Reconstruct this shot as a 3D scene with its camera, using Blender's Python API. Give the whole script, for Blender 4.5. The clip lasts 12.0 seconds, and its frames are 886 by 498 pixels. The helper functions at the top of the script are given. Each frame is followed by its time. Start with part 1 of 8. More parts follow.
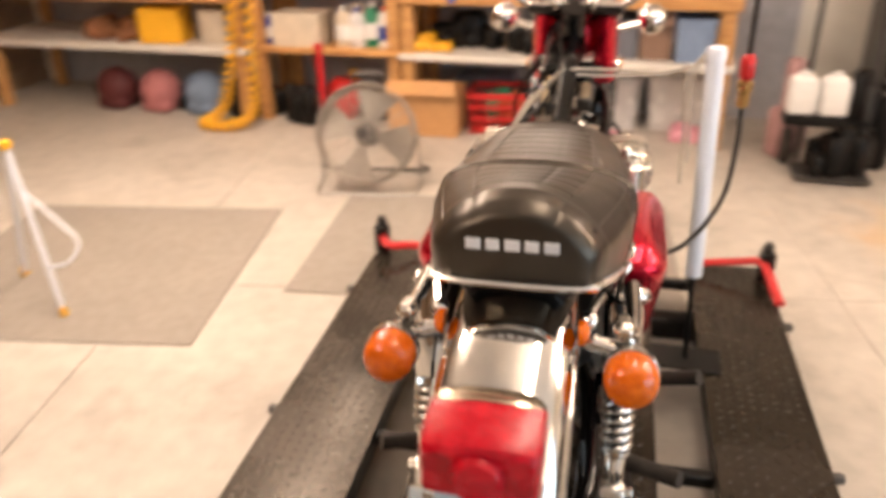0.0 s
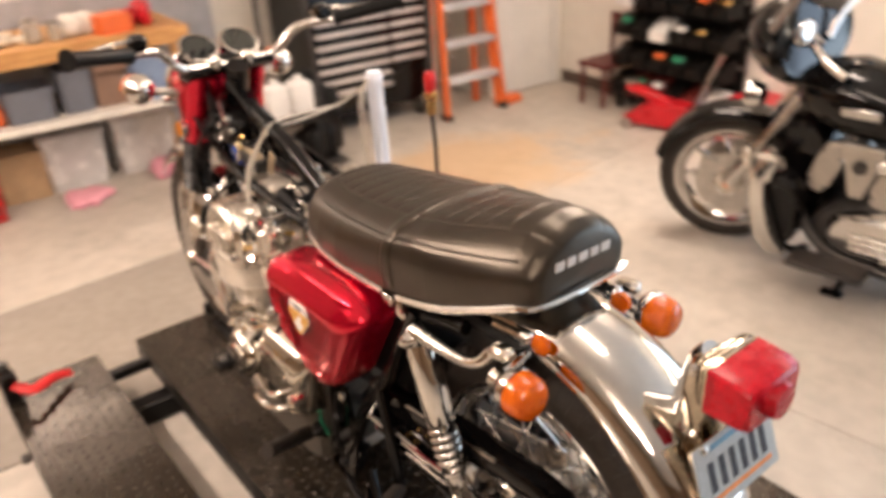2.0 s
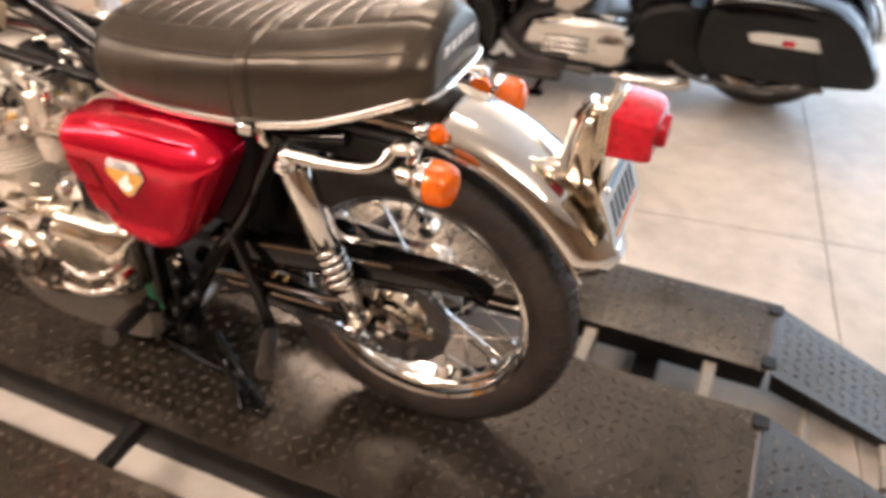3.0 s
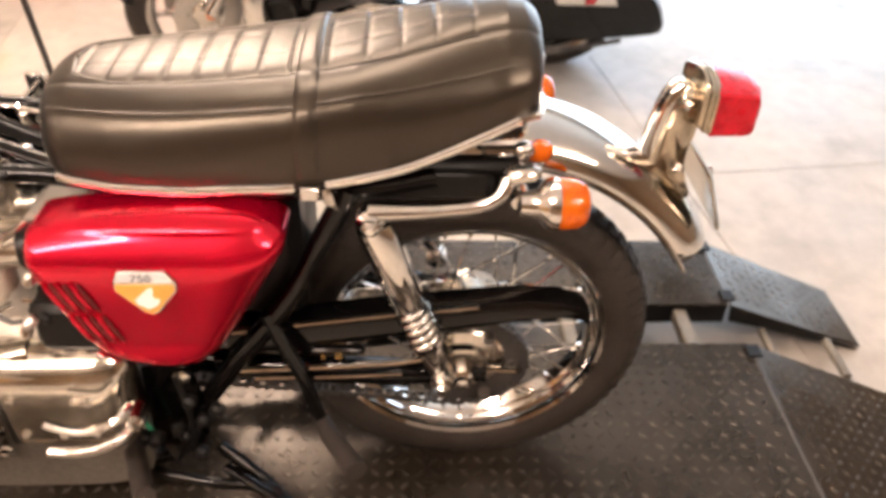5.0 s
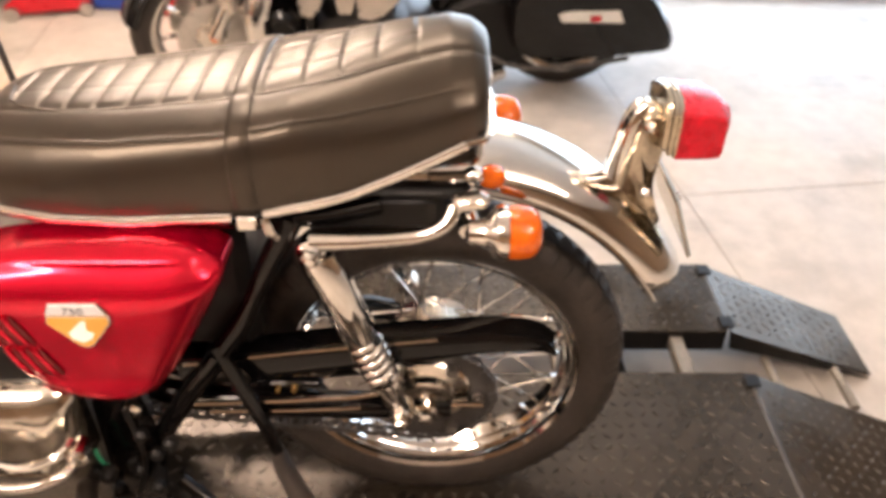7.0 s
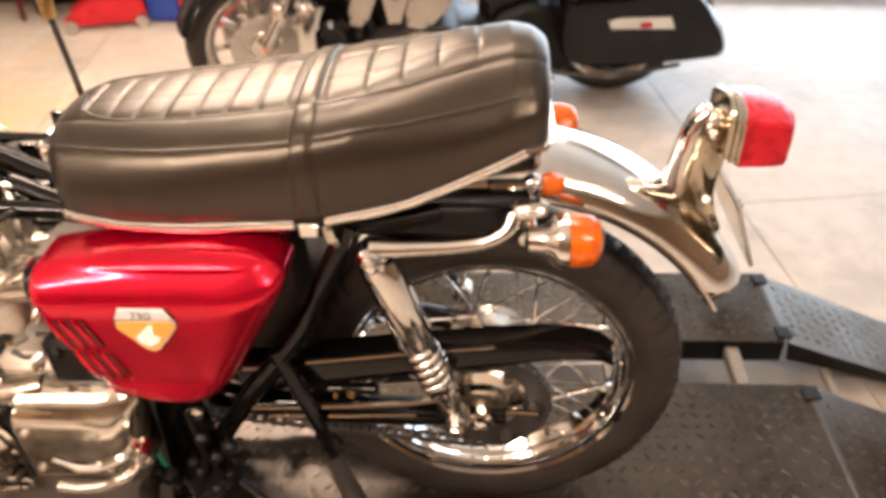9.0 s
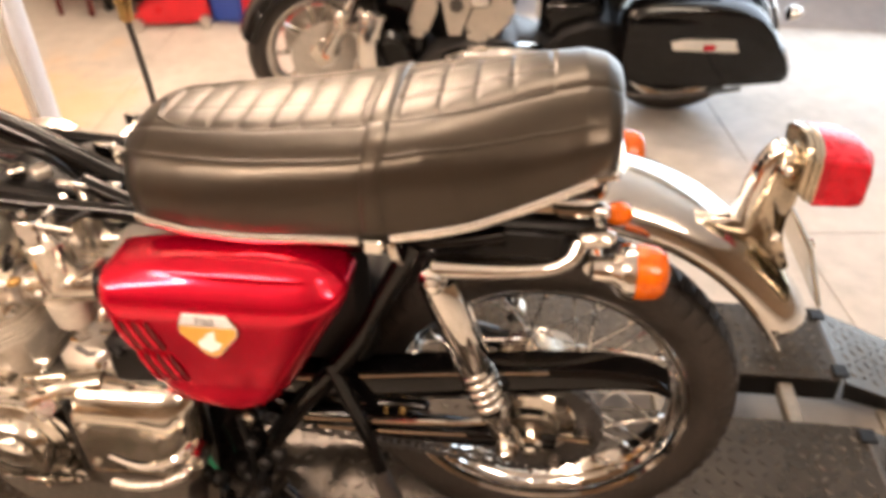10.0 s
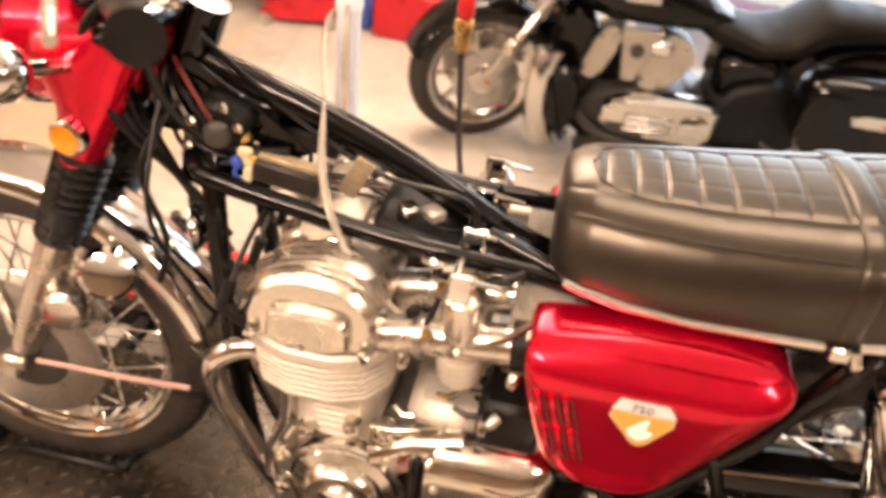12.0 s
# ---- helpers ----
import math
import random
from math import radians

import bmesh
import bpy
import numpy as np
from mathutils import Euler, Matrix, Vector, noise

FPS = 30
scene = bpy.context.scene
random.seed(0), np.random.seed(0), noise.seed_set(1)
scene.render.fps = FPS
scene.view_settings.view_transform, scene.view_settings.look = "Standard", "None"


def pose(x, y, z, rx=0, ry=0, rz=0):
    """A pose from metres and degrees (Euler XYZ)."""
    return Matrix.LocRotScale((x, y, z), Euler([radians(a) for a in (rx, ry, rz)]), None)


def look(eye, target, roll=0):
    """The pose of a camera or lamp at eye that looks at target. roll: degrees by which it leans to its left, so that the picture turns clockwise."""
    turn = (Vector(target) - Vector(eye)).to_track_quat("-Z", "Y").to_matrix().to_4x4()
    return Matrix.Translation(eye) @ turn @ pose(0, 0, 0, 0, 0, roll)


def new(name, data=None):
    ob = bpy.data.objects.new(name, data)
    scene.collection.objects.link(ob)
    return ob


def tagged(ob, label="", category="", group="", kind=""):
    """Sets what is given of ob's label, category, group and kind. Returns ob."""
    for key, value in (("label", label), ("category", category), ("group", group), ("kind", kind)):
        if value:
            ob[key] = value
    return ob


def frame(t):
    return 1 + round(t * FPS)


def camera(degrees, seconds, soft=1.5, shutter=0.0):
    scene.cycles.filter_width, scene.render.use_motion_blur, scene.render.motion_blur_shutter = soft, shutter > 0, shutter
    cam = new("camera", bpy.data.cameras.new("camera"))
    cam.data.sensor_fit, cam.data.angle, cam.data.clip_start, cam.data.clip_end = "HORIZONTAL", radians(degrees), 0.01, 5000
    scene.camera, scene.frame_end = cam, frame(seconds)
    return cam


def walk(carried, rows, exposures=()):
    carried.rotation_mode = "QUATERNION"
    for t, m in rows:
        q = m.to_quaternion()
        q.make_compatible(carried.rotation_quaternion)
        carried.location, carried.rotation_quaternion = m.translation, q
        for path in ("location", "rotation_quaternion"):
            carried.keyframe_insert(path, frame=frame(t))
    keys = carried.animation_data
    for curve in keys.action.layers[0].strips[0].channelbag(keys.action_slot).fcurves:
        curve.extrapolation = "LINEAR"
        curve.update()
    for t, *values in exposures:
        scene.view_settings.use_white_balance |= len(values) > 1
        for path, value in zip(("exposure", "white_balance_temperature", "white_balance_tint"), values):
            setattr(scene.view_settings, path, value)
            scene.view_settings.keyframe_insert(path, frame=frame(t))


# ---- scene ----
cam = camera(59.4, 12.0, soft=3.9, shutter=0.6)
cam.data.dof.use_dof, cam.data.dof.focus_distance, cam.data.dof.aperture_fstop = True, 1.25, 3.0
PATH = [
    (0, (0.181, -0.975, 1.518), (-0.317, 0.743, 0.623), -1.4),
    (0.5, (-0.12, -1.011, 1.573), (-0.127, 0.787, 0.697), -2.7),
    (1, (-0.44, -1.17, 1.63), (0.052, 0.541, 0.719), -2.9),
    (1.5, (-0.649, -1.07, 1.616), (0.12, 0.533, 0.7), -1.3),
    (2, (-0.765, -0.84, 1.64), (0.231, 0.633, 0.725), -2.9),
    (2.5, (-0.951, -0.71, 1.595), (0.324, 0.321, 0.449), -3.0),
    (3, (-1.053, -0.581, 1.55), (0.371, 0.123, 0.335), 0.9),
    (5, (-1.042, 0.047, 1.507), (0.538, 0.045, 0.281), 2.3),
    (5.5, (-1.003, -0.007, 1.489), (0.588, 0.063, 0.279), 4.0),
    (6, (-0.98, -0.067, 1.488), (0.571, -0.101, 0.226), 2.9),
    (6.5, (-0.982, -0.072, 1.492), (0.601, -0.034, 0.271), 1.1),
    (8.5, (-0.993, -0.051, 1.489), (0.615, 0.098, 0.31), -0.6),
    (9, (-0.99, -0.047, 1.494), (0.616, 0.147, 0.319), -1.7),
    (9.5, (-0.989, -0.04, 1.482), (0.608, 0.195, 0.302), -2.0),
    (10, (-0.981, -0.014, 1.509), (0.622, 0.282, 0.351), -0.6),
    (10.5, (-0.98, 0.066, 1.526), (0.616, 0.484, 0.396), -1.5),
    (11, (-0.955, 0.242, 1.517), (0.634, 0.759, 0.418), 7.7),
    (11.5, (-0.995, 0.458, 1.516), (0.607, 0.947, 0.423), 7.5),
    (12, (-0.998, 0.597, 1.514), (0.626, 0.878, 0.382), 7.4),
]
EXPOSURES = [(0.0, 0.20, 6250, 13), (0.5, -0.03, 6200, 13), (1.0, -0.05, 6150, 13), (2.0, 0.11, 6000, 13), (3.0, 0.43, 5850, 13), (5.0, 0.52, 6100, 15), (6.5, 0.54, 6100, 15), (8.5, 0.50, 6200, 15), (10.0, 0.50, 6450, 15), (10.5, 0.47, 6600, 15), (11.0, 0.46, 6900, 15), (12.0, 0.57, 6700, 17)]
walk(cam, [(t, look(eye, target, roll)) for t, eye, target, roll in PATH], exposures=EXPOSURES)

# ==== world and light ====
world = bpy.data.worlds.new("world")
scene.world = world
world.use_nodes = True
wn = world.node_tree.nodes
sky = wn.new("ShaderNodeTexSky")
sky.sky_type, sky.sun_disc = "NISHITA", False
sky.sun_elevation, sky.sun_rotation = radians(52), radians(250)
wn["Background"].inputs["Strength"].default_value = 0.12
world.node_tree.links.new(sky.outputs["Color"], wn["Background"].inputs["Color"])


def lamp(name, kind, m, power, color, size=(1, 1)):
    data = bpy.data.lights.new(name, kind)
    data.energy, data.color = power, color
    if kind == "AREA":
        data.shape, data.size, data.size_y = "RECTANGLE", size[0], size[1]
    ob = new(name, data)
    ob.matrix_world = m
    return ob


sun = lamp("sun", "SUN", look((0, 0, 10), (5.4, 2.0, 0)), 3.0, (1.0, 0.95, 0.86))
sun.data.angle = radians(0.5)
WARM = (1.0, 0.775, 0.60)
CEIL = 2.75
HANG = 0.40  # how far the strip lights hang below the ceiling
# Unseen strip lights: some follow reflections, the rest are added to brighten the floor
TUBES = [(1.88, 1.37, 43), (-1.6, 1.3, 74), (0.45, 0.35, 14), (2.9, -0.4, 3), (-1.6, -1.7, 48), (-1.7, 2.75, 19)]
for lx, ly, watt in TUBES:
    lamp("ceiling_lamp", "AREA", pose(lx, ly, CEIL - HANG - 0.02), 0.72 * watt, WARM, (0.16, 1.22))
    # upward fill, added to brighten the ceiling that the chrome reflects
    lamp("ceiling_up_fill", "AREA", pose(lx, ly, CEIL - HANG + 0.03, 180), 0.62 * watt, WARM, (0.16, 1.22))
lamp("bench_lamp", "AREA", pose(-0.80, 4.08, 1.98, -50, 0, 0), 14, WARM, (1.2, 0.07))
lamp("wall_lamp", "AREA", pose(3.30, 1.85, 2.44, 0, 68, 0), 20, (1.0, 0.74, 0.52), (0.10, 1.0))
# daylight in the open garage door
lamp("door_daylight", "AREA", pose(3.52, -1.8, 1.15, 0, 90, 0), 80, (0.80, 0.92, 1.0), (2.1, 4.3))

# ==== materials ====


def principled(name, color, rough=0.5, metal=0.0, var=0.12, scale=12.0, bump=0.0, bscale=150.0, coat=0.0, trans=0.0, ior=1.45, rvar=0.1, tint=None, spec=0.5):
    m = bpy.data.materials.new(name)
    m.use_nodes = True
    n, l = m.node_tree.nodes, m.node_tree.links
    b = n["Principled BSDF"]
    b.inputs["Metallic"].default_value = metal
    b.inputs["Coat Weight"].default_value = coat
    b.inputs["Coat Roughness"].default_value = 0.06
    b.inputs["Transmission Weight"].default_value = trans
    b.inputs["IOR"].default_value = ior
    b.inputs["Specular IOR Level"].default_value = spec
    tc = n.new("ShaderNodeTexCoord")
    t1 = n.new("ShaderNodeTexNoise")
    t1.inputs["Scale"].default_value, t1.inputs["Detail"].default_value = scale, 6
    t2 = n.new("ShaderNodeTexNoise")
    t2.inputs["Scale"].default_value, t2.inputs["Detail"].default_value = scale * 7.3, 3
    l.new(tc.outputs["Object"], t1.inputs["Vector"])
    l.new(tc.outputs["Object"], t2.inputs["Vector"])
    add = n.new("ShaderNodeMath")
    add.operation = "ADD"
    l.new(t1.outputs["Fac"], add.inputs[0])
    l.new(t2.outputs["Fac"], add.inputs[1])
    half = n.new("ShaderNodeMath")
    half.operation, half.inputs[1].default_value = "MULTIPLY", 0.5
    l.new(add.outputs[0], half.inputs[0])
    ramp = n.new("ShaderNodeValToRGB")
    low = tuple(c * (1 - 2.2 * var) for c in color)
    high = tuple(min(1.0, c * (1 + 1.6 * var)) for c in (tint or color))
    ramp.color_ramp.elements[0].position, ramp.color_ramp.elements[1].position = 0.3, 0.7
    ramp.color_ramp.elements[0].color, ramp.color_ramp.elements[1].color = (*[max(0, c) for c in low], 1), (*high, 1)
    l.new(half.outputs[0], ramp.inputs[0])
    l.new(ramp.outputs[0], b.inputs["Base Color"])
    rr = n.new("ShaderNodeMapRange")
    rr.inputs["To Min"].default_value, rr.inputs["To Max"].default_value = max(0.02, rough - rvar * rough * 2), min(1, rough + rvar * rough * 2)
    rr.inputs["From Min"].default_value, rr.inputs["From Max"].default_value = 0.3, 0.7
    l.new(t1.outputs["Fac"], rr.inputs[0])
    l.new(rr.outputs[0], b.inputs["Roughness"])
    if bump:
        t3 = n.new("ShaderNodeTexNoise")
        t3.inputs["Scale"].default_value, t3.inputs["Detail"].default_value = bscale, 4
        l.new(tc.outputs["Object"], t3.inputs["Vector"])
        bp = n.new("ShaderNodeBump")
        bp.inputs["Strength"].default_value, bp.inputs["Distance"].default_value = bump, 0.002
        l.new(t3.outputs["Fac"], bp.inputs["Height"])
        l.new(bp.outputs[0], b.inputs["Normal"])
    return m


def wood(name, color, dark, scale=6.0):
    m = principled(name, color, 0.55, bump=0.15)
    n, l = m.node_tree.nodes, m.node_tree.links
    b = n["Principled BSDF"]
    tc = n.new("ShaderNodeTexCoord")
    mp = n.new("ShaderNodeMapping")
    mp.inputs["Scale"].default_value = (scale * 0.25, scale * 2, scale * 2.5)
    w = n.new("ShaderNodeTexNoise")
    w.inputs["Scale"].default_value, w.inputs["Detail"].default_value, w.inputs["Distortion"].default_value = 3.0, 8, 1.2
    l.new(tc.outputs["Object"], mp.inputs[0])
    l.new(mp.outputs[0], w.inputs["Vector"])
    r = n.new("ShaderNodeValToRGB")
    r.color_ramp.elements[0].position, r.color_ramp.elements[1].position = 0.35, 0.62
    r.color_ramp.elements[0].color, r.color_ramp.elements[1].color = (*dark, 1), (*color, 1)
    l.new(w.outputs["Fac"], r.inputs[0])
    l.new(r.outputs[0], b.inputs["Base Color"])
    return m


def glow(name, color, strength):
    m = bpy.data.materials.new(name)
    m.use_nodes = True
    b = m.node_tree.nodes["Principled BSDF"]
    b.inputs["Base Color"].default_value = (*color, 1)
    b.inputs["Emission Color"].default_value = (*color, 1)
    b.inputs["Emission Strength"].default_value = strength
    return m


def concrete():
    """Worn, sealed garage concrete: mottling, hairline dirt and an ochre stain beside the tool chest."""
    m = principled("concrete", (0.50, 0.455, 0.395), 0.5, var=0.10, scale=1.6, bump=0.12, bscale=60, rvar=0.2, spec=0.32)
    n, l = m.node_tree.nodes, m.node_tree.links
    b = n["Principled BSDF"]
    base = b.inputs["Base Color"].links[0].from_socket
    geo = n.new("ShaderNodeNewGeometry")
    dirt = n.new("ShaderNodeTexNoise")
    dirt.inputs["Scale"].default_value, dirt.inputs["Detail"].default_value, dirt.inputs["Roughness"].default_value = 2.3, 9, 0.68
    l.new(geo.outputs["Position"], dirt.inputs["Vector"])
    dr = n.new("ShaderNodeMapRange")
    dr.inputs["From Min"].default_value, dr.inputs["From Max"].default_value = 0.52, 0.78
    dr.inputs["To Max"].default_value = 0.55
    l.new(dirt.outputs["Fac"], dr.inputs[0])
    mix = n.new("ShaderNodeMix")
    mix.data_type = "RGBA"
    mix.inputs[7].default_value = (0.20, 0.165, 0.125, 1)
    l.new(dr.outputs[0], mix.inputs[0])
    l.new(base, mix.inputs[6])
    # stain: soft-edged patch, broken up by noise
    off = n.new("ShaderNodeVectorMath")
    off.operation, off.inputs[1].default_value = "SUBTRACT", (1.78, 2.52, 0)
    l.new(geo.outputs["Position"], off.inputs[0])
    sc = n.new("ShaderNodeVectorMath")
    sc.operation, sc.inputs[1].default_value = "MULTIPLY", (1.5, 2.3, 0)
    l.new(off.outputs[0], sc.inputs[0])
    ln = n.new("ShaderNodeVectorMath")
    ln.operation = "LENGTH"
    l.new(sc.outputs[0], ln.inputs[0])
    wob = n.new("ShaderNodeMath")
    wob.operation, wob.inputs[1].default_value, wob.inputs[2].default_value = "MULTIPLY_ADD", 3.0, -1.5
    l.new(dirt.outputs["Fac"], wob.inputs[0])
    sm = n.new("ShaderNodeMath")
    sm.operation = "ADD"
    l.new(ln.outputs["Value"], sm.inputs[0])
    l.new(wob.outputs[0], sm.inputs[1])
    sr = n.new("ShaderNodeMapRange")
    sr.inputs["From Min"].default_value, sr.inputs["From Max"].default_value = 1.3, 0.7
    sr.inputs["To Max"].default_value = 0.58
    l.new(sm.outputs[0], sr.inputs[0])
    mix2 = n.new("ShaderNodeMix")
    mix2.data_type = "RGBA"
    mix2.inputs[7].default_value = (0.58, 0.37, 0.17, 1)
    l.new(sr.outputs[0], mix2.inputs[0])
    l.new(mix.outputs[2], mix2.inputs[6])
    l.new(mix2.outputs[2], b.inputs["Base Color"])
    return m


CONCRETE = concrete()
JOINT = principled("joint", (0.24, 0.19, 0.14), 0.9)
WALL = principled("wall_paint", (0.78, 0.74, 0.66), 0.7, var=0.03, scale=2, bump=0.08, bscale=90)
DARKWALL = wood("unseen_dark_wall", (0.30, 0.20, 0.12), (0.19, 0.12, 0.065), 2.0)
BOARDCEIL = principled("ceiling_paint", (0.80, 0.77, 0.72), 0.8, var=0.04, scale=1.5)
WHITE = principled("white_paint", (0.80, 0.79, 0.76), 0.45, var=0.04, scale=5)
CHROME = principled("chrome", (0.68, 0.66, 0.63), 0.07, 1.0, var=0.03, scale=8, rvar=0.5, bump=0.02, bscale=25)
POLISHED = principled("polished_alloy", (0.66, 0.62, 0.56), 0.20, 1.0, var=0.08, scale=14, rvar=0.35, bump=0.06, bscale=60)
ALLOY = principled("cast_alloy", (0.52, 0.48, 0.42), 0.45, 0.7, var=0.10, scale=16, bump=0.2, bscale=300)
STEEL = principled("steel", (0.50, 0.48, 0.45), 0.32, 1.0, var=0.12, scale=20)
RED = principled("candy_red", (0.60, 0.002, 0.026), 0.19, 0.72, var=0.05, scale=5, coat=0.35, rvar=0.1)
REDPLASTIC = principled("red_plastic", (0.55, 0.02, 0.02), 0.38, var=0.08, scale=8)
REDPAINT = principled("red_paint", (0.55, 0.012, 0.02), 0.32, var=0.1, scale=9)
BLACK = principled("black_enamel", (0.0030, 0.0026, 0.0026), 0.07, var=0.2, scale=12, spec=0.36)
MATTBLACK = principled("matt_black", (0.0055, 0.005, 0.0045), 0.42, var=0.2, scale=14, bump=0.1, spec=0.28)
VINYL = principled("black_vinyl", (0.0135, 0.0105, 0.008), 0.32, var=0.10, scale=30, bump=0.05, bscale=500, spec=0.84, rvar=0.03)
# the warm tone of lamplight on the seat, put into the specular tint
VINYL.node_tree.nodes["Principled BSDF"].inputs["Specular Tint"].default_value = (1.0, 0.87, 0.70, 1)
RUBBER = principled("rubber", (0.028, 0.022, 0.017), 0.62, var=0.25, scale=18, bump=0.2, bscale=200)
PLATE = principled("tread_plate", (0.030, 0.0235, 0.0170), 0.24, 0.3, spec=0.60, var=0.25, scale=4, bump=0.10, bscale=70, rvar=0.3)
PLATE.node_tree.nodes["Principled BSDF"].inputs["Specular Tint"].default_value = (1.0, 0.88, 0.76, 1)
LUG = principled("worn_lug", (0.068, 0.056, 0.043), 0.28, 0.5, var=0.35, scale=7)
AMBER = principled("amber_lens", (1.0, 0.125, 0.001), 0.16, var=0.20, scale=70, coat=0.3, trans=0.25, bump=0.4, bscale=140, tint=(1.0, 0.17, 0.002))
REDLENS = principled("red_lens", (0.44, 0.002, 0.012), 0.28, var=0.22, scale=45, spec=0.30, coat=0.12)
CLEAR = principled("clear_tube", (0.86, 0.80, 0.70), 0.18, var=0.03, trans=0.7, ior=1.3)
GOLD = principled("gold_enamel", (0.62, 0.33, 0.06), 0.3, 0.2, var=0.04)
SILVER = principled("silver_print", (0.70, 0.70, 0.70), 0.35, 0.3, var=0.03)
BRASS = principled("brass", (0.60, 0.40, 0.15), 0.28, 1.0, var=0.1)
PLATEWHITE = principled("plate_white", (0.42, 0.48, 0.51), 0.4, var=0.08)
INK = principled("ink", (0.03, 0.035, 0.05), 0.5)
PINE = wood("pine", (0.62, 0.34, 0.12), (0.44, 0.21, 0.07))
SHELFWHITE = principled("shelf_board", (0.74, 0.70, 0.63), 0.5, var=0.06, scale=4)
CARDBOARD = principled("cardboard", (0.56, 0.30, 0.12), 0.8, var=0.08, scale=6)
ORANGE = principled("orange_fibreglass", (0.80, 0.16, 0.03), 0.4, var=0.06, scale=9)
YELLOW = principled("yellow_plastic", (0.85, 0.45, 0.02), 0.4, var=0.05)
BLUE = principled("blue_plastic", (0.03, 0.07, 0.35), 0.4, var=0.08)
GREEN = principled("green_plastic", (0.03, 0.25, 0.13), 0.4, var=0.08)
GREY = principled("grey_plastic", (0.16, 0.17, 0.20), 0.5, var=0.1)
CLEARBIN = principled("translucent_bin", (0.82, 0.80, 0.77), 0.25, var=0.08, trans=0.15)
PINK = principled("pink_cloth", (0.75, 0.35, 0.42), 0.9, var=0.1, bump=0.3)
MAT = principled("floor_mat", (0.30, 0.265, 0.225), 0.75, var=0.08, scale=3, bump=0.3, bscale=250)
DARKRED = principled("dark_red_paint", (0.12, 0.018, 0.015), 0.4)
GRAPHITE = principled("graphite", (0.07, 0.065, 0.06), 0.4, 0.4)
# chrome copy with the brown of its reflections put into the base colour
BROWNSHEEN = principled("brown_sheen_chrome", (0.52, 0.45, 0.35), 0.16, 1.0, var=0.15, scale=20)
FANSTEEL = principled("dull_steel", (0.40, 0.36, 0.31), 0.66, 0.3, var=0.15, scale=12)
BRIGHTTRIM = principled("bright_trim", (0.90, 0.88, 0.85), 0.14, 1.0, var=0.02)
# cast alloy darkened: shade behind the engine covers put into the colour
SHADEDALLOY = principled("shaded_alloy", (0.20, 0.18, 0.15), 0.42, 0.6, var=0.15, scale=14)
BROWNLEATHER = principled("seat_leather", (0.010, 0.008, 0.006), 0.45, spec=0.16, bump=0.2, bscale=300)
CASE = principled("buffed_alloy", (0.66, 0.62, 0.55), 0.17, 1.0, var=0.08, scale=14, rvar=0.3, bump=0.05, bscale=60)
SATIN = principled("satin_alloy", (0.66, 0.615, 0.545), 0.25, 0.95, var=0.08, scale=16, rvar=0.3, bump=0.08, bscale=120)
POLEWHITE = principled("pipe_plastic", (0.78, 0.82, 0.90), 0.35, var=0.03)
SMOKE = principled("smoked_shield", (0.25, 0.21, 0.18), 0.1, trans=0.7, var=0.03)
TUBELIGHT = glow("lamp_diffuser", (1.0, 0.84, 0.62), 6.0)
ASPHALT = principled("driveway", (0.55, 0.52, 0.48), 0.8, var=0.08, scale=2)
AIRBOX = principled("air_box_plastic", (0.24, 0.215, 0.18), 0.5, var=0.1, scale=14)
FINS = principled("sand_cast_alloy", (0.62, 0.565, 0.48), 0.5, 0.45, var=0.08, scale=18, bump=0.15, bscale=350)
BOOT = principled("moulded_rubber", (0.007, 0.006, 0.005), 0.27, var=0.15, scale=20, spec=0.5)
REFLECTOR = principled("amber_reflector", (1.0, 0.30, 0.008), 0.2, var=0.1, scale=60, coat=0.4)
COIL = principled("coil_case", (0.030, 0.025, 0.020), 0.34, var=0.15, scale=20)
ZINC = principled("yellow_zinc", (0.42, 0.34, 0.23), 0.42, 0.5, var=0.15, scale=15)
IVORY = principled("ivory_plastic", (0.70, 0.58, 0.36), 0.45, var=0.06)
GRASS = principled("grass", (0.07, 0.11, 0.03), 0.9, var=0.3, scale=6)

# ==== mesh building ====


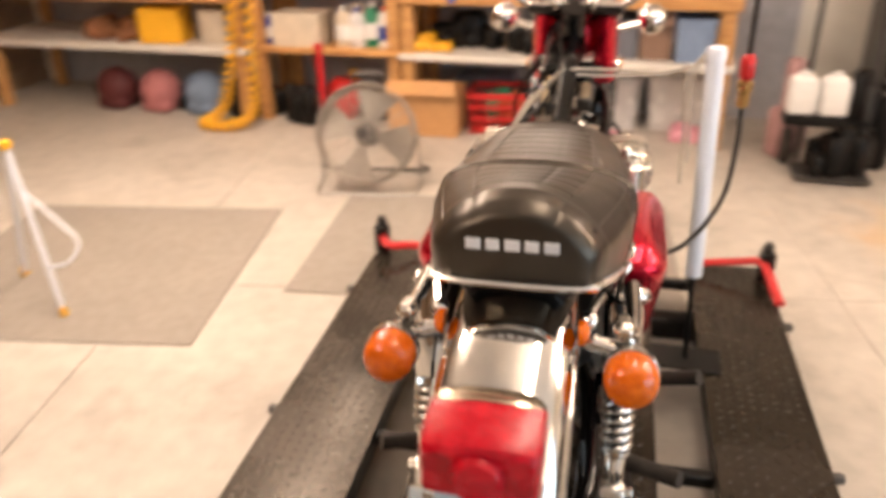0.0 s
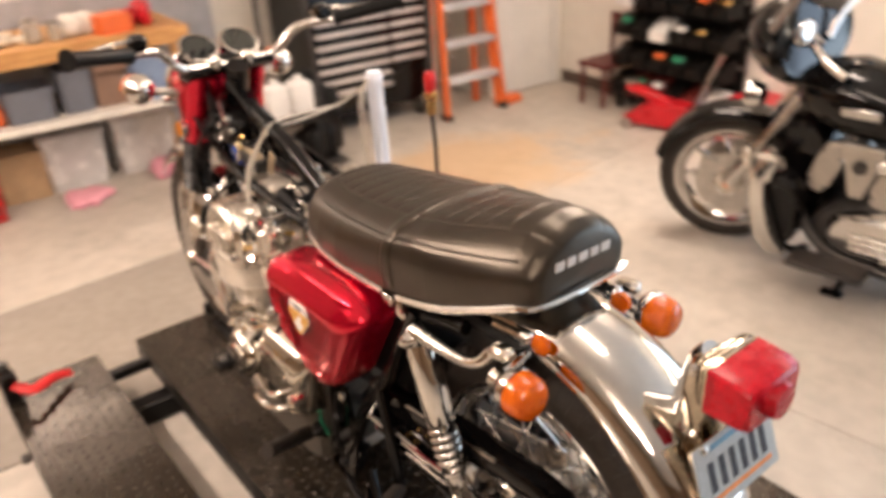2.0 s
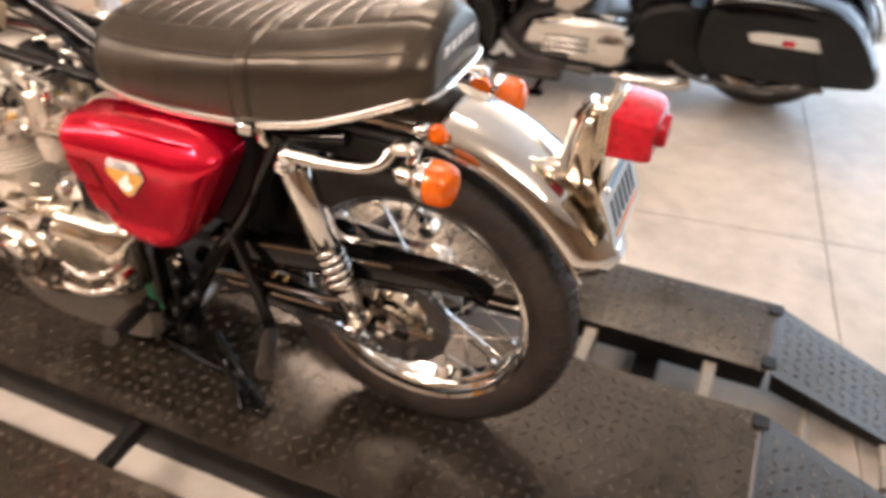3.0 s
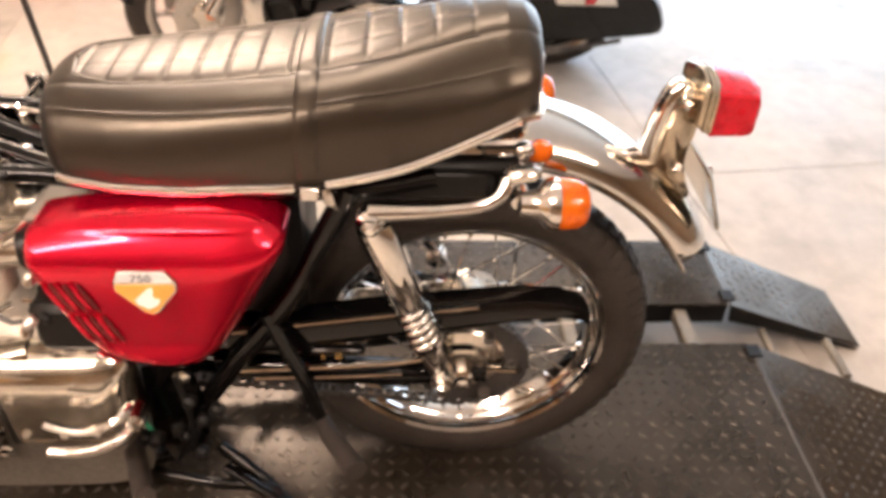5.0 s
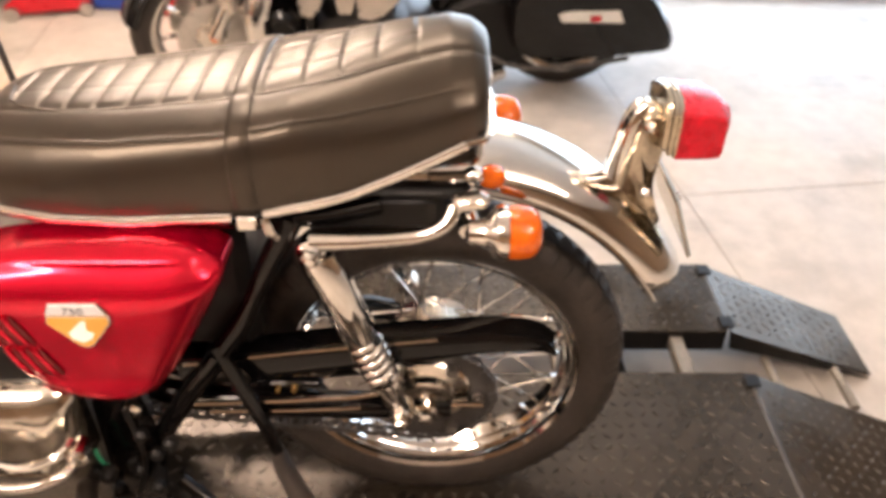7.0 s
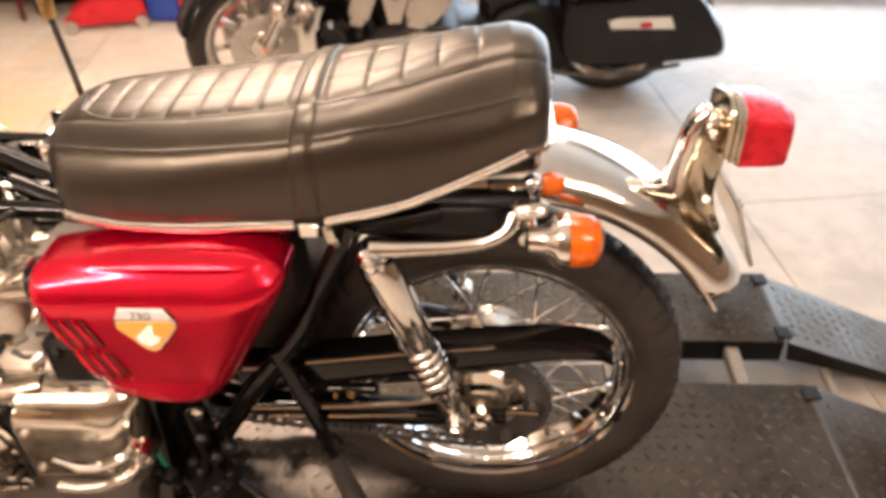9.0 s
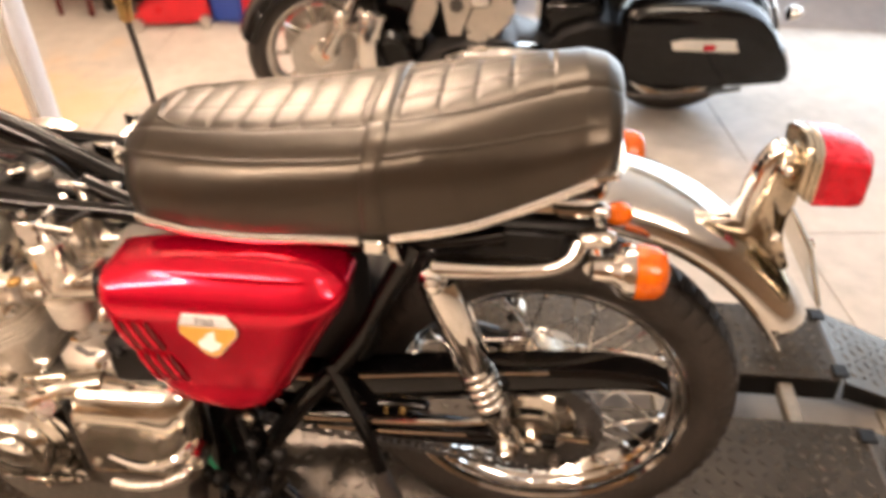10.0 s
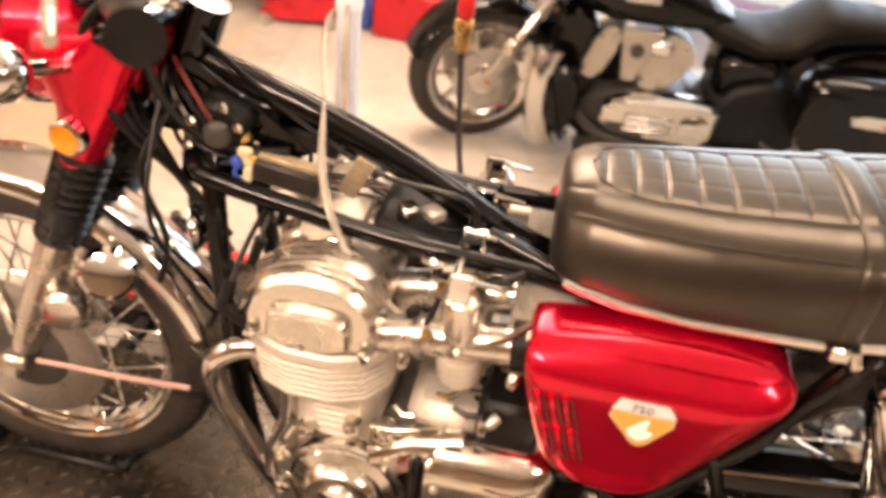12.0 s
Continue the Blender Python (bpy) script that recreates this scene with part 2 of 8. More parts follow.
class Shape:
    def __init__(self):
        self.v, self.f = [], []

    def add(self, v, f):
        o = len(self.v)
        self.v += [tuple(p) for p in v]
        self.f += [tuple(o + i for i in q) for q in f]
        return self

    def box(self, c, s, b=0.0, rot=None):
        """A box round c of size s, its edges chamfered by b."""
        h = [a / 2 for a in s]
        if b <= 0:
            v = [Vector((sx * h[0], sy * h[1], sz * h[2])) for sx in (-1, 1) for sy in (-1, 1) for sz in (-1, 1)]
            f = [(0, 1, 3, 2), (4, 6, 7, 5), (0, 4, 5, 1), (2, 3, 7, 6), (0, 2, 6, 4), (1, 5, 7, 3)]
        else:
            b = min(b, min(h) * 0.95)
            v, idx = [], {}
            for sx in (-1, 1):
                for sy in (-1, 1):
                    for sz in (-1, 1):
                        for a in range(3):
                            p = [sx * (h[0] - b), sy * (h[1] - b), sz * (h[2] - b)]
                            p[a] = (sx, sy, sz)[a] * h[a]
                            idx[(sx, sy, sz, a)] = len(v)
                            v.append(Vector(p))
            f = []
            for a in range(3):
                u, w = [k for k in range(3) if k != a]
                for s0 in (-1, 1):
                    q = []
                    for su, sw in ((-1, -1), (1, -1), (1, 1), (-1, 1)):
                        k = [0, 0, 0]
                        k[a], k[u], k[w] = s0, su, sw
                        q.append(idx[(*k, a)])
                    f.append(tuple(q))
                for su in (-1, 1):
                    for sw in (-1, 1):
                        q = []
                        for sa, fc in ((-1, u), (1, u), (1, w), (-1, w)):
                            k = [0, 0, 0]
                            k[a], k[u], k[w] = sa, su, sw
                            q.append(idx[(*k, fc)])
                        f.append(tuple(q))
            for sx in (-1, 1):
                for sy in (-1, 1):
                    for sz in (-1, 1):
                        f.append(tuple(idx[(sx, sy, sz, a)] for a in range(3)))
        r = rot.to_3x3() if rot else None
        return self.add([(r @ p if r else p) + Vector(c) for p in v], f)

    def tube(self, pts, r, n=10, closed=False, caps=True, flat=1.0):
        """A round bar along pts; r is a radius or one for each point."""
        pts = [Vector(p) for p in pts]
        k = len(pts)
        rs = [r] * k if isinstance(r, (int, float)) else r
        up = None
        v = []
        for i, p in enumerate(pts):
            a = pts[(i - 1) % k] if closed or i else pts[0]
            c = pts[(i + 1) % k] if closed or i < k - 1 else pts[-1]
            d = (c - a).normalized()
            if up is None:
                up = d.orthogonal().normalized() if abs(d.z) > 0.9 else Vector((0, 0, 1))
            side = d.cross(up).normalized()
            up = side.cross(d).normalized()
            for j in range(n):
                g = 2 * math.pi * j / n
                v.append(p + rs[i] * (math.cos(g) * side + flat * math.sin(g) * up))
        f = []
        for i in range(k if closed else k - 1):
            for j in range(n):
                a, b2 = i * n + j, i * n + (j + 1) % n
                c, d2 = ((i + 1) % k) * n + (j + 1) % n, ((i + 1) % k) * n + j
                f.append((a, b2, c, d2))
        if caps and not closed:
            f += [tuple(range(n)), tuple((k - 1) * n + j for j in range(n))]
        return self.add(v, f)

    def lathe(self, prof, o=(0, 0, 0), axis=(1, 0, 0), n=32, closed=False):
        """prof: (radius, height) pairs, turned round the axis through o."""
        ax = Vector(axis).normalized()
        u = ax.orthogonal().normalized()
        w = ax.cross(u)
        v = []
        for r, h in prof:
            for j in range(n):
                g = 2 * math.pi * j / n
                v.append(Vector(o) + ax * h + r * (math.cos(g) * u + math.sin(g) * w))
        k = len(prof)
        f = []
        for i in range(k if closed else k - 1):
            for j in range(n):
                f.append((i * n + j, i * n + (j + 1) % n, ((i + 1) % k) * n + (j + 1) % n, ((i + 1) % k) * n + j))
        if not closed:
            f += [tuple(range(n)), tuple((k - 1) * n + j for j in range(n))]
        return self.add(v, f)

    def loft(self, rings, closed=True, caps=True):
        n = len(rings[0])
        v = [p for ring in rings for p in ring]
        f = []
        for i in range(len(rings) - 1):
            for j in range(n if closed else n - 1):
                f.append((i * n + j, i * n + (j + 1) % n, (i + 1) * n + (j + 1) % n, (i + 1) * n + j))
        if caps and closed:
            f += [tuple(range(n)), tuple((len(rings) - 1) * n + j for j in range(n))]
        return self.add(v, f)

    def prism(self, outline, place, depth, inset=0.0):
        """outline: 2D points; place(u, v, d) gives the point at depth d. Edges are eased by inset."""
        cu = sum(p[0] for p in outline) / len(outline)
        cv = sum(p[1] for p in outline) / len(outline)

        def ring(d, q):
            out = []
            for a, b in outline:
                s = math.hypot(a - cu, b - cv) or 1
                out.append(place(a - (a - cu) / s * q, b - (b - cv) / s * q, d))
            return out
        e = inset
        if e > 0:
            return self.loft([ring(0, e), ring(e, 0), ring(depth - e, 0), ring(depth, e)])
        return self.loft([ring(0, 0), ring(depth, 0)])

    def ball(self, c, r, n=16, squash=(1, 1, 1)):
        prof = [(max(0.001, math.sin(math.pi * i / 10)) * r, -math.cos(math.pi * i / 10) * r) for i in range(11)]
        o = len(self.v)
        self.lathe(prof, (0, 0, 0), (0, 0, 1), n)
        self.v[o:] = [tuple(Vector(c) + Vector((p[0] * squash[0], p[1] * squash[1], p[2] * squash[2]))) for p in self.v[o:]]
        return self

    def mesh(self, name, mat, sharp=38):
        me = bpy.data.meshes.new(name)
        me.from_pydata(self.v, [], self.f)
        bm = bmesh.new()
        bm.from_mesh(me)
        bmesh.ops.recalc_face_normals(bm, faces=bm.faces)
        bm.to_mesh(me)
        bm.free()
        me.polygons.foreach_set("use_smooth", [True] * len(me.polygons))
        me.set_sharp_from_angle(angle=radians(sharp))
        me.materials.append(mat)
        me.update()
        return me


def part(name, shape, mat, parent=None, label="", sharp=38):
    ob = new(name, shape.mesh(name, mat, sharp))
    ob.parent = parent
    if label:
        tagged(ob, label)
    return ob


ORIGIN = [Matrix()]  # where the group of things being built stands


def thing(name, at, label, category, group="", kind=""):
    """An Empty at a thing's base."""
    ob = new(name)
    ob.empty_display_size = 0.1
    ob.matrix_world = ORIGIN[0] @ (at if isinstance(at, Matrix) else Matrix.Translation(at))
    return tagged(ob, label, category, group, kind)


def solid(name, shape, mat, label, category, at=(0, 0, 0), group="", kind="", sharp=38):
    """A thing of one mesh."""
    ob = new(name, shape.mesh(name, mat, sharp))
    ob.matrix_world = ORIGIN[0] @ (at if isinstance(at, Matrix) else Matrix.Translation(at))
    return tagged(ob, label, category, group, kind)


def share(name, mesh, parent, m):
    ob = new(name, mesh)
    ob.parent = parent
    ob.matrix_basis = m
    return ob


def smooth(pts, n=6, closed=False):
    """A Catmull-Rom curve through pts."""
    pts = [Vector(p) for p in pts]
    k = len(pts)
    out = []
    for i in range(k if closed else k - 1):
        if closed:
            a, b, c, d = (pts[(i + j - 1) % k] for j in range(4))
        else:
            a, b, c, d = pts[max(i - 1, 0)], pts[i], pts[i + 1], pts[min(i + 2, k - 1)]
        for j in range(n):
            t = j / n
            out.append(0.5 * ((2 * b) + (c - a) * t + (2 * a - 5 * b + 4 * c - d) * t * t + (3 * b - a - 3 * c + d) * t ** 3))
    if not closed:
        out.append(pts[-1])
    return out


def lerp(table, x):
    return float(np.interp(x, [p[0] for p in table], [p[1] for p in table]))


# ==== the garage ====
X0, X1, Y0, Y1 = -4.6, 3.4, -4.6, 4.2
DOOR = (-4.0, 0.45, 2.2)

ground = solid("ground", Shape().box((0, 0, -0.22), (400, 400, 0.1)), GRASS, "flat dry grassy ground around the garage", "ground", kind="structure")
solid("driveway", Shape().box((9.3, -2.5, -0.09), (11.9, 9.0, 0.16)), ASPHALT, "sunlit pale concrete driveway outside the door", "driveway", kind="structure")
floor = solid("floor", Shape().box(((X0 + X1) / 2, (Y0 + Y1) / 2, -0.085), (X1 - X0 + 0.3, Y1 - Y0 + 0.3, 0.15)), JOINT, "sealed beige concrete garage floor with dirty joints", "floor", kind="structure")


def clipped(poly):
    """A polygon cut off at the room's walls."""
    for axis, limit, sign in ((0, X0 - 0.14, 1), (0, X1 + 0.14, -1), (1, Y0 - 0.14, 1), (1, Y1 + 0.14, -1)):
        out = []
        for i, p in enumerate(poly):
            q = poly[(i + 1) % len(poly)]
            dp, dq = sign * (p[axis] - limit), sign * (q[axis] - limit)
            if dp >= 0:
                out.append(p)
            if dp * dq < 0:
                k = dp / (dp - dq)
                out.append((p[0] + (q[0] - p[0]) * k, p[1] + (q[1] - p[1]) * k))
        poly = out
    return poly


# slabs: the saw cuts run ten degrees off the walls
CUT, PITCH, GAP = Vector((1.395, -0.80)), 2.70, 0.0024
cu_, su_ = math.cos(radians(10.3)), math.sin(radians(10.3))
for i in range(-3, 3):
    for j in range(-3, 4):
        corners = [((i + a) * PITCH + (GAP if a == 0 else -GAP), (j + b) * PITCH + (GAP if b == 0 else -GAP)) for a, b in ((0, 0), (1, 0), (1, 1), (0, 1))]
        outline = clipped([(CUT.x + u * cu_ - v * su_, CUT.y + u * su_ + v * cu_) for u, v in corners])
        if len(outline) > 2:
            part("slab", Shape().prism(outline, lambda u, v, d: (u, v, d - 0.01), 0.01), CONCRETE, floor)


def wall(name, x0, y0, x1, y1, z0=0.0, z1=CEIL, label="cream painted garage wall", mat=WALL):
    return solid(name, Shape().box(((x0 + x1) / 2, (y0 + y1) / 2, (z0 + z1) / 2), (abs(x1 - x0), abs(y1 - y0), z1 - z0)), mat, label, "wall", kind="structure")


wall("wall_north", X0, Y1, 2.70, Y1 + 0.15)
wall("wall_northeast", 2.70, 3.57, X1, Y1 + 0.15, label="white painted wall block beside the ladder")
# west and south walls are out of view, made dark to cut bounced light
wall("wall_west", X0 - 0.15, Y0, X0, Y1 + 0.15, label="unseen garage wall, dark brown to keep bounced light down", mat=DARKWALL)
wall("wall_south", X0 - 0.15, Y0 - 0.15, X1 + 0.15, Y0, label="unseen garage wall, dark brown to keep bounced light down", mat=DARKWALL)
wall("wall_east", X1, DOOR[1], X1 + 0.15, Y1 + 0.15)
wall("wall_east_end", X1, Y0, X1 + 0.15, DOOR[0])
wall("wall_east_header", X1, DOOR[0], X1 + 0.15, DOOR[1], DOOR[2], CEIL, "cream wall above the open garage door")
solid("ceiling", Shape().box(((X0 + X1) / 2, (Y0 + Y1) / 2, CEIL + 0.06), (X1 - X0 + 0.3, Y1 - Y0 + 0.3, 0.12)), BOARDCEIL, "cream painted garage ceiling", "ceiling", kind="structure")
for x in (2.80, 3.33):
    solid("door_casing", Shape().box((x, 3.560, 1.03), (0.07, 0.020, 2.06), 0.004), WHITE, "white painted casing beside the panelled door", "door frame", kind="structure")
trim = Shape().box((3.065, 3.563, 0.05), (0.46, 0.014, 0.1), 0.003)
solid("baseboard", trim, WHITE, "white painted baseboard along the short wall", "baseboard", kind="structure")
solid("baseboard_east", Shape().box((3.392, 2.05, 0.045), (0.014, 2.98, 0.09), 0.003), principled("dark_base", (0.10, 0.07, 0.05), 0.6), "dark brown baseboard on the east wall", "baseboard", kind="structure")
jamb = Shape().box((3.475, DOOR[1] + 0.04, 1.1), (0.19, 0.07, 2.2), 0.006).box((3.475, -4.03, 1.1), (0.19, 0.07, 2.2), 0.006).box((3.475, -1.77, 2.23), (0.19, 4.4, 0.06), 0.006)
solid("door_trim", jamb, WHITE, "white painted frame of the open garage door", "door frame", kind="structure")

for lx, ly, _ in TUBES:
    lampbox = thing("ceiling_light", (lx, ly, CEIL - HANG), "unseen white strip light hung below the ceiling, with a warm diffuser", "ceiling light", "ceiling strip lights")
    part("diffuser", Shape().box((0, 0, 0.004), (0.18, 1.26, 0.018), 0.004), TUBELIGHT, lampbox)
    part("housing", Shape().box((0, 0, 0.026), (0.06, 1.30, 0.022), 0.004), WHITE, lampbox)
    for y in (-0.5, 0.5):
        part("rod", Shape().tube([(0, y, 0.03), (0, y, HANG)], 0.004, 6), WHITE, lampbox)

bl = thing("bench_light", (-0.80, 4.155, 1.99), "slim white strip light on the wall above the workbench", "strip light")
part("housing", Shape().box((0, 0.01, 0.03), (1.30, 0.06, 0.05), 0.008), WHITE, bl)
part("diffuser", Shape().box((0, -0.012, -0.004), (1.22, 0.03, 0.014), 0.004), TUBELIGHT, bl)

wl = thing("wall_light", (3.38, 1.85, 2.46), "white strip light high on the east wall", "strip light")
part("housing", Shape().box((-0.02, 0, 0.0), (0.05, 1.12, 0.14), 0.01), WHITE, wl)
part("diffuser", Shape().box((-0.052, 0, -0.01), (0.014, 1.0, 0.10), 0.004), TUBELIGHT, wl)

# floor mats
solid("floor_mat", Shape().box((0, 0, 0.004), (1.25, 1.2, 0.008), 0.002), MAT, "grey rubber mat lying on the concrete floor", "mat", at=pose(-2.05, 1.47, 0.0, 0, 0, 10.5), group="grey mats")
solid("floor_mat", Shape().box((0, 0, 0.004), (1.55, 1.02, 0.008), 0.002), MAT, "wide grey rubber mat in front of the lift", "mat", at=pose(-0.46, 2.02, 0.0, 0, 0, 6.0), group="grey mats")

# light folding stand on the mat: two splayed white tubes with a brace, yellow ends
stand = thing("folding_stand", (-2.05, 1.18, 0.008), "light white tube folding stand with yellow ends, standing on the mat", "stand")
for foot in ((0.145, -0.12), (-0.245, 0.12)):
    part("leg", Shape().tube([(-0.035, 0.0, 0.62), (foot[0], foot[1], 0.012)], 0.010, 10), POLEWHITE, stand, "white tube leg")
    part("foot_cap", Shape().tube([(foot[0], foot[1], 0.0), (foot[0] - 0.004, foot[1], 0.035)], 0.014, 10), YELLOW, stand, "yellow plastic foot cap")
part("brace", Shape().tube(smooth([(0.0, -0.02, 0.46), (0.16, -0.05, 0.36), (0.235, -0.06, 0.29), (0.20, -0.09, 0.22), (0.09, -0.085, 0.18)], 5), 0.006, 8), POLEWHITE, stand, "thin white wire brace")
part("top_cap", Shape().lathe([(0.012, 0.0), (0.022, 0.006), (0.022, 0.03), (0.014, 0.036)], (-0.035, 0.0, 0.605), (0, 0, 1), 14), YELLOW, stand, "yellow plastic top")

# ==== motorcycle lift ====
P = 0.18
YF, YH = 1.668, -0.728


def tread(x0, x1, y0, y1, z, place=None):
    """Raised diamond lugs in a staggered field."""
    s = Shape()
    step = 0.030
    nx, ny = int((x1 - x0 - 0.02) / step), int((y1 - y0 - 0.02) / step)
    ox, oy = x0 + ((x1 - x0) - (nx - 1) * step) / 2, y0 + ((y1 - y0) - (ny - 1) * step) / 2
    for i in range(nx):
        for j in range(ny):
            a = math.pi / 4 if (i + j) % 2 else -math.pi / 4
            c, d = math.cos(a), math.sin(a)
            px, py = ox + i * step, oy + j * step
            pts = []
            for u, w, h in ((-0.0125, 0, 0), (0, -0.0048, 0), (0.0125, 0, 0), (0, 0.0048, 0), (-0.0085, 0, 0.002), (0, -0.0028, 0.002), (0.0085, 0, 0.002), (0, 0.0028, 0.002)):
                pts.append((px + u * c - w * d, py + u * d + w * c, z + h))
            if place:
                pts = [place(p) for p in pts]
            s.add(pts, [(0, 1, 5, 4), (1, 2, 6, 5), (2, 3, 7, 6), (3, 0, 4, 7), (4, 5, 6, 7)])
    return s


WORNSTEEL = principled("worn_steel", (0.22, 0.19, 0.15), 0.5, 0.5, var=0.2)
STAND = pose(0.011, 0, 0, 0, 0, 3.4)  # the lift and the machine on it stand askew to the walls
lift = thing("motorcycle_lift", STAND @ pose(0, 0.5, 0), "low black steel motorcycle lift with tread plate boards", "lift")


def lpart(name, s, mat, label="", parent=None):
    s.v = [(p[0], p[1] - 0.5, p[2]) for p in s.v]
    return part(name, s, mat, parent or lift, label)


BOARDS = [(-0.728, -0.432), (-0.300, 0.286), (0.428, 0.70)]
for x0, x1 in BOARDS:
    b = Shape().box(((x0 + x1) / 2, (YF + YH) / 2, P - 0.003), (x1 - x0, YF - YH, 0.006), 0.001)
    board = lpart("board", b, PLATE, "worn black tread plate board")
    for x in (x0 + 0.004, x1 - 0.004):
        lpart("skirt", Shape().box((x, (YF + YH) / 2, P - 0.035), (0.007, YF - YH, 0.058), 0.001), MATTBLACK, "", board)
    lpart("skirt", Shape().box(((x0 + x1) / 2, YF - 0.004, P - 0.035), (x1 - x0 - 0.018, 0.007, 0.058), 0.001), MATTBLACK, "", board)
    t = lpart("lug_field", tread(x0, x1, YH, YF, P), LUG, "raised diamond lugs rubbed bright", board)
    tagged(t, kind="stuff")
    # ramp to the floor
    y1, z1 = -1.14, 0.012

    def down(p, y0=YH, y1=y1, z1=z1):
        k = (y0 - p[1]) / (y0 - y1)
        return (p[0], p[1] - 0.012, p[2] + k * (z1 - P) - 0.004)
    r = Shape()
    w = x1 - x0 - (0.06 if x0 > 0.4 else 0.0)
    c = (x0 + x1) / 2
    taper = 0.02
    top = [(c - (x1 - x0) / 2, YH, P), (c + (x1 - x0) / 2, YH, P), (c + (x1 - x0) / 2 - taper, y1, P), (c - (x1 - x0) / 2 + taper, y1, P)]
    r.loft([[down(p) for p in top], [(down(p)[0], down(p)[1], down(p)[2] - 0.006) for p in top]])
    ramp = lpart("ramp", r, PLATE, "tread plate ramp reaching down to the floor")
    tagged(lpart("lug_field", tread(x0 + 0.02, x1 - 0.02, y1 + 0.02, YH, P, down), LUG, "", ramp), kind="stuff")
    for x in (x0 + 0.01, x1 - 0.01):
        side = Shape().loft([[down((xx, YH, P - 0.008)), down((xx, y1 + 0.02, P - 0.008)), (xx, y1, 0.004), (xx, YH - 0.02, P - 0.065)] for xx in (x - 0.003, x + 0.003)])
        lpart("ramp_edge", side, MATTBLACK, "", ramp)
    lpart("hinge", Shape().tube([(x0 + 0.02, YH - 0.004, P - 0.006), (x1 - 0.02, YH - 0.004, P - 0.006)], 0.008, 8), GRAPHITE)
    for x in (x0 + 0.03, x1 - 0.03):
        lpart("hinge_tab", Shape().box((x, YH - 0.004, P + 0.004), (0.04, 0.035, 0.008), 0.002), MATTBLACK)
for y in (1.55, 0.56, -0.30, -0.60):
    for x0, x1 in ((-0.432, -0.300), (0.286, 0.428)):
        lpart("crossbar", Shape().box(((x0 + x1) / 2, y, P - 0.03), (x1 - x0 - 0.004, 0.035, 0.035), 0.004), MATTBLACK if y > 0 else WORNSTEEL, "square steel tube joining the boards")
for y, z in ((-0.84, 0.09), (-1.03, 0.05)):
    lpart("crossbar", Shape().tube([(0.292, y, z), (0.424, y, z)], 0.012, 8), WORNSTEEL)
for x in (-0.24, 0.25):
    lpart("base_beam", Shape().box((x, 0.5, 0.055), (0.06, 2.1, 0.108), 0.006), MATTBLACK, "black floor beam below the boards")
for y in (-0.45, 1.45):
    lpart("base_beam", Shape().box((0, y, 0.04), (1.36, 0.07, 0.078), 0.006), MATTBLACK)
for x in (-0.743, 0.715):
    for y in (0.61, 1.3):
        lpart("side_bolt", Shape().lathe([(0.006, -0.012), (0.014, -0.012), (0.016, 0.0), (0.013, 0.014), (0.004, 0.016)], (x, y, P - 0.02), (1, 0, 0), 12), GRAPHITE)

# clamps with red straps on the front corners of the outer boards
for sx, x in ((-1, -0.705), (1, 0.68)):
    clamp = thing("corner_clamp", STAND @ pose(x, 1.58, P + 0.0025), "black corner clamp with a red strap, on the lift board", "clamp", "lift corner clamps")
    part("post", Shape().box((0, 0, 0.05), (0.05, 0.06, 0.1), 0.008).box((0, -0.01, 0.106), (0.04, 0.075, 0.02), 0.006), MATTBLACK, clamp)
    pts = [(-sx * 0.01, -0.03, 0.07), (-sx * 0.05, -0.07, 0.055), (-sx * 0.12, -0.02, 0.04), (-sx * 0.17, 0.0, 0.022)]
    if sx > 0:
        pts = [(0.02, -0.2, 0.014), (0.01, -0.13, 0.03), (-0.02, -0.03, 0.075), (-0.1, 0.0, 0.06), (-0.24, 0.02, 0.03)]
    part("strap", Shape().tube(smooth(pts, 6), 0.018, 10, flat=0.55), REDPLASTIC, clamp, "bright red webbing strap")
    part("knob", Shape().lathe([(0.012, 0), (0.016, 0.004), (0.016, 0.02), (0.01, 0.026)], (0, 0, 0.116), (0, 0, 1), 12), GRAPHITE, clamp)

# ==== the red motorcycle on the lift ====
bike = thing("motorcycle", STAND @ pose(0, 0, P + 0.0022), "classic red four-cylinder motorcycle with chrome fenders, fuel tank taken off", "motorcycle")
RA, FA, FW = Vector((0, -0.002, 0.331)), Vector((0, 1.46, 0.328)), Vector((0, 1.475, 0.328))


# the machine's length, drawn against fitted: tail, axle, seat strap, side cover, engine, neck, front axle
LENGTH = [(-0.50, -0.52), (-0.382, -0.399), (-0.30, -0.306), (-0.143, -0.146), (-0.05, -0.042), (0.03, 0.048), (0.144, 0.158), (0.222, 0.242), (0.258, 0.270), (0.436, 0.460),
          (0.603, 0.619), (0.90, 0.915), (1.10, 1.115), (1.178, 1.196), (1.265, 1.290), (1.46, 1.475), (1.90, 1.915)]


def bpart(name, s, mat, label="", parent=None, sharp=38):
    s.v = [(p[0], lerp(LENGTH, p[1]), p[2]) for p in s.v]
    return part(name, s, mat, parent or bike, label, sharp)


def wpart(name, s, mat, label="", parent=None):
    """A part that turns with a wheel."""
    return part(name, s, mat, parent or bike, label)


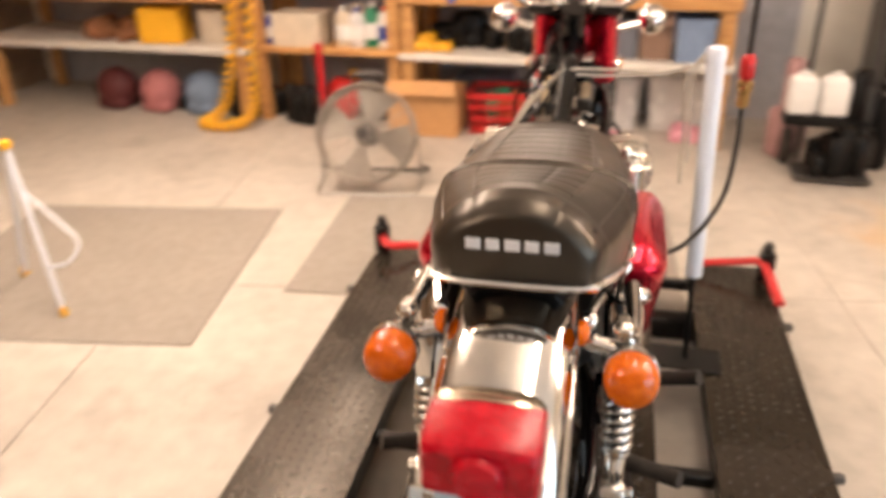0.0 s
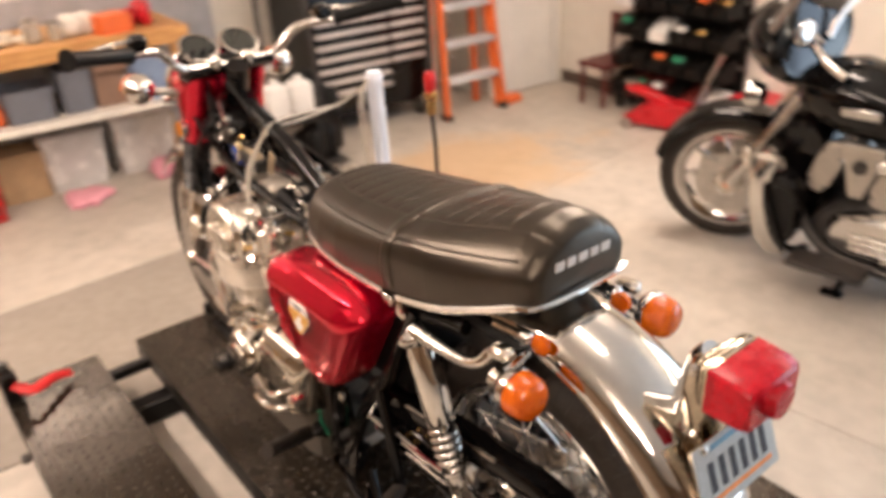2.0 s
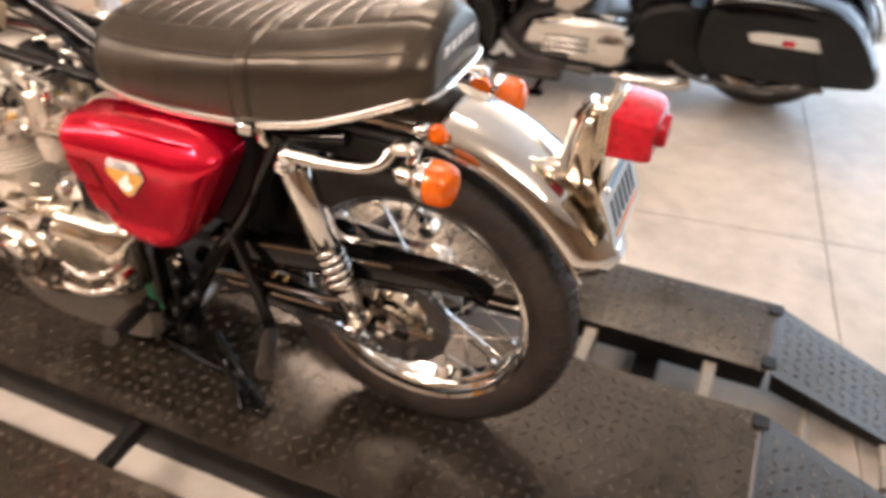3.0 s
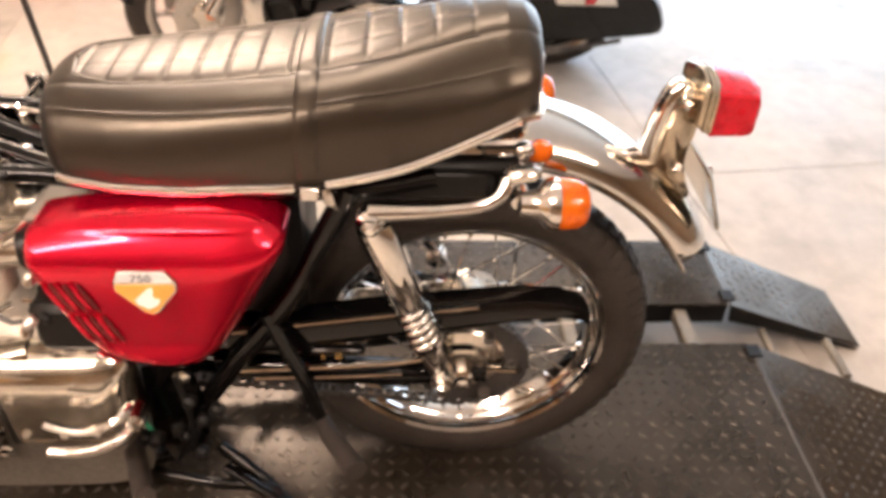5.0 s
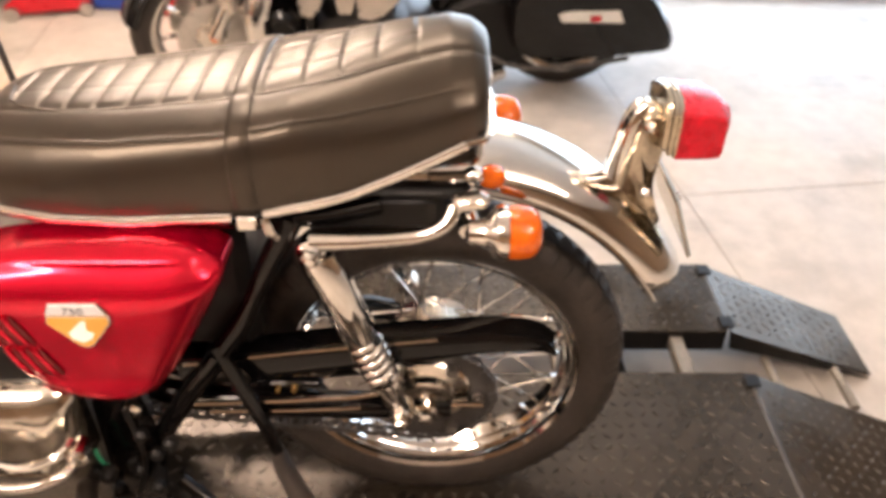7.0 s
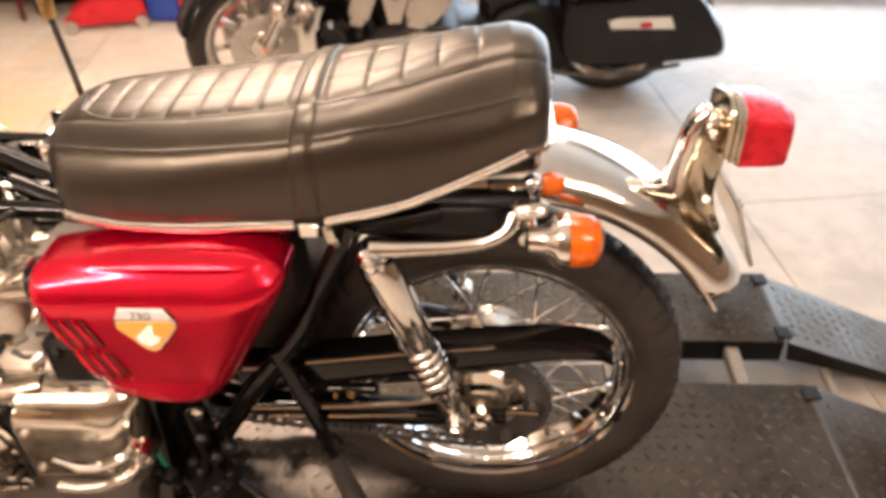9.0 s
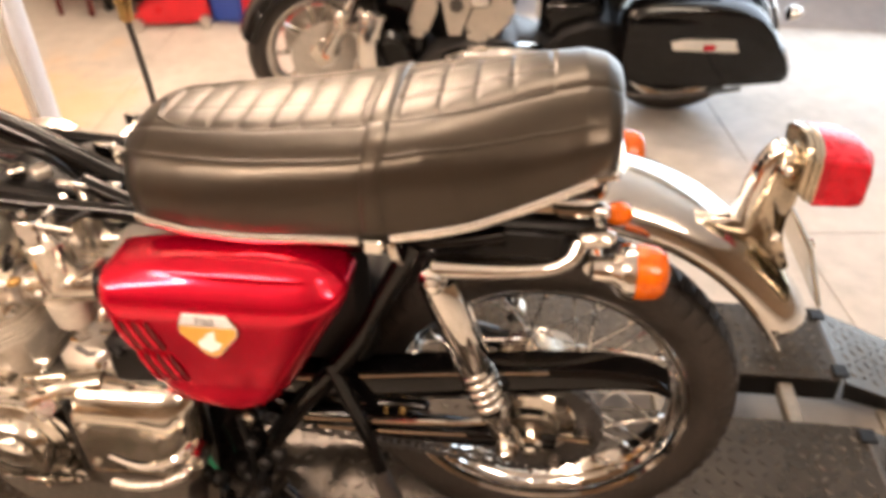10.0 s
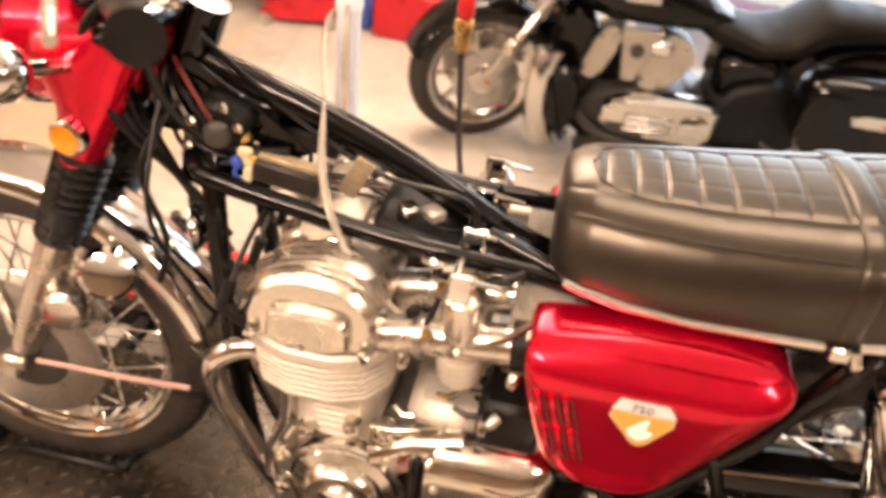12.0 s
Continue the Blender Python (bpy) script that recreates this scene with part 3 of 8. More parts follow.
def wheel(name, axle, tyre_w, rim_r, label):
    """Rim, tyre with lugs, hub and crossed wire spokes."""
    rim = Shape().lathe([(rim_r + 0.010, -tyre_w * 0.86), (rim_r + 0.012, -tyre_w * 0.80), (rim_r - 0.002, -tyre_w * 0.72), (rim_r - 0.008, -tyre_w * 0.4), (rim_r - 0.018, -0.012), (rim_r - 0.018, 0.012),
                         (rim_r - 0.008, tyre_w * 0.4), (rim_r - 0.002, tyre_w * 0.72), (rim_r + 0.012, tyre_w * 0.80), (rim_r + 0.010, tyre_w * 0.86), (rim_r - 0.010, tyre_w * 0.5), (rim_r - 0.010, -tyre_w * 0.5)], axle, (1, 0, 0), 64, True)
    w = wpart(name, rim, CHROME, label)
    R = axle.z
    prof = [(rim_r + 0.004, -tyre_w * 0.72), (rim_r + 0.016, -tyre_w * 0.86), (rim_r + 0.035, -tyre_w * 0.98), (R - 0.038, -tyre_w), (R - 0.022, -tyre_w * 0.9), (R - 0.010, -tyre_w * 0.68), (R - 0.003, -tyre_w * 0.36), (R, -tyre_w * 0.1),
            (R, tyre_w * 0.1), (R - 0.003, tyre_w * 0.36), (R - 0.010, tyre_w * 0.68), (R - 0.022, tyre_w * 0.9), (R - 0.038, tyre_w), (rim_r + 0.035, tyre_w * 0.98), (rim_r + 0.016, tyre_w * 0.86), (rim_r + 0.004, tyre_w * 0.72)]
    wpart("tyre", Shape().lathe(prof, axle, (1, 0, 0), 72, True), RUBBER, "black rubber tyre with block tread", w)
    lug = Shape()
    for k in range(64):
        a = 2 * math.pi * k / 64
        for sx in (-1, 1):
            m = Matrix.Translation(axle) @ Matrix.Rotation(a + (0.02 if sx > 0 else 0), 4, "X")
            pr = [(0.70, R - 0.012), (0.93, R - 0.027), (0.985, R - 0.04), (0.90, R - 0.04), (0.66, R - 0.016)]
            ring = []
            for y in (-0.0095, 0.0095):
                ring.append([m @ Vector((sx * tyre_w * (u + 0.03), y, r + 0.003)) for u, r in pr])
            lug.loft(ring)
            pr2 = [(0.12, R - 0.002), (0.55, R - 0.009), (0.52, R - 0.012), (0.12, R - 0.006)]
            lug.loft([[m @ Vector((sx * tyre_w * u, y, r + 0.0045)) for u, r in pr2] for y in (-0.010, 0.010)])
    tagged(wpart("tread", lug, RUBBER, "worn tread blocks", w), kind="stuff")
    hub = Shape().lathe([(0.02, -0.085), (0.045, -0.085), (0.05, -0.06), (0.078, -0.055), (0.08, -0.045), (0.05, -0.035), (0.046, 0.035), (0.08, 0.045), (0.085, 0.06), (0.06, 0.075), (0.02, 0.085)], axle, (1, 0, 0), 36)
    wpart("hub", hub, POLISHED, "polished alloy hub", w)
    spoke = Shape().tube([(0, 0, 0), (0, 0, 1)], 0.0021, 6).lathe([(0.0036, 0.93), (0.0036, 1.0)], (0, 0, 0), (0, 0, 1), 6).mesh("spoke", CHROME)
    for k in range(36):
        side = -1 if k % 2 else 1
        lean = 1 if (k // 2) % 2 else -1
        a = 2 * math.pi * k / 36
        h = a + lean * radians(48)
        p0 = axle + Vector((side * 0.048, 0.074 * math.cos(h), 0.074 * math.sin(h)))
        p1 = axle + Vector((side * 0.008, (rim_r - 0.014) * math.cos(a), (rim_r - 0.014) * math.sin(a)))
        d = p1 - p0
        share("spoke", spoke, w, Matrix.Translation(p0) @ d.to_track_quat("Z", "Y").to_matrix().to_4x4() @ Matrix.Diagonal((1, 1, d.length, 1)))
    return w


rear = wheel("rear_wheel", RA, 0.052, 0.241, "chrome wire-spoked rear wheel")
front = wheel("front_wheel", FW, 0.043, 0.248, "chrome wire-spoked front wheel")

# sprocket, chain, axle hardware
spr = Shape()
teeth = []
for k in range(96):
    a = 2 * math.pi * k / 96
    r = 0.104 if (k % 2) else 0.098
    teeth.append((r * math.cos(a), r * math.sin(a)))
spr.prism(teeth, lambda a, b, d: (-0.094 + d, RA.y + a, RA.z + b), 0.008)
wpart("sprocket", spr, GRAPHITE, "dark steel rear sprocket", rear)
bpart("sprocket_carrier", Shape().lathe([(0.028, -0.118), (0.040, -0.116), (0.044, -0.104), (0.064, -0.10), (0.068, -0.095), (0.068, -0.085)], RA + Vector((0, 0, 0.012)), (1, 0, 0), 32), POLISHED, "", rear)
for k in range(6):
    a = k * math.pi / 3
    bpart("bolt", Shape().lathe([(0.009, -0.112), (0.009, -0.096)], RA + Vector((0, 0.078 * math.cos(a), 0.078 * math.sin(a))), (1, 0, 0), 6), STEEL, "", rear)
for sx in (-1, 1):
    bpart("axle_nut", Shape().lathe([(0.02, 0.0), (0.02, 0.016), (0.013, 0.02), (0.012, 0.03), (0.004, 0.033)], RA + Vector((sx * 0.118, 0, 0)), (sx, 0, 0), 6), CHROME)
    bpart("chain_adjuster", Shape().box(RA + Vector((sx * 0.112, -0.005, 0.0)), (0.012, 0.06, 0.046), 0.005).tube([RA + Vector((sx * 0.112, -0.03, 0)), RA + Vector((sx * 0.112, -0.085, -0.002))], 0.006, 8), POLISHED)
SPF = Vector((-0.09, 0.56, 0.345))
RF = 0.04
chain_pts = []
for k in range(9):
    a = math.pi / 2 + math.pi * k / 8 + 0.08
    chain_pts.append(Vector((-0.09, RA.y - 0.103 * math.sin(a - math.pi / 2), RA.z + 0.103 * math.cos(a - math.pi / 2))))
for k in range(7):
    a = -math.pi / 2 + math.pi * k / 6
    chain_pts.append(Vector((-0.09, SPF.y + RF * math.cos(a), SPF.z + RF * math.sin(a))))
loop = []
for i in range(len(chain_pts)):
    a, b = chain_pts[i], chain_pts[(i + 1) % len(chain_pts)]
    k = max(1, round((b - a).length / 0.0159))
    loop += [a.lerp(b, j / k) for j in range(k)]
links = Shape()
for i in range(len(loop)):
    a, b = loop[i], loop[(i + 1) % len(loop)]
    d = (b - a).normalized()
    off = 0.008 if i % 2 else 0.0055
    up = Vector((1, 0, 0)).cross(d)
    for s in (-1, 1):
        ring = []
        for w in (-0.001, 0.001):
            ring.append([Vector((s * off + w, 0, 0)) + a.lerp(b, t) + up * h for t, h in ((-0.3, 0.003), (0.0, 0.0065), (0.5, 0.004), (1.0, 0.0065), (1.3, 0.003), (1.3, -0.003), (1.0, -0.0065), (0.5, -0.004), (0.0, -0.0065), (-0.3, -0.003))])
        links.loft(ring)
    links.lathe([(0.0042, -0.0055), (0.0042, 0.0055)], a, (1, 0, 0), 6)
tagged(bpart("drive_chain", links, GRAPHITE, "oily steel drive chain"), kind="stuff")
guard = []
for y, z, h in ((0.38, 0.442, 0.055), (0.26, 0.459, 0.055), (0.105, 0.480, 0.050), (-0.02, 0.495, 0.044), (-0.09, 0.500, 0.036), (-0.14, 0.496, 0.027), (-0.168, 0.486, 0.020), (-0.188, 0.470, 0.014)):
    guard.append([(-0.13, y, z - h), (-0.13, y, z - 0.008), (-0.124, y, z), (-0.085, y, z + 0.002), (-0.078, y, z - 0.006), (-0.083, y, z - 0.004), (-0.122, y, z - 0.005), (-0.126, y, z - h)])
bpart("chain_guard", Shape().loft(guard), BLACK, "glossy black chain guard")
# the highlight along the guard's top edge, put in as a thin chrome rod
bpart("guard_highlight", Shape().tube([(-0.128, 0.37, 0.436), (-0.128, 0.26, 0.455), (-0.128, 0.105, 0.476), (-0.128, -0.02, 0.491)], 0.0042, 8), CHROME, "chrome line in place of the edge's highlight")

# swing arm and brake stay
for sx in (-1, 1):
    bpart("swing_arm", Shape().tube(smooth([(sx * 0.09, 0.44, 0.345), (sx * 0.118, 0.32, 0.35), (sx * 0.122, 0.1, 0.338), (sx * 0.112, 0.02, 0.328), (sx * 0.112, -0.04, 0.325)], 4), [0.024] * 9 + [0.021] * 5 + [0.018] * 3, 10), BLACK, "black tubular swing arm")
bpart("brake_rod", Shape().tube([(-0.15, 0.36, 0.372), (-0.15, 0.208, 0.380), (-0.15, 0.109, 0.388), (-0.15, 0.04, 0.402)], 0.0055, 8), CHROME)
bpart("brake_stay", Shape().tube([(-0.148, 0.34, 0.352), (-0.148, 0.20, 0.355), (-0.145, 0.10, 0.358)], 0.005, 8), CHROME)
bpart("chain_slider", Shape().box((-0.128, 0.22, 0.398), (0.02, 0.12, 0.014), 0.005), BLACK)
for y in (0.2, 0.225):
    bpart("bolt", Shape().lathe([(0.006, 0), (0.006, 0.01)], (-0.138, y, 0.398), (-1, 0, 0), 6), BRASS)

# shock absorbers
for sx in (-1, 1):
    top, bot = Vector((sx * 0.162, 0.144, 0.692)), Vector((sx * 0.162, 0.032, 0.368))
    d = (bot - top).normalized()
    L = (bot - top).length
    sh = bpart("shock_absorber", Shape().lathe([(0.016, 0.012), (0.026, 0.014), (0.0285, 0.03), (0.0285, 0.168), (0.026, 0.173)], top, d, 28), CHROME, "chrome shrouded rear shock absorber")
    u = d.orthogonal().normalized()
    coil = []
    for k in range(0, 5 * 24 + 1):
        a = 2 * math.pi * k / 24
        coil.append(top + d * (0.180 + 0.082 * k / 120) + 0.0215 * (math.cos(a) * u + math.sin(a) * d.cross(u)))
    bpart("spring", Shape().tube(coil, 0.0068, 10), CHROME, "chrome coil spring", sh)
    bpart("damper", Shape().lathe([(0.0145, 0.16), (0.0145, 0.264), (0.0245, 0.266), (0.0245, 0.273), (0.0195, 0.277), (0.0185, 0.318), (0.012, 0.328)], top, d, 24), CHROME, "", sh)
    bpart("lower_eye", Shape().lathe([(0.017, -0.02), (0.019, -0.016), (0.019, 0.016), (0.017, 0.02)], bot, (1, 0, 0), 20).lathe([(0.011, 0.0), (0.011, 0.012), (0.008, 0.015)], bot + Vector((sx * 0.02, 0, 0)), (sx, 0, 0), 6), POLISHED, "", sh)
    bpart("dome_nut", Shape().lathe([(0.018, -0.012), (0.019, 0.0), (0.019, 0.016), (0.014, 0.022), (0.012, 0.032), (0.006, 0.037)], top, (sx, 0, 0), 20), CHROME, "", sh)
    rail = smooth([(sx * 0.168, 0.146, 0.704), (sx * 0.17, 0.07, 0.707), (sx * 0.17, 0.005, 0.714), (sx * 0.168, -0.028, 0.730), (sx * 0.155, -0.040, 0.752)], 6)
    bpart("grab_rail", Shape().tube(rail, [0.015 - 0.005 * min(1, i / 8) for i in range(len(rail))], 12), CHROME, "chrome grab rail at the seat's side")
    bpart("rail_end", Shape().box((sx * 0.152, -0.058, 0.758), (0.03, 0.044, 0.024), 0.008, Matrix.Rotation(radians(-12), 4, "X")), POLISHED)

# frame
for sx in (-1, 1):
    bpart("rear_frame_tube", Shape().tube(smooth([(sx * 0.125, 0.05, 0.735), (sx * 0.13, 0.14, 0.72), (sx * 0.132, 0.24, 0.715), (sx * 0.11, 0.5, 0.715), (sx * 0.06, 0.68, 0.74)], 5), 0.014, 10), BLACK, "black steel frame tube")
    bpart("rear_frame_tube", Shape().tube(smooth([(sx * 0.14, 0.17, 0.725), (sx * 0.145, 0.26, 0.55), (sx * 0.148, 0.36, 0.40), (sx * 0.14, 0.42, 0.30), (sx * 0.12, 0.5, 0.16)], 5), 0.0165, 10), BLACK, "black steel frame tube")
    bpart("peg_bracket", Shape().tube([(sx * 0.15, 0.31, 0.50), (sx * 0.165, 0.26, 0.36), (sx * 0.168, 0.235, 0.27)], 0.013, 10), BLACK)
    bpart("down_tube", Shape().tube(smooth([(sx * 0.03, 1.10, 0.82), (sx * 0.075, 1.08, 0.72), (sx * 0.095, 1.06, 0.52), (sx * 0.10, 1.02, 0.25), (sx * 0.10, 0.94, 0.11), (sx * 0.11, 0.75, 0.085), (sx * 0.11, 0.5, 0.11)], 6), 0.0165, 10), BLACK, "black front down tube")
    bpart("side_rail", Shape().tube(smooth([(sx * 0.060, 1.115, 0.782), (sx * 0.090, 1.085, 0.768), (sx * 0.10, 0.965, 0.752), (sx * 0.10, 0.805, 0.728), (sx * 0.10, 0.6, 0.718), (sx * 0.11, 0.5, 0.712)], 5), 0.0140, 10), BLACK, "black frame rail below the backbone")
    bpart("gusset", Shape().prism([(1.125, 0.915), (1.04, 0.862), (0.95, 0.80), (1.00, 0.765), (1.07, 0.735), (1.10, 0.70), (1.15, 0.72)], lambda a, b, d: (sx * (0.028 + d), a, b), 0.004, 0.001), BLACK, "pressed steel gusset at the steering neck")
bpart("backbone", Shape().tube(smooth([(0, 1.13, 0.905), (0, 1.073, 0.884), (0, 0.954, 0.847), (0, 0.835, 0.800), (0, 0.748, 0.757), (0, 0.655, 0.709), (0, 0.56, 0.675)], 5), 0.0235, 16), BLACK, "glossy black backbone tube")
bpart("steering_neck", Shape().tube([(0, 1.105, 0.985), (0, 1.175, 0.80)], 0.032, 16), BLACK)
bpart("neck_plate", Shape().box((0, 1.07, 0.83), (0.05, 0.12, 0.1), 0.012, Matrix.Rotation(radians(24), 4, "X")), BLACK)
bpart("rear_inner_fender", Shape().box((0, 0.33, 0.585), (0.22, 0.15, 0.27), 0.02), MATTBLACK, "matt black battery box and inner fender")
bpart("seat_pan", Shape().box((0, 0.25, 0.742), (0.23, 0.62, 0.02), 0.008), MATTBLACK)
# added black filler that closes the bright see-through gap below the seat
bpart("under_seat_filler", Shape().box((0, 0.12, 0.705), (0.21, 0.30, 0.06), 0.012), MATTBLACK)
bpart("seat_support", Shape().box((0, -0.0, 0.80), (0.17, 0.08, 0.05), 0.012), MATTBLACK)

# seat
TRIM = [(-0.09, 0.830), (-0.06, 0.817), (-0.02, 0.797), (0.03, 0.775), (0.09, 0.755), (0.19, 0.735), (0.25, 0.730), (0.38, 0.723), (0.48, 0.722), (0.55, 0.726), (0.62, 0.732)]
TOP = [(-0.09, 0.922), (-0.06, 0.940), (-0.035, 0.945), (0.01, 0.936), (0.1, 0.912), (0.19, 0.891), (0.26, 0.880), (0.38, 0.864), (0.48, 0.856), (0.55, 0.851), (0.62, 0.838)]
HALF = [(-0.09, 0.106), (-0.04, 0.124), (0.03, 0.142), (0.12, 0.159), (0.25, 0.169), (0.40, 0.166), (0.48, 0.157), (0.55, 0.142), (0.62, 0.112)]
SECTION = [(0.0, 0.0), (0.5, 0.0), (0.91, 0.0), (0.950, 0.05), (0.965, 0.15), (0.985, 0.32), (0.995, 0.50), (0.978, 0.65), (0.940, 0.745), (0.910, 0.788), (0.893, 0.796), (0.875, 0.818), (0.82, 0.862), (0.74, 0.900), (0.64, 0.930), (0.58, 0.942), (0.565, 0.940), (0.55, 0.940), (0.53, 0.952), (0.45, 0.972), (0.36, 0.984), (0.28, 0.991), (0.24, 0.994), (0.22, 0.995), (0.20, 0.996), (0.18, 0.997), (0.14, 0.998), (0.07, 0.9995), (0.0, 1.0)]
YB, YE = -0.080, 0.595


def seat_point(y, u, v, shrink=1.0):
    z0, z1 = lerp(TRIM, y), lerp(TOP, y)
    w = lerp(HALF, y)
    mid = z0 + (z1 - z0) * 0.45
    dome = min(1.0, max(0.0, (0.16 - y) / 0.18))
    v -= dome * 0.22 * u * u * min(1.0, max(0.0, (v - 0.35) / 0.4))
    # the top narrows towards the tank, and a little at the tail
    w *= 1.0 - (0.16 * min(1.0, max(0.0, (y - 0.20) / 0.35)) + 0.10 * dome) * min(1.0, max(0.0, (v - 0.35) / 0.5))
    z = z0 + (z1 - z0) * v
    return Vector((u * w * shrink, y, mid + (z - mid) * (0.25 + 0.75 * shrink)))


def panel_half(y):
    return lerp([(-0.08, 0.565), (0.47, 0.565), (0.52, 0.50), (0.545, 0.38), (0.556, 0.0)], y)


def seat_rings():
    rings = []
    n = 280
    ys_ = [YB + (YE - YB) * i / n for i in range(n + 1)]
    for y in ys_:
        k = 1.0
        if y < YB + 0.035:
            k = (1 - ((YB + 0.035 - y) / 0.035) ** 3.2) ** (1 / 2.4) * 0.22 + 0.78
        if y > YE - 0.06:
            k = min(k, (1 - ((y - YE + 0.06) / 0.06) ** 2.6) ** (1 / 2.6) * 0.42 + 0.58)
        full = [(u, v) for u, v in SECTION] + [(-u, v) for u, v in SECTION[-2:0:-1]]
        pts = []
        for u, v in full:
            p = seat_point(y, u, v, k)
            if abs(u) < panel_half(y) and v > 0.9 and 0.0 < y < 0.552:
                # quilted panel: cross stitches, and a lengthwise one behind the strap
                pitch, y00 = (0.048, 0.003) if y < 0.222 else (0.041, 0.25)
                g = ((y - y00) / pitch) % 1.0
                p.z -= 0.0017 * math.exp(-((min(g, 1 - g) * pitch) / 0.0026) ** 2)
                p.z += 0.0006 * math.sin(math.pi * g)
                if y < 0.20 or y > 0.24:
                    p.z -= (0.0015 if y < 0.2 else 0.0007) * math.exp(-((abs(u) - 0.21) / 0.018) ** 2)
            pts.append(p)
        rings.append(pts)
    return rings


seat = bpart("seat", Shape().loft(seat_rings()), VINYL, "black vinyl dual seat with a quilted top", sharp=60)
for sx in (-1, 1):
    line = [seat_point(y, sx * 0.893, 0.800) + Vector((0, 0, 0.0003)) for y in np.linspace(-0.045, 0.570, 44)]
    bpart("piping", Shape().tube(line, 0.0022, 6), VINYL, "sewn edge piping", seat)
    line = [seat_point(y, sx * panel_half(y), lerp([(0.0, 1.0), (0.2, 0.996), (0.36, 0.984), (0.45, 0.972), (0.53, 0.952), (0.565, 0.942)], panel_half(y))) for y in [0.0 + 0.5 * i / 30 for i in range(30)] + [0.5 + 0.055 * (i / 14) ** 0.6 for i in range(15)]]
    bpart("piping", Shape().tube(line, 0.0022, 6), VINYL, "sewn piping round the quilted panel", seat)
    beadline = [seat_point(y, sx * 0.952, 0.055) + Vector((sx * 0.002, 0, 0)) for y in np.linspace(0.245, 0.568, 30)]
    bpart("trim_strip", Shape().tube(beadline, 0.0054, 8, flat=1.25), BRIGHTTRIM, "bright chrome trim strip", seat)
    beadline = [seat_point(y, sx * 0.952, 0.055) + Vector((sx * 0.002, 0, 0)) for y in np.linspace(-0.053, 0.20, 30)]
    bpart("trim_strip", Shape().tube(beadline, 0.0054, 8, flat=1.25), BRIGHTTRIM, "bright chrome trim strip", seat)
    bpart("strap_buckle", Shape().box(seat_point(0.222, sx * 0.965, 0.03) + Vector((sx * 0.004, 0, -0.004)), (0.012, 0.030, 0.022), 0.003), CHROME, "chrome strap buckle", seat)
    bpart("seat_hinge", Shape().tube([(sx * 0.155, 0.20, 0.735), (sx * 0.16, 0.195, 0.715), (sx * 0.15, 0.19, 0.70)], 0.008, 8), POLISHED, "", seat)
back = [seat_point(YB + 0.012, s * 1.0, 0.05) + Vector((s * 0.003, -0.002, 0)) for s in np.linspace(-1, 1, 24)]
back = [Vector((p.x * 0.95, YB + 0.010 - 0.014 * (1 - (abs(p.x) / 0.13) ** 4), p.z)) for p in back]
bpart("trim_strip", Shape().tube([seat_point(-0.053, -0.952, 0.055)] + back + [seat_point(-0.053, 0.952, 0.055)], 0.0056, 8), BRIGHTTRIM, "bright chrome trim strip", seat)
strap = []
for y in (0.205, 0.2075, 0.2165, 0.2255, 0.235, 0.2375):
    e = 0.0008 if y in (0.205, 0.2375) else 0.0036
    row = []
    for u, v in [(u, v) for u, v in SECTION[4:]] + [(-u, v) for u, v in SECTION[-2:3:-1]]:
        p = seat_point(y, u, v)
        c = Vector((0, y, lerp(TRIM, y) + 0.03))
        row.append(p + (p - c).normalized() * e)
    strap.append(row)
bpart("strap", Shape().loft(strap, closed=False), VINYL, "black passenger strap across the seat", seat, 60)
# printed maker's mark on the seat's back: plain blocks
x = -0.066
for w in (0.026, 0.024, 0.026, 0.024, 0.026):
    bpart("printed_mark", Shape().box((x + w / 2, YB - 0.0012, 0.883), (w - 0.006, 0.003, 0.016), 0.0008, Matrix.Rotation(radians(4), 4, "X")), SILVER, "silver printed mark", seat)
    x += w + 0.001

# side covers
OUT = [(0.592, 0.700), (0.44, 0.716), (0.31, 0.717), (0.278, 0.700), (0.258, 0.680), (0.275, 0.640), (0.31, 0.575), (0.355, 0.49), (0.385, 0.457), (0.43, 0.443), (0.49, 0.451), (0.53, 0.472), (0.555, 0.50), (0.585, 0.58), (0.602, 0.65), (0.603, 0.685)]


def rounded(outline, n=3):
    o = outline
    for _ in range(n):
        q = []
        for i in range(len(o)):
            a, b = o[i], o[(i + 1) % len(o)]
            q += [(a[0] * 0.75 + b[0] * 0.25, a[1] * 0.75 + b[1] * 0.25), (a[0] * 0.25 + b[0] * 0.75, a[1] * 0.25 + b[1] * 0.75)]
        o = q
    return o


EDGE = np.array(rounded(OUT))


def edge_distance(y, z):
    """How far a point of the side cover lies inside its outline."""
    a, b = EDGE, np.roll(EDGE, -1, axis=0)
    d = b - a
    t = np.clip(((y - a[:, 0]) * d[:, 0] + (z - a[:, 1]) * d[:, 1]) / (d * d).sum(1), 0, 1)
    return float(np.hypot(a[:, 0] + t * d[:, 0] - y, a[:, 1] + t * d[:, 1] - z).min())


def ease(t, w=0.004):
    """A crease of small radius."""
    return w * math.log(1 + math.exp(min(40.0, t / w)))


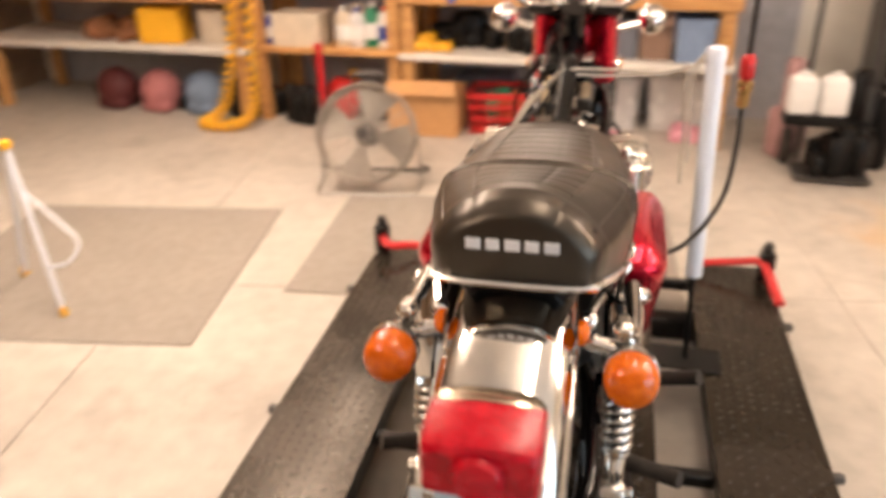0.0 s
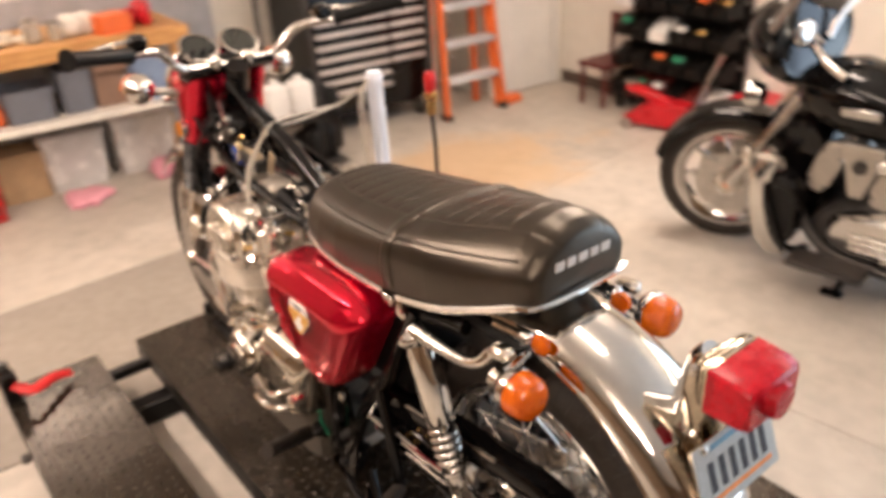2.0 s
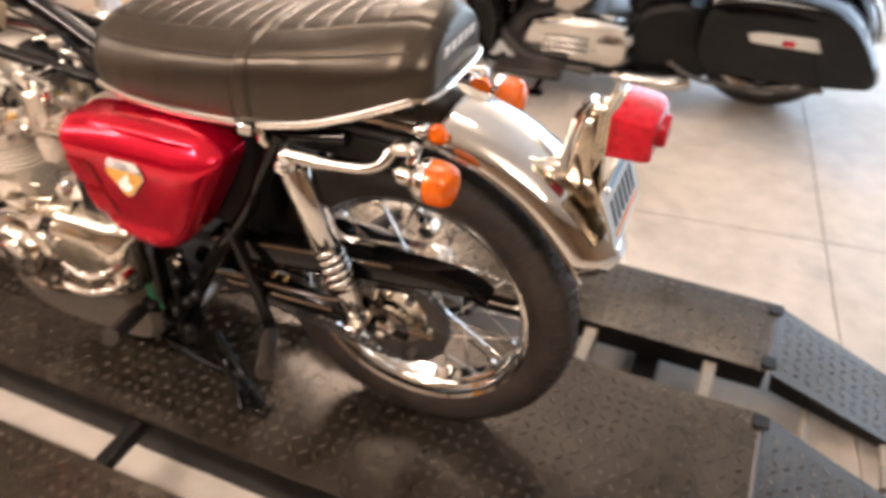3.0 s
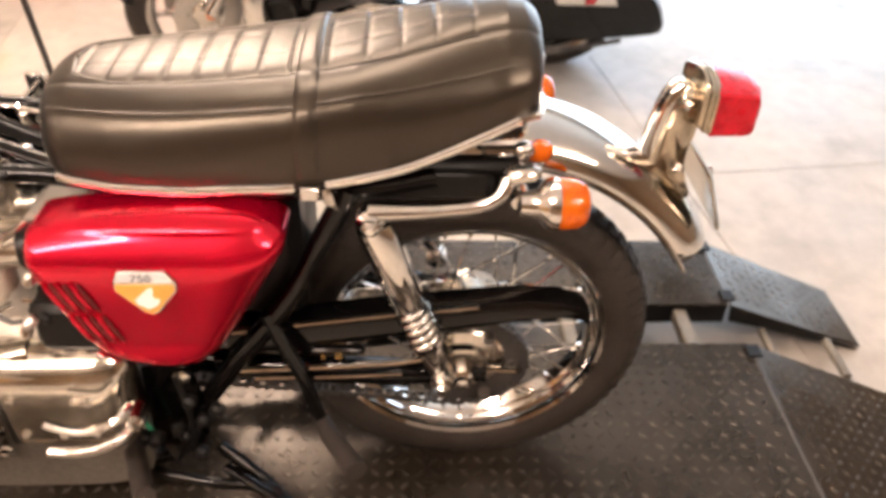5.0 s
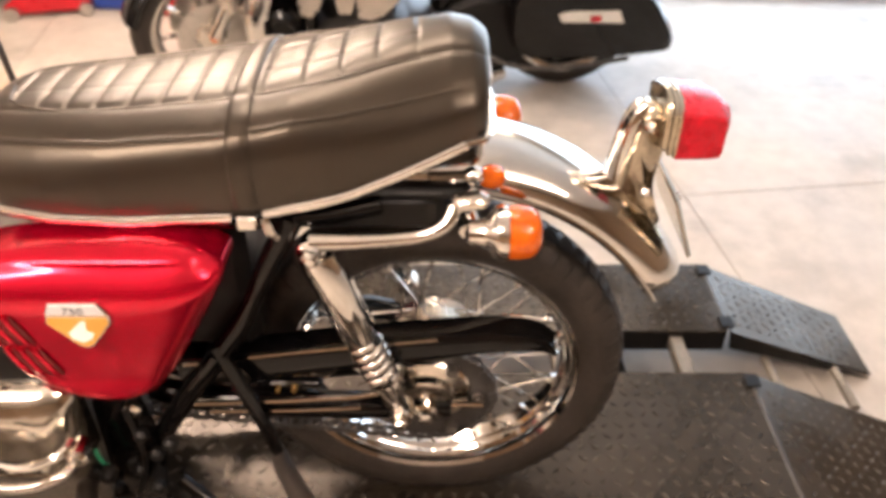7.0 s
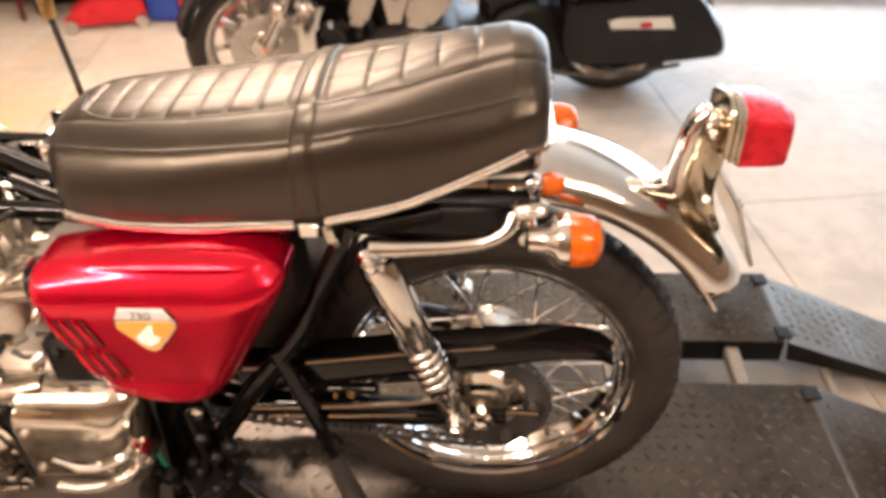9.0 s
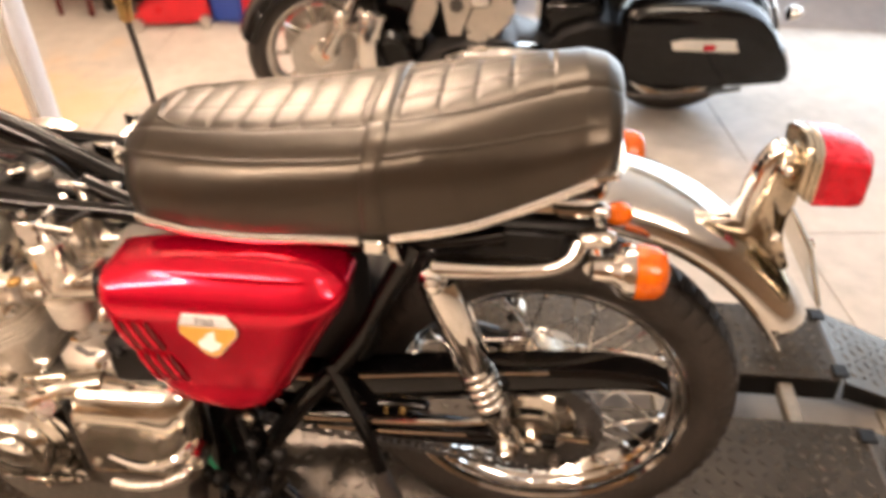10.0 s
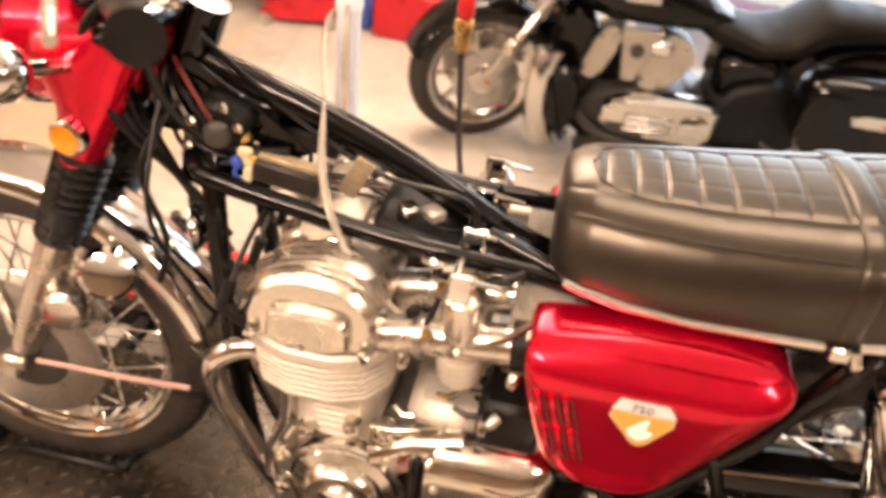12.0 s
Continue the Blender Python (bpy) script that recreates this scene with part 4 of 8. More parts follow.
def cover_depth(y, z):
    """The pressed cover: a tall face, an upper facet leaning in, a rear facet turned to the wheel, and a stepped lip on top."""
    x = 0.240 - 0.10 * ease(0.664 - z) - 0.80 * ease(z - 0.664, 0.0055) - 0.48 * ease(0.308 + 0.42 * (0.664 - z) - y, 0.012)
    x += 0.004 / (1 + math.exp((0.699 - z) / 0.0012))
    k = min(1.0, edge_distance(y, z) / 0.024)
    return x - 0.024 * (1 - math.sqrt(max(0.0, 1 - (1 - k) ** 2)))


def row_span(z):
    cuts = []
    for (y0, z0), (y1, z1) in zip(EDGE, np.roll(EDGE, -1, axis=0)):
        if (z0 > z) != (z1 > z):
            cuts.append(y0 + (y1 - y0) * (z - z0) / (z1 - z0))
    return min(cuts), max(cuts)


COVER = []
zlo, zhi = EDGE[:, 1].min() + 0.0006, EDGE[:, 1].max() - 0.0006
for z in list(np.linspace(zlo, 0.655, 30)) + list(np.linspace(0.658, 0.672, 6)) + list(np.linspace(0.676, zhi, 16)):
    y0, y1 = row_span(z)
    COVER.append([(0.13, y0, z)] + [(cover_depth(y, z), y, z) for y in y0 + (y1 - y0) * (1 - np.cos(np.linspace(0, math.pi, 44))) / 2] + [(0.13, y1, z)])
COVER = [[(0.13, y, z) for _, y, z in COVER[0]]] + COVER + [[(0.13, y, z) for _, y, z in COVER[-1]]]
for sx in (-1, 1):
    cover = bpart("side_cover", Shape().loft([[(sx * x, y, z) for x, y, z in ring] for ring in COVER], closed=False), RED, "candy red faceted side cover", sharp=60)

    def on_cover(y, z, up=0.0, sx=sx):
        """The cover's outer face at y, z."""
        return Vector((sx * (cover_depth(y, z) + up), y, z))
    for row, z0 in enumerate((0.634, 0.571)):
        for col in range(3):
            y0 = 0.578 - 0.019 * col - 0.0195 * row
            pts = [on_cover(y0, z0, 0.001), on_cover(y0 - 0.009, z0 - 0.028, 0.002), on_cover(y0 - 0.018, z0 - 0.056, 0.001)]
            bpart("louvre", Shape().tube(smooth(pts, 3), [0.0035, 0.005, 0.0055, 0.0055, 0.0055, 0.005, 0.0035], 8), RED, "", cover)
            # raised dark red rod stands in for the shade inside the slot
            bpart("louvre_slot_shade", Shape().tube([p + Vector((sx * 0.0012, -0.009, 0)) for p in smooth(pts, 3)], [0.001, 0.0022, 0.0026, 0.0026, 0.0026, 0.0022, 0.001], 6), DARKRED, "", cover)
    # shield badge
    if sx < 0:
        B0 = on_cover(0.437, 0.621, 0.0035)
        tilt = Matrix.Translation(B0) @ Matrix.Rotation(radians(0), 4, "Z") @ Matrix.Rotation(radians(5), 4, "Y")

        def bplace(u, v, d):
            return tilt @ Vector((-d, -u * 1.13, v * 1.08))
        shield = [(-0.030, 0.033), (0.026, 0.033), (0.035, 0.018), (0.036, 0.004), (0.012, -0.030), (0.004, -0.034), (-0.006, -0.030), (-0.038, 0.004), (-0.037, 0.018)]
        badge = bpart("badge", Shape().prism(shield, bplace, 0.004, 0.0012), CHROME, "chrome shield badge with a gold field", cover)
        bpart("badge_field", Shape().prism([(-0.035, 0.013), (0.033, 0.013), (0.0335, 0.004), (0.011, -0.0275), (0.004, -0.031), (-0.005, -0.0275), (-0.0355, 0.004)], lambda u, v, d: bplace(u, v, d + 0.004), 0.0008), GOLD, "gold enamel field", cover)
        bpart("badge_band", Shape().prism([(-0.029, 0.031), (0.025, 0.031), (0.032, 0.018), (-0.0345, 0.018)], lambda u, v, d: bplace(u, v, d + 0.004), 0.0007), SILVER, "", cover)
        wing = [(-0.014, -0.010), (0.004, 0.008), (0.009, 0.009), (0.008, -0.006), (0.016, -0.010), (0.012, -0.018), (0.002, -0.024), (-0.010, -0.018)]
        bpart("badge_shape", Shape().prism(wing, lambda u, v, d: bplace(u, v, d + 0.0048), 0.0008), WHITE, "plain white badge shape", cover)
        fd = bpy.data.curves.new("number", "FONT")
        fd.body, fd.size, fd.align_x, fd.extrude = "750", 0.0155, "CENTER", 0.0003
        tmp = new("number", fd)
        bpy.context.view_layer.update()
        nm = bpy.data.meshes.new_from_object(tmp.evaluated_get(bpy.context.evaluated_depsgraph_get()))
        bpy.data.objects.remove(tmp)
        nm.materials.append(INK)
        tx = tilt @ Matrix(((0, 0, -1, -0.0051), (-1.25, 0, 0, 0.002), (0, 1, 0, 0.0195), (0, 0, 0, 1)))
        share("number", nm, cover, Matrix.Translation((0, lerp(LENGTH, B0.y) - B0.y, 0)) @ tx)

# fenders


def fender(axle, a0, a1, r_edge, r_crown, half, name, label, grow=0.0):
    rings = []
    n = 40
    prof = [(-1.0, 0.0), (-1.03, 0.12), (-1.0, 0.35), (-0.9, 0.62), (-0.72, 0.82), (-0.45, 0.95), (0, 1.0), (0.45, 0.95), (0.72, 0.82), (0.9, 0.62), (1.0, 0.35), (1.03, 0.12), (1.0, 0.0),
            (0.97, 0.04), (0.96, 0.33), (0.86, 0.57), (0.69, 0.76), (0.43, 0.89), (0, 0.94), (-0.43, 0.89), (-0.69, 0.76), (-0.86, 0.57), (-0.96, 0.33), (-0.97, 0.04)]
    for i in range(n + 1):
        t = i / n
        a = radians(a0 + (a1 - a0) * t)
        end = max(0.0, (t - 0.94) / 0.06)
        pinch = 1 - 0.28 * end * end
        dr = grow * t * t
        rings.append([axle + Vector((u * half * pinch, -(r_edge + (r_crown - r_edge) * v + dr) * math.sin(a), (r_edge + (r_crown - r_edge) * v + dr) * math.cos(a))) for u, v in prof])
    return bpart(name, Shape().loft(rings), CHROME, label)


rf = fender(RA, -28, 58.5, 0.408, 0.468, 0.090, "rear_fender", "mirror-bright chrome rear fender", -0.028)
ff = fender(FA, -52, 84, 0.318, 0.360, 0.060, "front_fender", "mirror-bright chrome front fender")
for sx in (-1, 1):
    bpart("fender_stay", Shape().tube([FA + Vector((sx * 0.062, 0.06, 0.32)), FA + Vector((sx * 0.075, 0.03, 0.2)), FA + Vector((sx * 0.09, 0, 0.05))], 0.006, 8), CHROME, "", ff)
    e = [RA + Vector((sx * 0.091, -(0.415 - 0.028 * ((a + 0.489) / 1.5) ** 2) * math.sin(a), (0.415 - 0.028 * ((a + 0.489) / 1.5) ** 2) * math.cos(a))) for a in np.linspace(-0.3, 1.01, 30)]
    bpart("fender_bead", Shape().tube(e, 0.004, 6), CHROME, "", rf)
    bpart("side_reflector", Shape().lathe([(0.017, 0), (0.017, 0.008), (0.012, 0.013), (0.002, 0.015)], (sx * 0.092, -0.085, 0.762), (sx, 0, 0), 20), AMBER, "small amber side reflector", rf)
    bpart("reflector_stem", Shape().tube([(sx * 0.12, -0.01, 0.775), (sx * 0.105, -0.06, 0.768)], 0.008, 8).ball((sx * 0.105, -0.063, 0.768), 0.014, 12), CHROME, "", rf)

# turn signals at the rear
for sx in (-1, 1):
    stem = bpart("turn_signal", Shape().tube([(sx * 0.085, -0.045, 0.728), (sx * 0.13, -0.055, 0.722), (sx * 0.165, -0.058, 0.719)], 0.013, 12).lathe([(0.010, -0.052), (0.017, -0.056), (0.019, -0.07), (0.022, -0.078), (0.034, -0.086), (0.038, -0.094), (0.038, -0.102), (0.033, -0.104)][::-1], (sx * 0.165, 0, 0.718), (0, 1, 0), 28), CHROME, "chrome rear turn signal with an amber lens")
    bpart("lens", Shape().lathe([(0.036, 0.103), (0.037, 0.112), (0.035, 0.128), (0.029, 0.137), (0.016, 0.142), (0.002, 0.143)], (sx * 0.165, 0, 0.718), (0, -1, 0), 28), AMBER, "amber plastic lens", stem)

# tail light, bracket, number plate
TX = 0.011


def ring_box(y, w, z0, z1, e, bow=0.010):
    """One ring of a lamp whose top is arched and whose rear is bowed."""
    top = [(u * (w - e), z1 - bow * u * u) for u in np.linspace(-1, 1, 9)]
    ring = [(-w + e, z0), (-w, z0 + e), (-w, z1 - bow - e)] + top + [(w, z1 - bow - e), (w, z0 + e), (w - e, z0)]
    return [(TX + 0.93 * x, y - 0.009 + 0.006 * (x / w) ** 2, 0.760 + 0.89 * (z - 0.770)) for x, z in ring]


tl = bpart("tail_light", Shape().loft([ring_box(-0.329 + 0.55 * (y + 0.329), w, z0, z1, 0.007) for y, w, z0, z1 in ((-0.292, 0.046, 0.790, 0.846), (-0.296, 0.058, 0.781, 0.862), (-0.305, 0.060, 0.780, 0.863), (-0.3055, 0.057, 0.783, 0.860), (-0.308, 0.057, 0.783, 0.860), (-0.3085, 0.0635, 0.774, 0.862), (-0.317, 0.0645, 0.774, 0.862), (-0.3175, 0.062, 0.778, 0.864), (-0.320, 0.062, 0.778, 0.864), (-0.3205, 0.0655, 0.771, 0.861), (-0.329, 0.0655, 0.771, 0.860))]), BROWNSHEEN, "chrome tail light with a large red lens", None, 25)
bpart("lens", Shape().loft([ring_box(y, w, z0, z1, e, 0.008) for y, w, z0, z1, e in ((-0.328, 0.066, 0.770, 0.858, 0.004), (-0.372, 0.0655, 0.771, 0.853, 0.004), (-0.383, 0.064, 0.772, 0.847, 0.005), (-0.387, 0.060, 0.775, 0.841, 0.006))]), REDLENS, "red plastic lens", tl, 24)
bpart("round_reflector", Shape().lathe([(0.027, 0.352), (0.027, 0.393), (0.024, 0.398), (0.015, 0.399), (0.002, 0.400)], (TX, -0.006, 0.793), (0, -1, 0), 28), REDLENS, "round red reflector", tl)
side = rounded([(-0.258, 0.668), (-0.274, 0.720), (-0.286, 0.795), (-0.298, 0.822), (-0.322, 0.818), (-0.328, 0.755), (-0.318, 0.700), (-0.330, 0.655), (-0.344, 0.625), (-0.318, 0.616), (-0.296, 0.645), (-0.280, 0.664)], 2)
bpart("tail_bracket", Shape().prism(side, lambda a, b, d: (TX - 0.030 + d, a, b), 0.060, 0.010), BROWNSHEEN, "chrome tail light bracket", tl, 60)
bpart("bracket_spine", Shape().tube(smooth([(TX, -0.262, 0.672), (TX, -0.274, 0.722), (TX, -0.288, 0.790), (TX, -0.305, 0.814)], 5), 0.020, 14), CHROME, "", tl)
for sx in (-1, 1):
    bpart("bolt", Shape().lathe([(0.008, 0), (0.008, 0.006), (0.004, 0.01)], (TX + sx * 0.029, -0.310, 0.690), (sx, 0, 0), 8), CHROME, "", tl)
    bpart("bolt", Shape().lathe([(0.009, 0), (0.009, 0.008), (0.004, 0.012)], (TX + sx * 0.029, -0.300, 0.798), (sx, 0, 0), 8), CHROME, "", tl)
    bpart("fender_bolt", Shape().lathe([(0.008, 0), (0.008, 0.008), (0.003, 0.012)], (TX + sx * 0.028, -0.262, 0.675), (0, -0.5, 0.85), 8), CHROME, "", tl)
pm = Matrix.Translation((0.016, -0.366, 0.664)) @ Matrix.Rotation(radians(-20), 4, "X")
plate = wpart("number_plate", Shape().box((0, 0.0, -0.004), (0.186, 0.003, 0.104), 0.0012), PLATEWHITE, "pale number plate with dark bars")
plate.matrix_basis = pm
wpart("plate_back", Shape().box((0, 0.0035, -0.004), (0.188, 0.004, 0.106), 0.001), BROWNSHEEN, "", plate)
for i, xx in enumerate((-0.062, -0.037, -0.012, 0.013, 0.038, 0.062)):
    wpart("plate_bar", Shape().box((xx, -0.0022, -0.004), (0.013, 0.0016, 0.046), 0.0005), INK, "", plate)
wpart("plate_stripe", Shape().box((0, -0.0022, -0.038), (0.15, 0.0014, 0.007), 0.0004), principled("plate_orange", (0.75, 0.28, 0.08), 0.5), "", plate)
wpart("plate_stripe", Shape().box((0, -0.0022, 0.038), (0.11, 0.0014, 0.008), 0.0004), principled("plate_blue", (0.15, 0.33, 0.50), 0.5), "", plate)
for sx in (-1, 1):
    wpart("plate_bolt", Shape().lathe([(0.007, 0.0), (0.007, 0.004), (0.003, 0.006)], (sx * 0.07, -0.0015, 0.042), (0, -1, 0), 10), CHROME, "", plate)

# engine
case = Shape()
prof = [(0.53, 0.20), (0.54, 0.13), (0.62, 0.10), (0.88, 0.10), (0.955, 0.16), (0.965, 0.27), (0.93, 0.37), (0.90, 0.40), (0.76, 0.43), (0.60, 0.46), (0.55, 0.43), (0.52, 0.34)]
case.prism(rounded(prof), lambda a, b, d: (-0.185 + d, a, b), 0.37, 0.015)
engine = bpart("engine", case, SHADEDALLOY, "silver four-cylinder engine with polished covers")


def slab_outline(y0, y1, x, r=0.03):
    o = []
    for cx, cy_, a0 in ((x - r, y1 - r, 0), (-x + r, y1 - r, 90), (-x + r, y0 + r, 180), (x - r, y0 + r, 270)):
        for k in range(5):
            a = radians(a0 + 22.5 * k)
            o.append((cx + r * math.cos(a), cy_ + r * math.sin(a)))
    return o


LEAN = 0.16


def fin_outline(x, y0, y1, cut):
    """A fin's plan: a block with its corners cut off."""
    return rounded([(x, y0 + cut), (x, y1 - cut), (x - cut * 1.3, y1), (-x + cut * 1.3, y1), (-x, y1 - cut), (-x, y0 + cut), (-x + cut * 1.3, y0), (x - cut * 1.3, y0)], 1)


for i in range(8):
    z = 0.412 + 0.0130 * i
    bpart("fin", Shape().prism(fin_outline(0.188, 0.785 + LEAN * (z - 0.4), 0.925 + LEAN * (z - 0.4), 0.03), lambda a, b, d: (a, b, z + d), 0.0092, 0.0014), FINS, "", engine)
for i in range(6):
    z = 0.513 + 0.0104 * i
    bpart("fin", Shape().prism(fin_outline(0.220, 0.752 + LEAN * (z - 0.4), 0.985 + LEAN * (z - 0.4), 0.055), lambda a, b, d: (a, b, z + d), 0.0080, 0.0012), FINS, "", engine)
bpart("head_flange", Shape().prism(fin_outline(0.221, 0.770, 1.012, 0.055), lambda a, b, d: (a, b, 0.575 + d), 0.024, 0.004), FINS, "", engine)
bpart("cylinder_block", Shape().box((0, 0.868, 0.50), (0.37, 0.135, 0.19), 0.02), FINS, "", engine)
# head cover: an arched casting over a boxy base, with a raised panel on each end
ARCH = [(0.805, 0.597), (0.800, 0.640), (0.806, 0.668), (0.826, 0.694), (0.856, 0.710), (0.895, 0.716), (0.934, 0.708), (0.962, 0.692), (0.982, 0.664), (0.990, 0.636), (0.988, 0.597)]
bpart("head_cover", Shape().prism(ARCH, lambda a, b, d: (-0.205 + d, a, b), 0.410, 0.010), SATIN, "polished cylinder head cover", engine, 30)
for k in range(5):
    ring = [(0.895 + (a - 0.895) * 1.012, 0.640 + (b - 0.640) * 1.045) for a, b in ARCH[2:9]]
    bpart("cover_rib", Shape().tube([(-0.19 + 0.016 * k, a, b) for a, b in ring], 0.0045, 6), SATIN, "", engine)
for sx in (-1, 1):
    bpart("end_panel", Shape().prism(rounded([(0.835, 0.602), (0.835, 0.652), (0.850, 0.664), (0.938, 0.664), (0.952, 0.652), (0.952, 0.602)], 1), lambda a, b, d: (sx * (0.200 + d), a, b), 0.020, 0.005), SATIN, "", engine)
for x in (-0.155, -0.06, 0.06, 0.155):
    bpart("tappet_cap", Shape().lathe([(0.03, 0), (0.03, 0.01), (0.024, 0.016), (0.022, 0.024), (0.01, 0.028)], (x, 0.845, 0.69), (0, -0.35, 1), 16), SATIN, "", engine)
    bpart("tappet_cap", Shape().lathe([(0.03, 0), (0.03, 0.01), (0.024, 0.016), (0.022, 0.024), (0.01, 0.028)], (x, 0.955, 0.675), (0, 0.5, 1), 16), SATIN, "", engine)
bpart("breather_cover", Shape().loft([[(a, b, z) for a, b in slab_outline(0.86 + k, 0.95 - k, 0.10 - k, 0.02)] for z, k in ((0.70, 0), (0.724, 0.004), (0.730, 0.016))]), FINS, "cast breather cover on the head", engine)
for y in (0.815, 0.90, 0.975):
    bpart("head_bolt", Shape().lathe([(0.008, 0), (0.008, 0.012), (0.004, 0.015)], (-0.212, y, 0.603), (-0.4, 0, 1), 8), CHROME, "", engine)
# side covers of the crankcase
bpart("alternator_cover", Shape().lathe([(0.088, 0.185), (0.088, 0.205), (0.082, 0.216), (0.066, 0.222), (0.062, 0.236), (0.055, 0.243), (0.02, 0.246), (0.002, 0.246)], (0, 0.832, 0.328), (-1, 0, 0), 40), CASE, "polished round alternator cover", engine)
rolled = []
for i in range(10):
    q = radians(10 * i)
    zt, yr = 0.470 - 0.058 * (1 - math.cos(q)), 0.512 + 0.055 * (1 - math.cos(q))
    corner = [(yr + 0.042 * (1 - math.sin(g)), zt - 0.042 * (1 - math.cos(g))) for g in np.linspace(0, math.pi / 2, 7)]
    rolled.append([(-0.176 - 0.062 * math.sin(q), y, z) for y, z in [(0.705, 0.300), (0.708, zt - 0.012), (0.698, zt)] + corner + [(yr, 0.318), (yr + 0.012, 0.300)]])
bpart("sprocket_cover", Shape().loft(rolled), CASE, "polished sprocket cover", engine, 35)
bpart("cover_lip", Shape().box((-0.232, 0.628, 0.303), (0.014, 0.150, 0.010), 0.003), CASE, "", engine)
for a, b in ((0.575, 0.395), (0.692, 0.402), (0.578, 0.322), (0.690, 0.322), (0.632, 0.318)):
    bpart("cover_screw", Shape().lathe([(0.007, 0), (0.007, 0.006), (0.004, 0.008)], (-0.236, a, b), (-1, 0, 0), 8), CHROME, "", engine)
bpart("points_cover", Shape().lathe([(0.07, 0.185), (0.07, 0.21), (0.05, 0.22), (0.002, 0.222)], (0, 0.845, 0.295), (1, 0, 0), 32), POLISHED, "", engine)
bpart("clutch_cover", Shape().lathe([(0.10, 0.18), (0.10, 0.21), (0.08, 0.225), (0.002, 0.228)], (0, 0.64, 0.30), (1, 0, 0), 32), POLISHED, "", engine)
bpart("starter_cover", Shape().box((-0.02, 0.69, 0.465), (0.30, 0.13, 0.05), 0.02), FINS, "cast starter motor cover", engine)
bpart("case_boss", Shape().tube([(-0.19, 0.79, 0.40), (-0.19, 0.73, 0.435), (-0.185, 0.66, 0.45)], 0.028, 12), CASE, "", engine)
bpart("starter_tube", Shape().tube([(-0.14, 0.555, 0.42), (-0.148, 0.575, 0.53)], 0.040, 20), FINS, "", engine)
bpart("oil_pan", Shape().box((0, 0.70, 0.085), (0.28, 0.26, 0.05), 0.02), ALLOY, "", engine)
# carburettors, air box
for x in (-0.168, -0.058, 0.058, 0.168):
    cb = bpart("carburettor", Shape().tube([(x, 0.775, 0.625), (x, 0.60, 0.645)], [0.026, 0.030], 16).lathe([(0.028, -0.015), (0.030, 0.01), (0.030, 0.06), (0.024, 0.066), (0.018, 0.082), (0.004, 0.085)], (x, 0.69, 0.65), (0, 0.08, 1), 20), SATIN, "alloy carburettor")
    bpart("float_bowl", Shape().lathe([(0.033, -0.03), (0.034, -0.04), (0.030, -0.075), (0.016, -0.085), (0.008, -0.1)], (x, 0.69, 0.645), (0, 0.05, 1), 18), FINS, "", cb)
    bpart("clamp_band", Shape().lathe([(0.032, -0.006), (0.033, 0), (0.032, 0.006)], (x, 0.745, 0.628), (0, 1, -0.1), 20, False), STEEL, "", cb)
    bpart("linkage", Shape().box((x - 0.02, 0.70, 0.735), (0.008, 0.03, 0.04), 0.002).tube([(x - 0.02, 0.70, 0.75), (x - 0.01, 0.64, 0.735)], 0.004, 6), CHROME, "", cb)
    bpart("vacuum_nut", Shape().lathe([(0.007, 0), (0.007, 0.014), (0.004, 0.02)], (x - 0.03, 0.735, 0.66), (-1, 0, 0.3), 6), BRASS, "", cb)
    bpart("intake_bell", Shape().tube([(x, 0.62, 0.645), (x, 0.575, 0.65)], [0.036, 0.032], 16), MATTBLACK, "", cb)
rnd = random.Random(9)
for i in range(26):
    c = Vector((rnd.uniform(-0.215, -0.09), rnd.uniform(0.60, 0.775), rnd.uniform(0.50, 0.735)))
    if i % 2:
        bpart("fitting", Shape().lathe([(0.006, 0), (0.009, 0.003), (0.009, 0.014), (0.005, 0.022)], c, (rnd.uniform(-1, 0), rnd.uniform(-1, 1), rnd.uniform(-1, 1)), 10), rnd.choice([CHROME, POLISHED, STEEL, MATTBLACK]))
    else:
        e = c + Vector((rnd.uniform(-0.02, 0.02), rnd.uniform(-0.05, 0.05), rnd.uniform(-0.04, 0.04)))
        bpart("small_rod", Shape().tube([c, c.lerp(e, 0.5) + Vector((-0.008, 0, 0)), e], 0.0045, 7), rnd.choice([CHROME, POLISHED, MATTBLACK, GRAPHITE]))
for i in range(16):
    c = Vector((rnd.uniform(-0.20, -0.10), rnd.uniform(0.47, 0.60), rnd.uniform(0.16, 0.40)))
    bpart("fitting", Shape().box(c, (0.02, rnd.uniform(0.015, 0.045), rnd.uniform(0.012, 0.035)), 0.005, Matrix.Rotation(rnd.uniform(-0.8, 0.8), 4, "X")), rnd.choice([MATTBLACK, BLACK, BLACK, MATTBLACK, GRAPHITE]))
bpart("linkage_bar", Shape().tube([(-0.19, 0.71, 0.725), (0.19, 0.71, 0.725)], 0.006, 8), CHROME)
bpart("cable", Shape().tube(smooth([(-0.05, 0.70, 0.74), (-0.08, 0.72, 0.80), (-0.05, 0.85, 0.80), (-0.02, 1.0, 0.86), (-0.04, 1.1, 0.95)], 6), 0.004, 6), MATTBLACK, "black control cable")
airbox = bpart("air_box", Shape().box((0, 0.575, 0.628), (0.30, 0.10, 0.130), 0.02), AIRBOX, "grey plastic air box with moulded ribs")
for i in range(7):
    bpart("rib", Shape().box((0, 0.575, 0.580 + 0.0155 * i), (0.308, 0.108, 0.006), 0.003), AIRBOX, "", airbox)
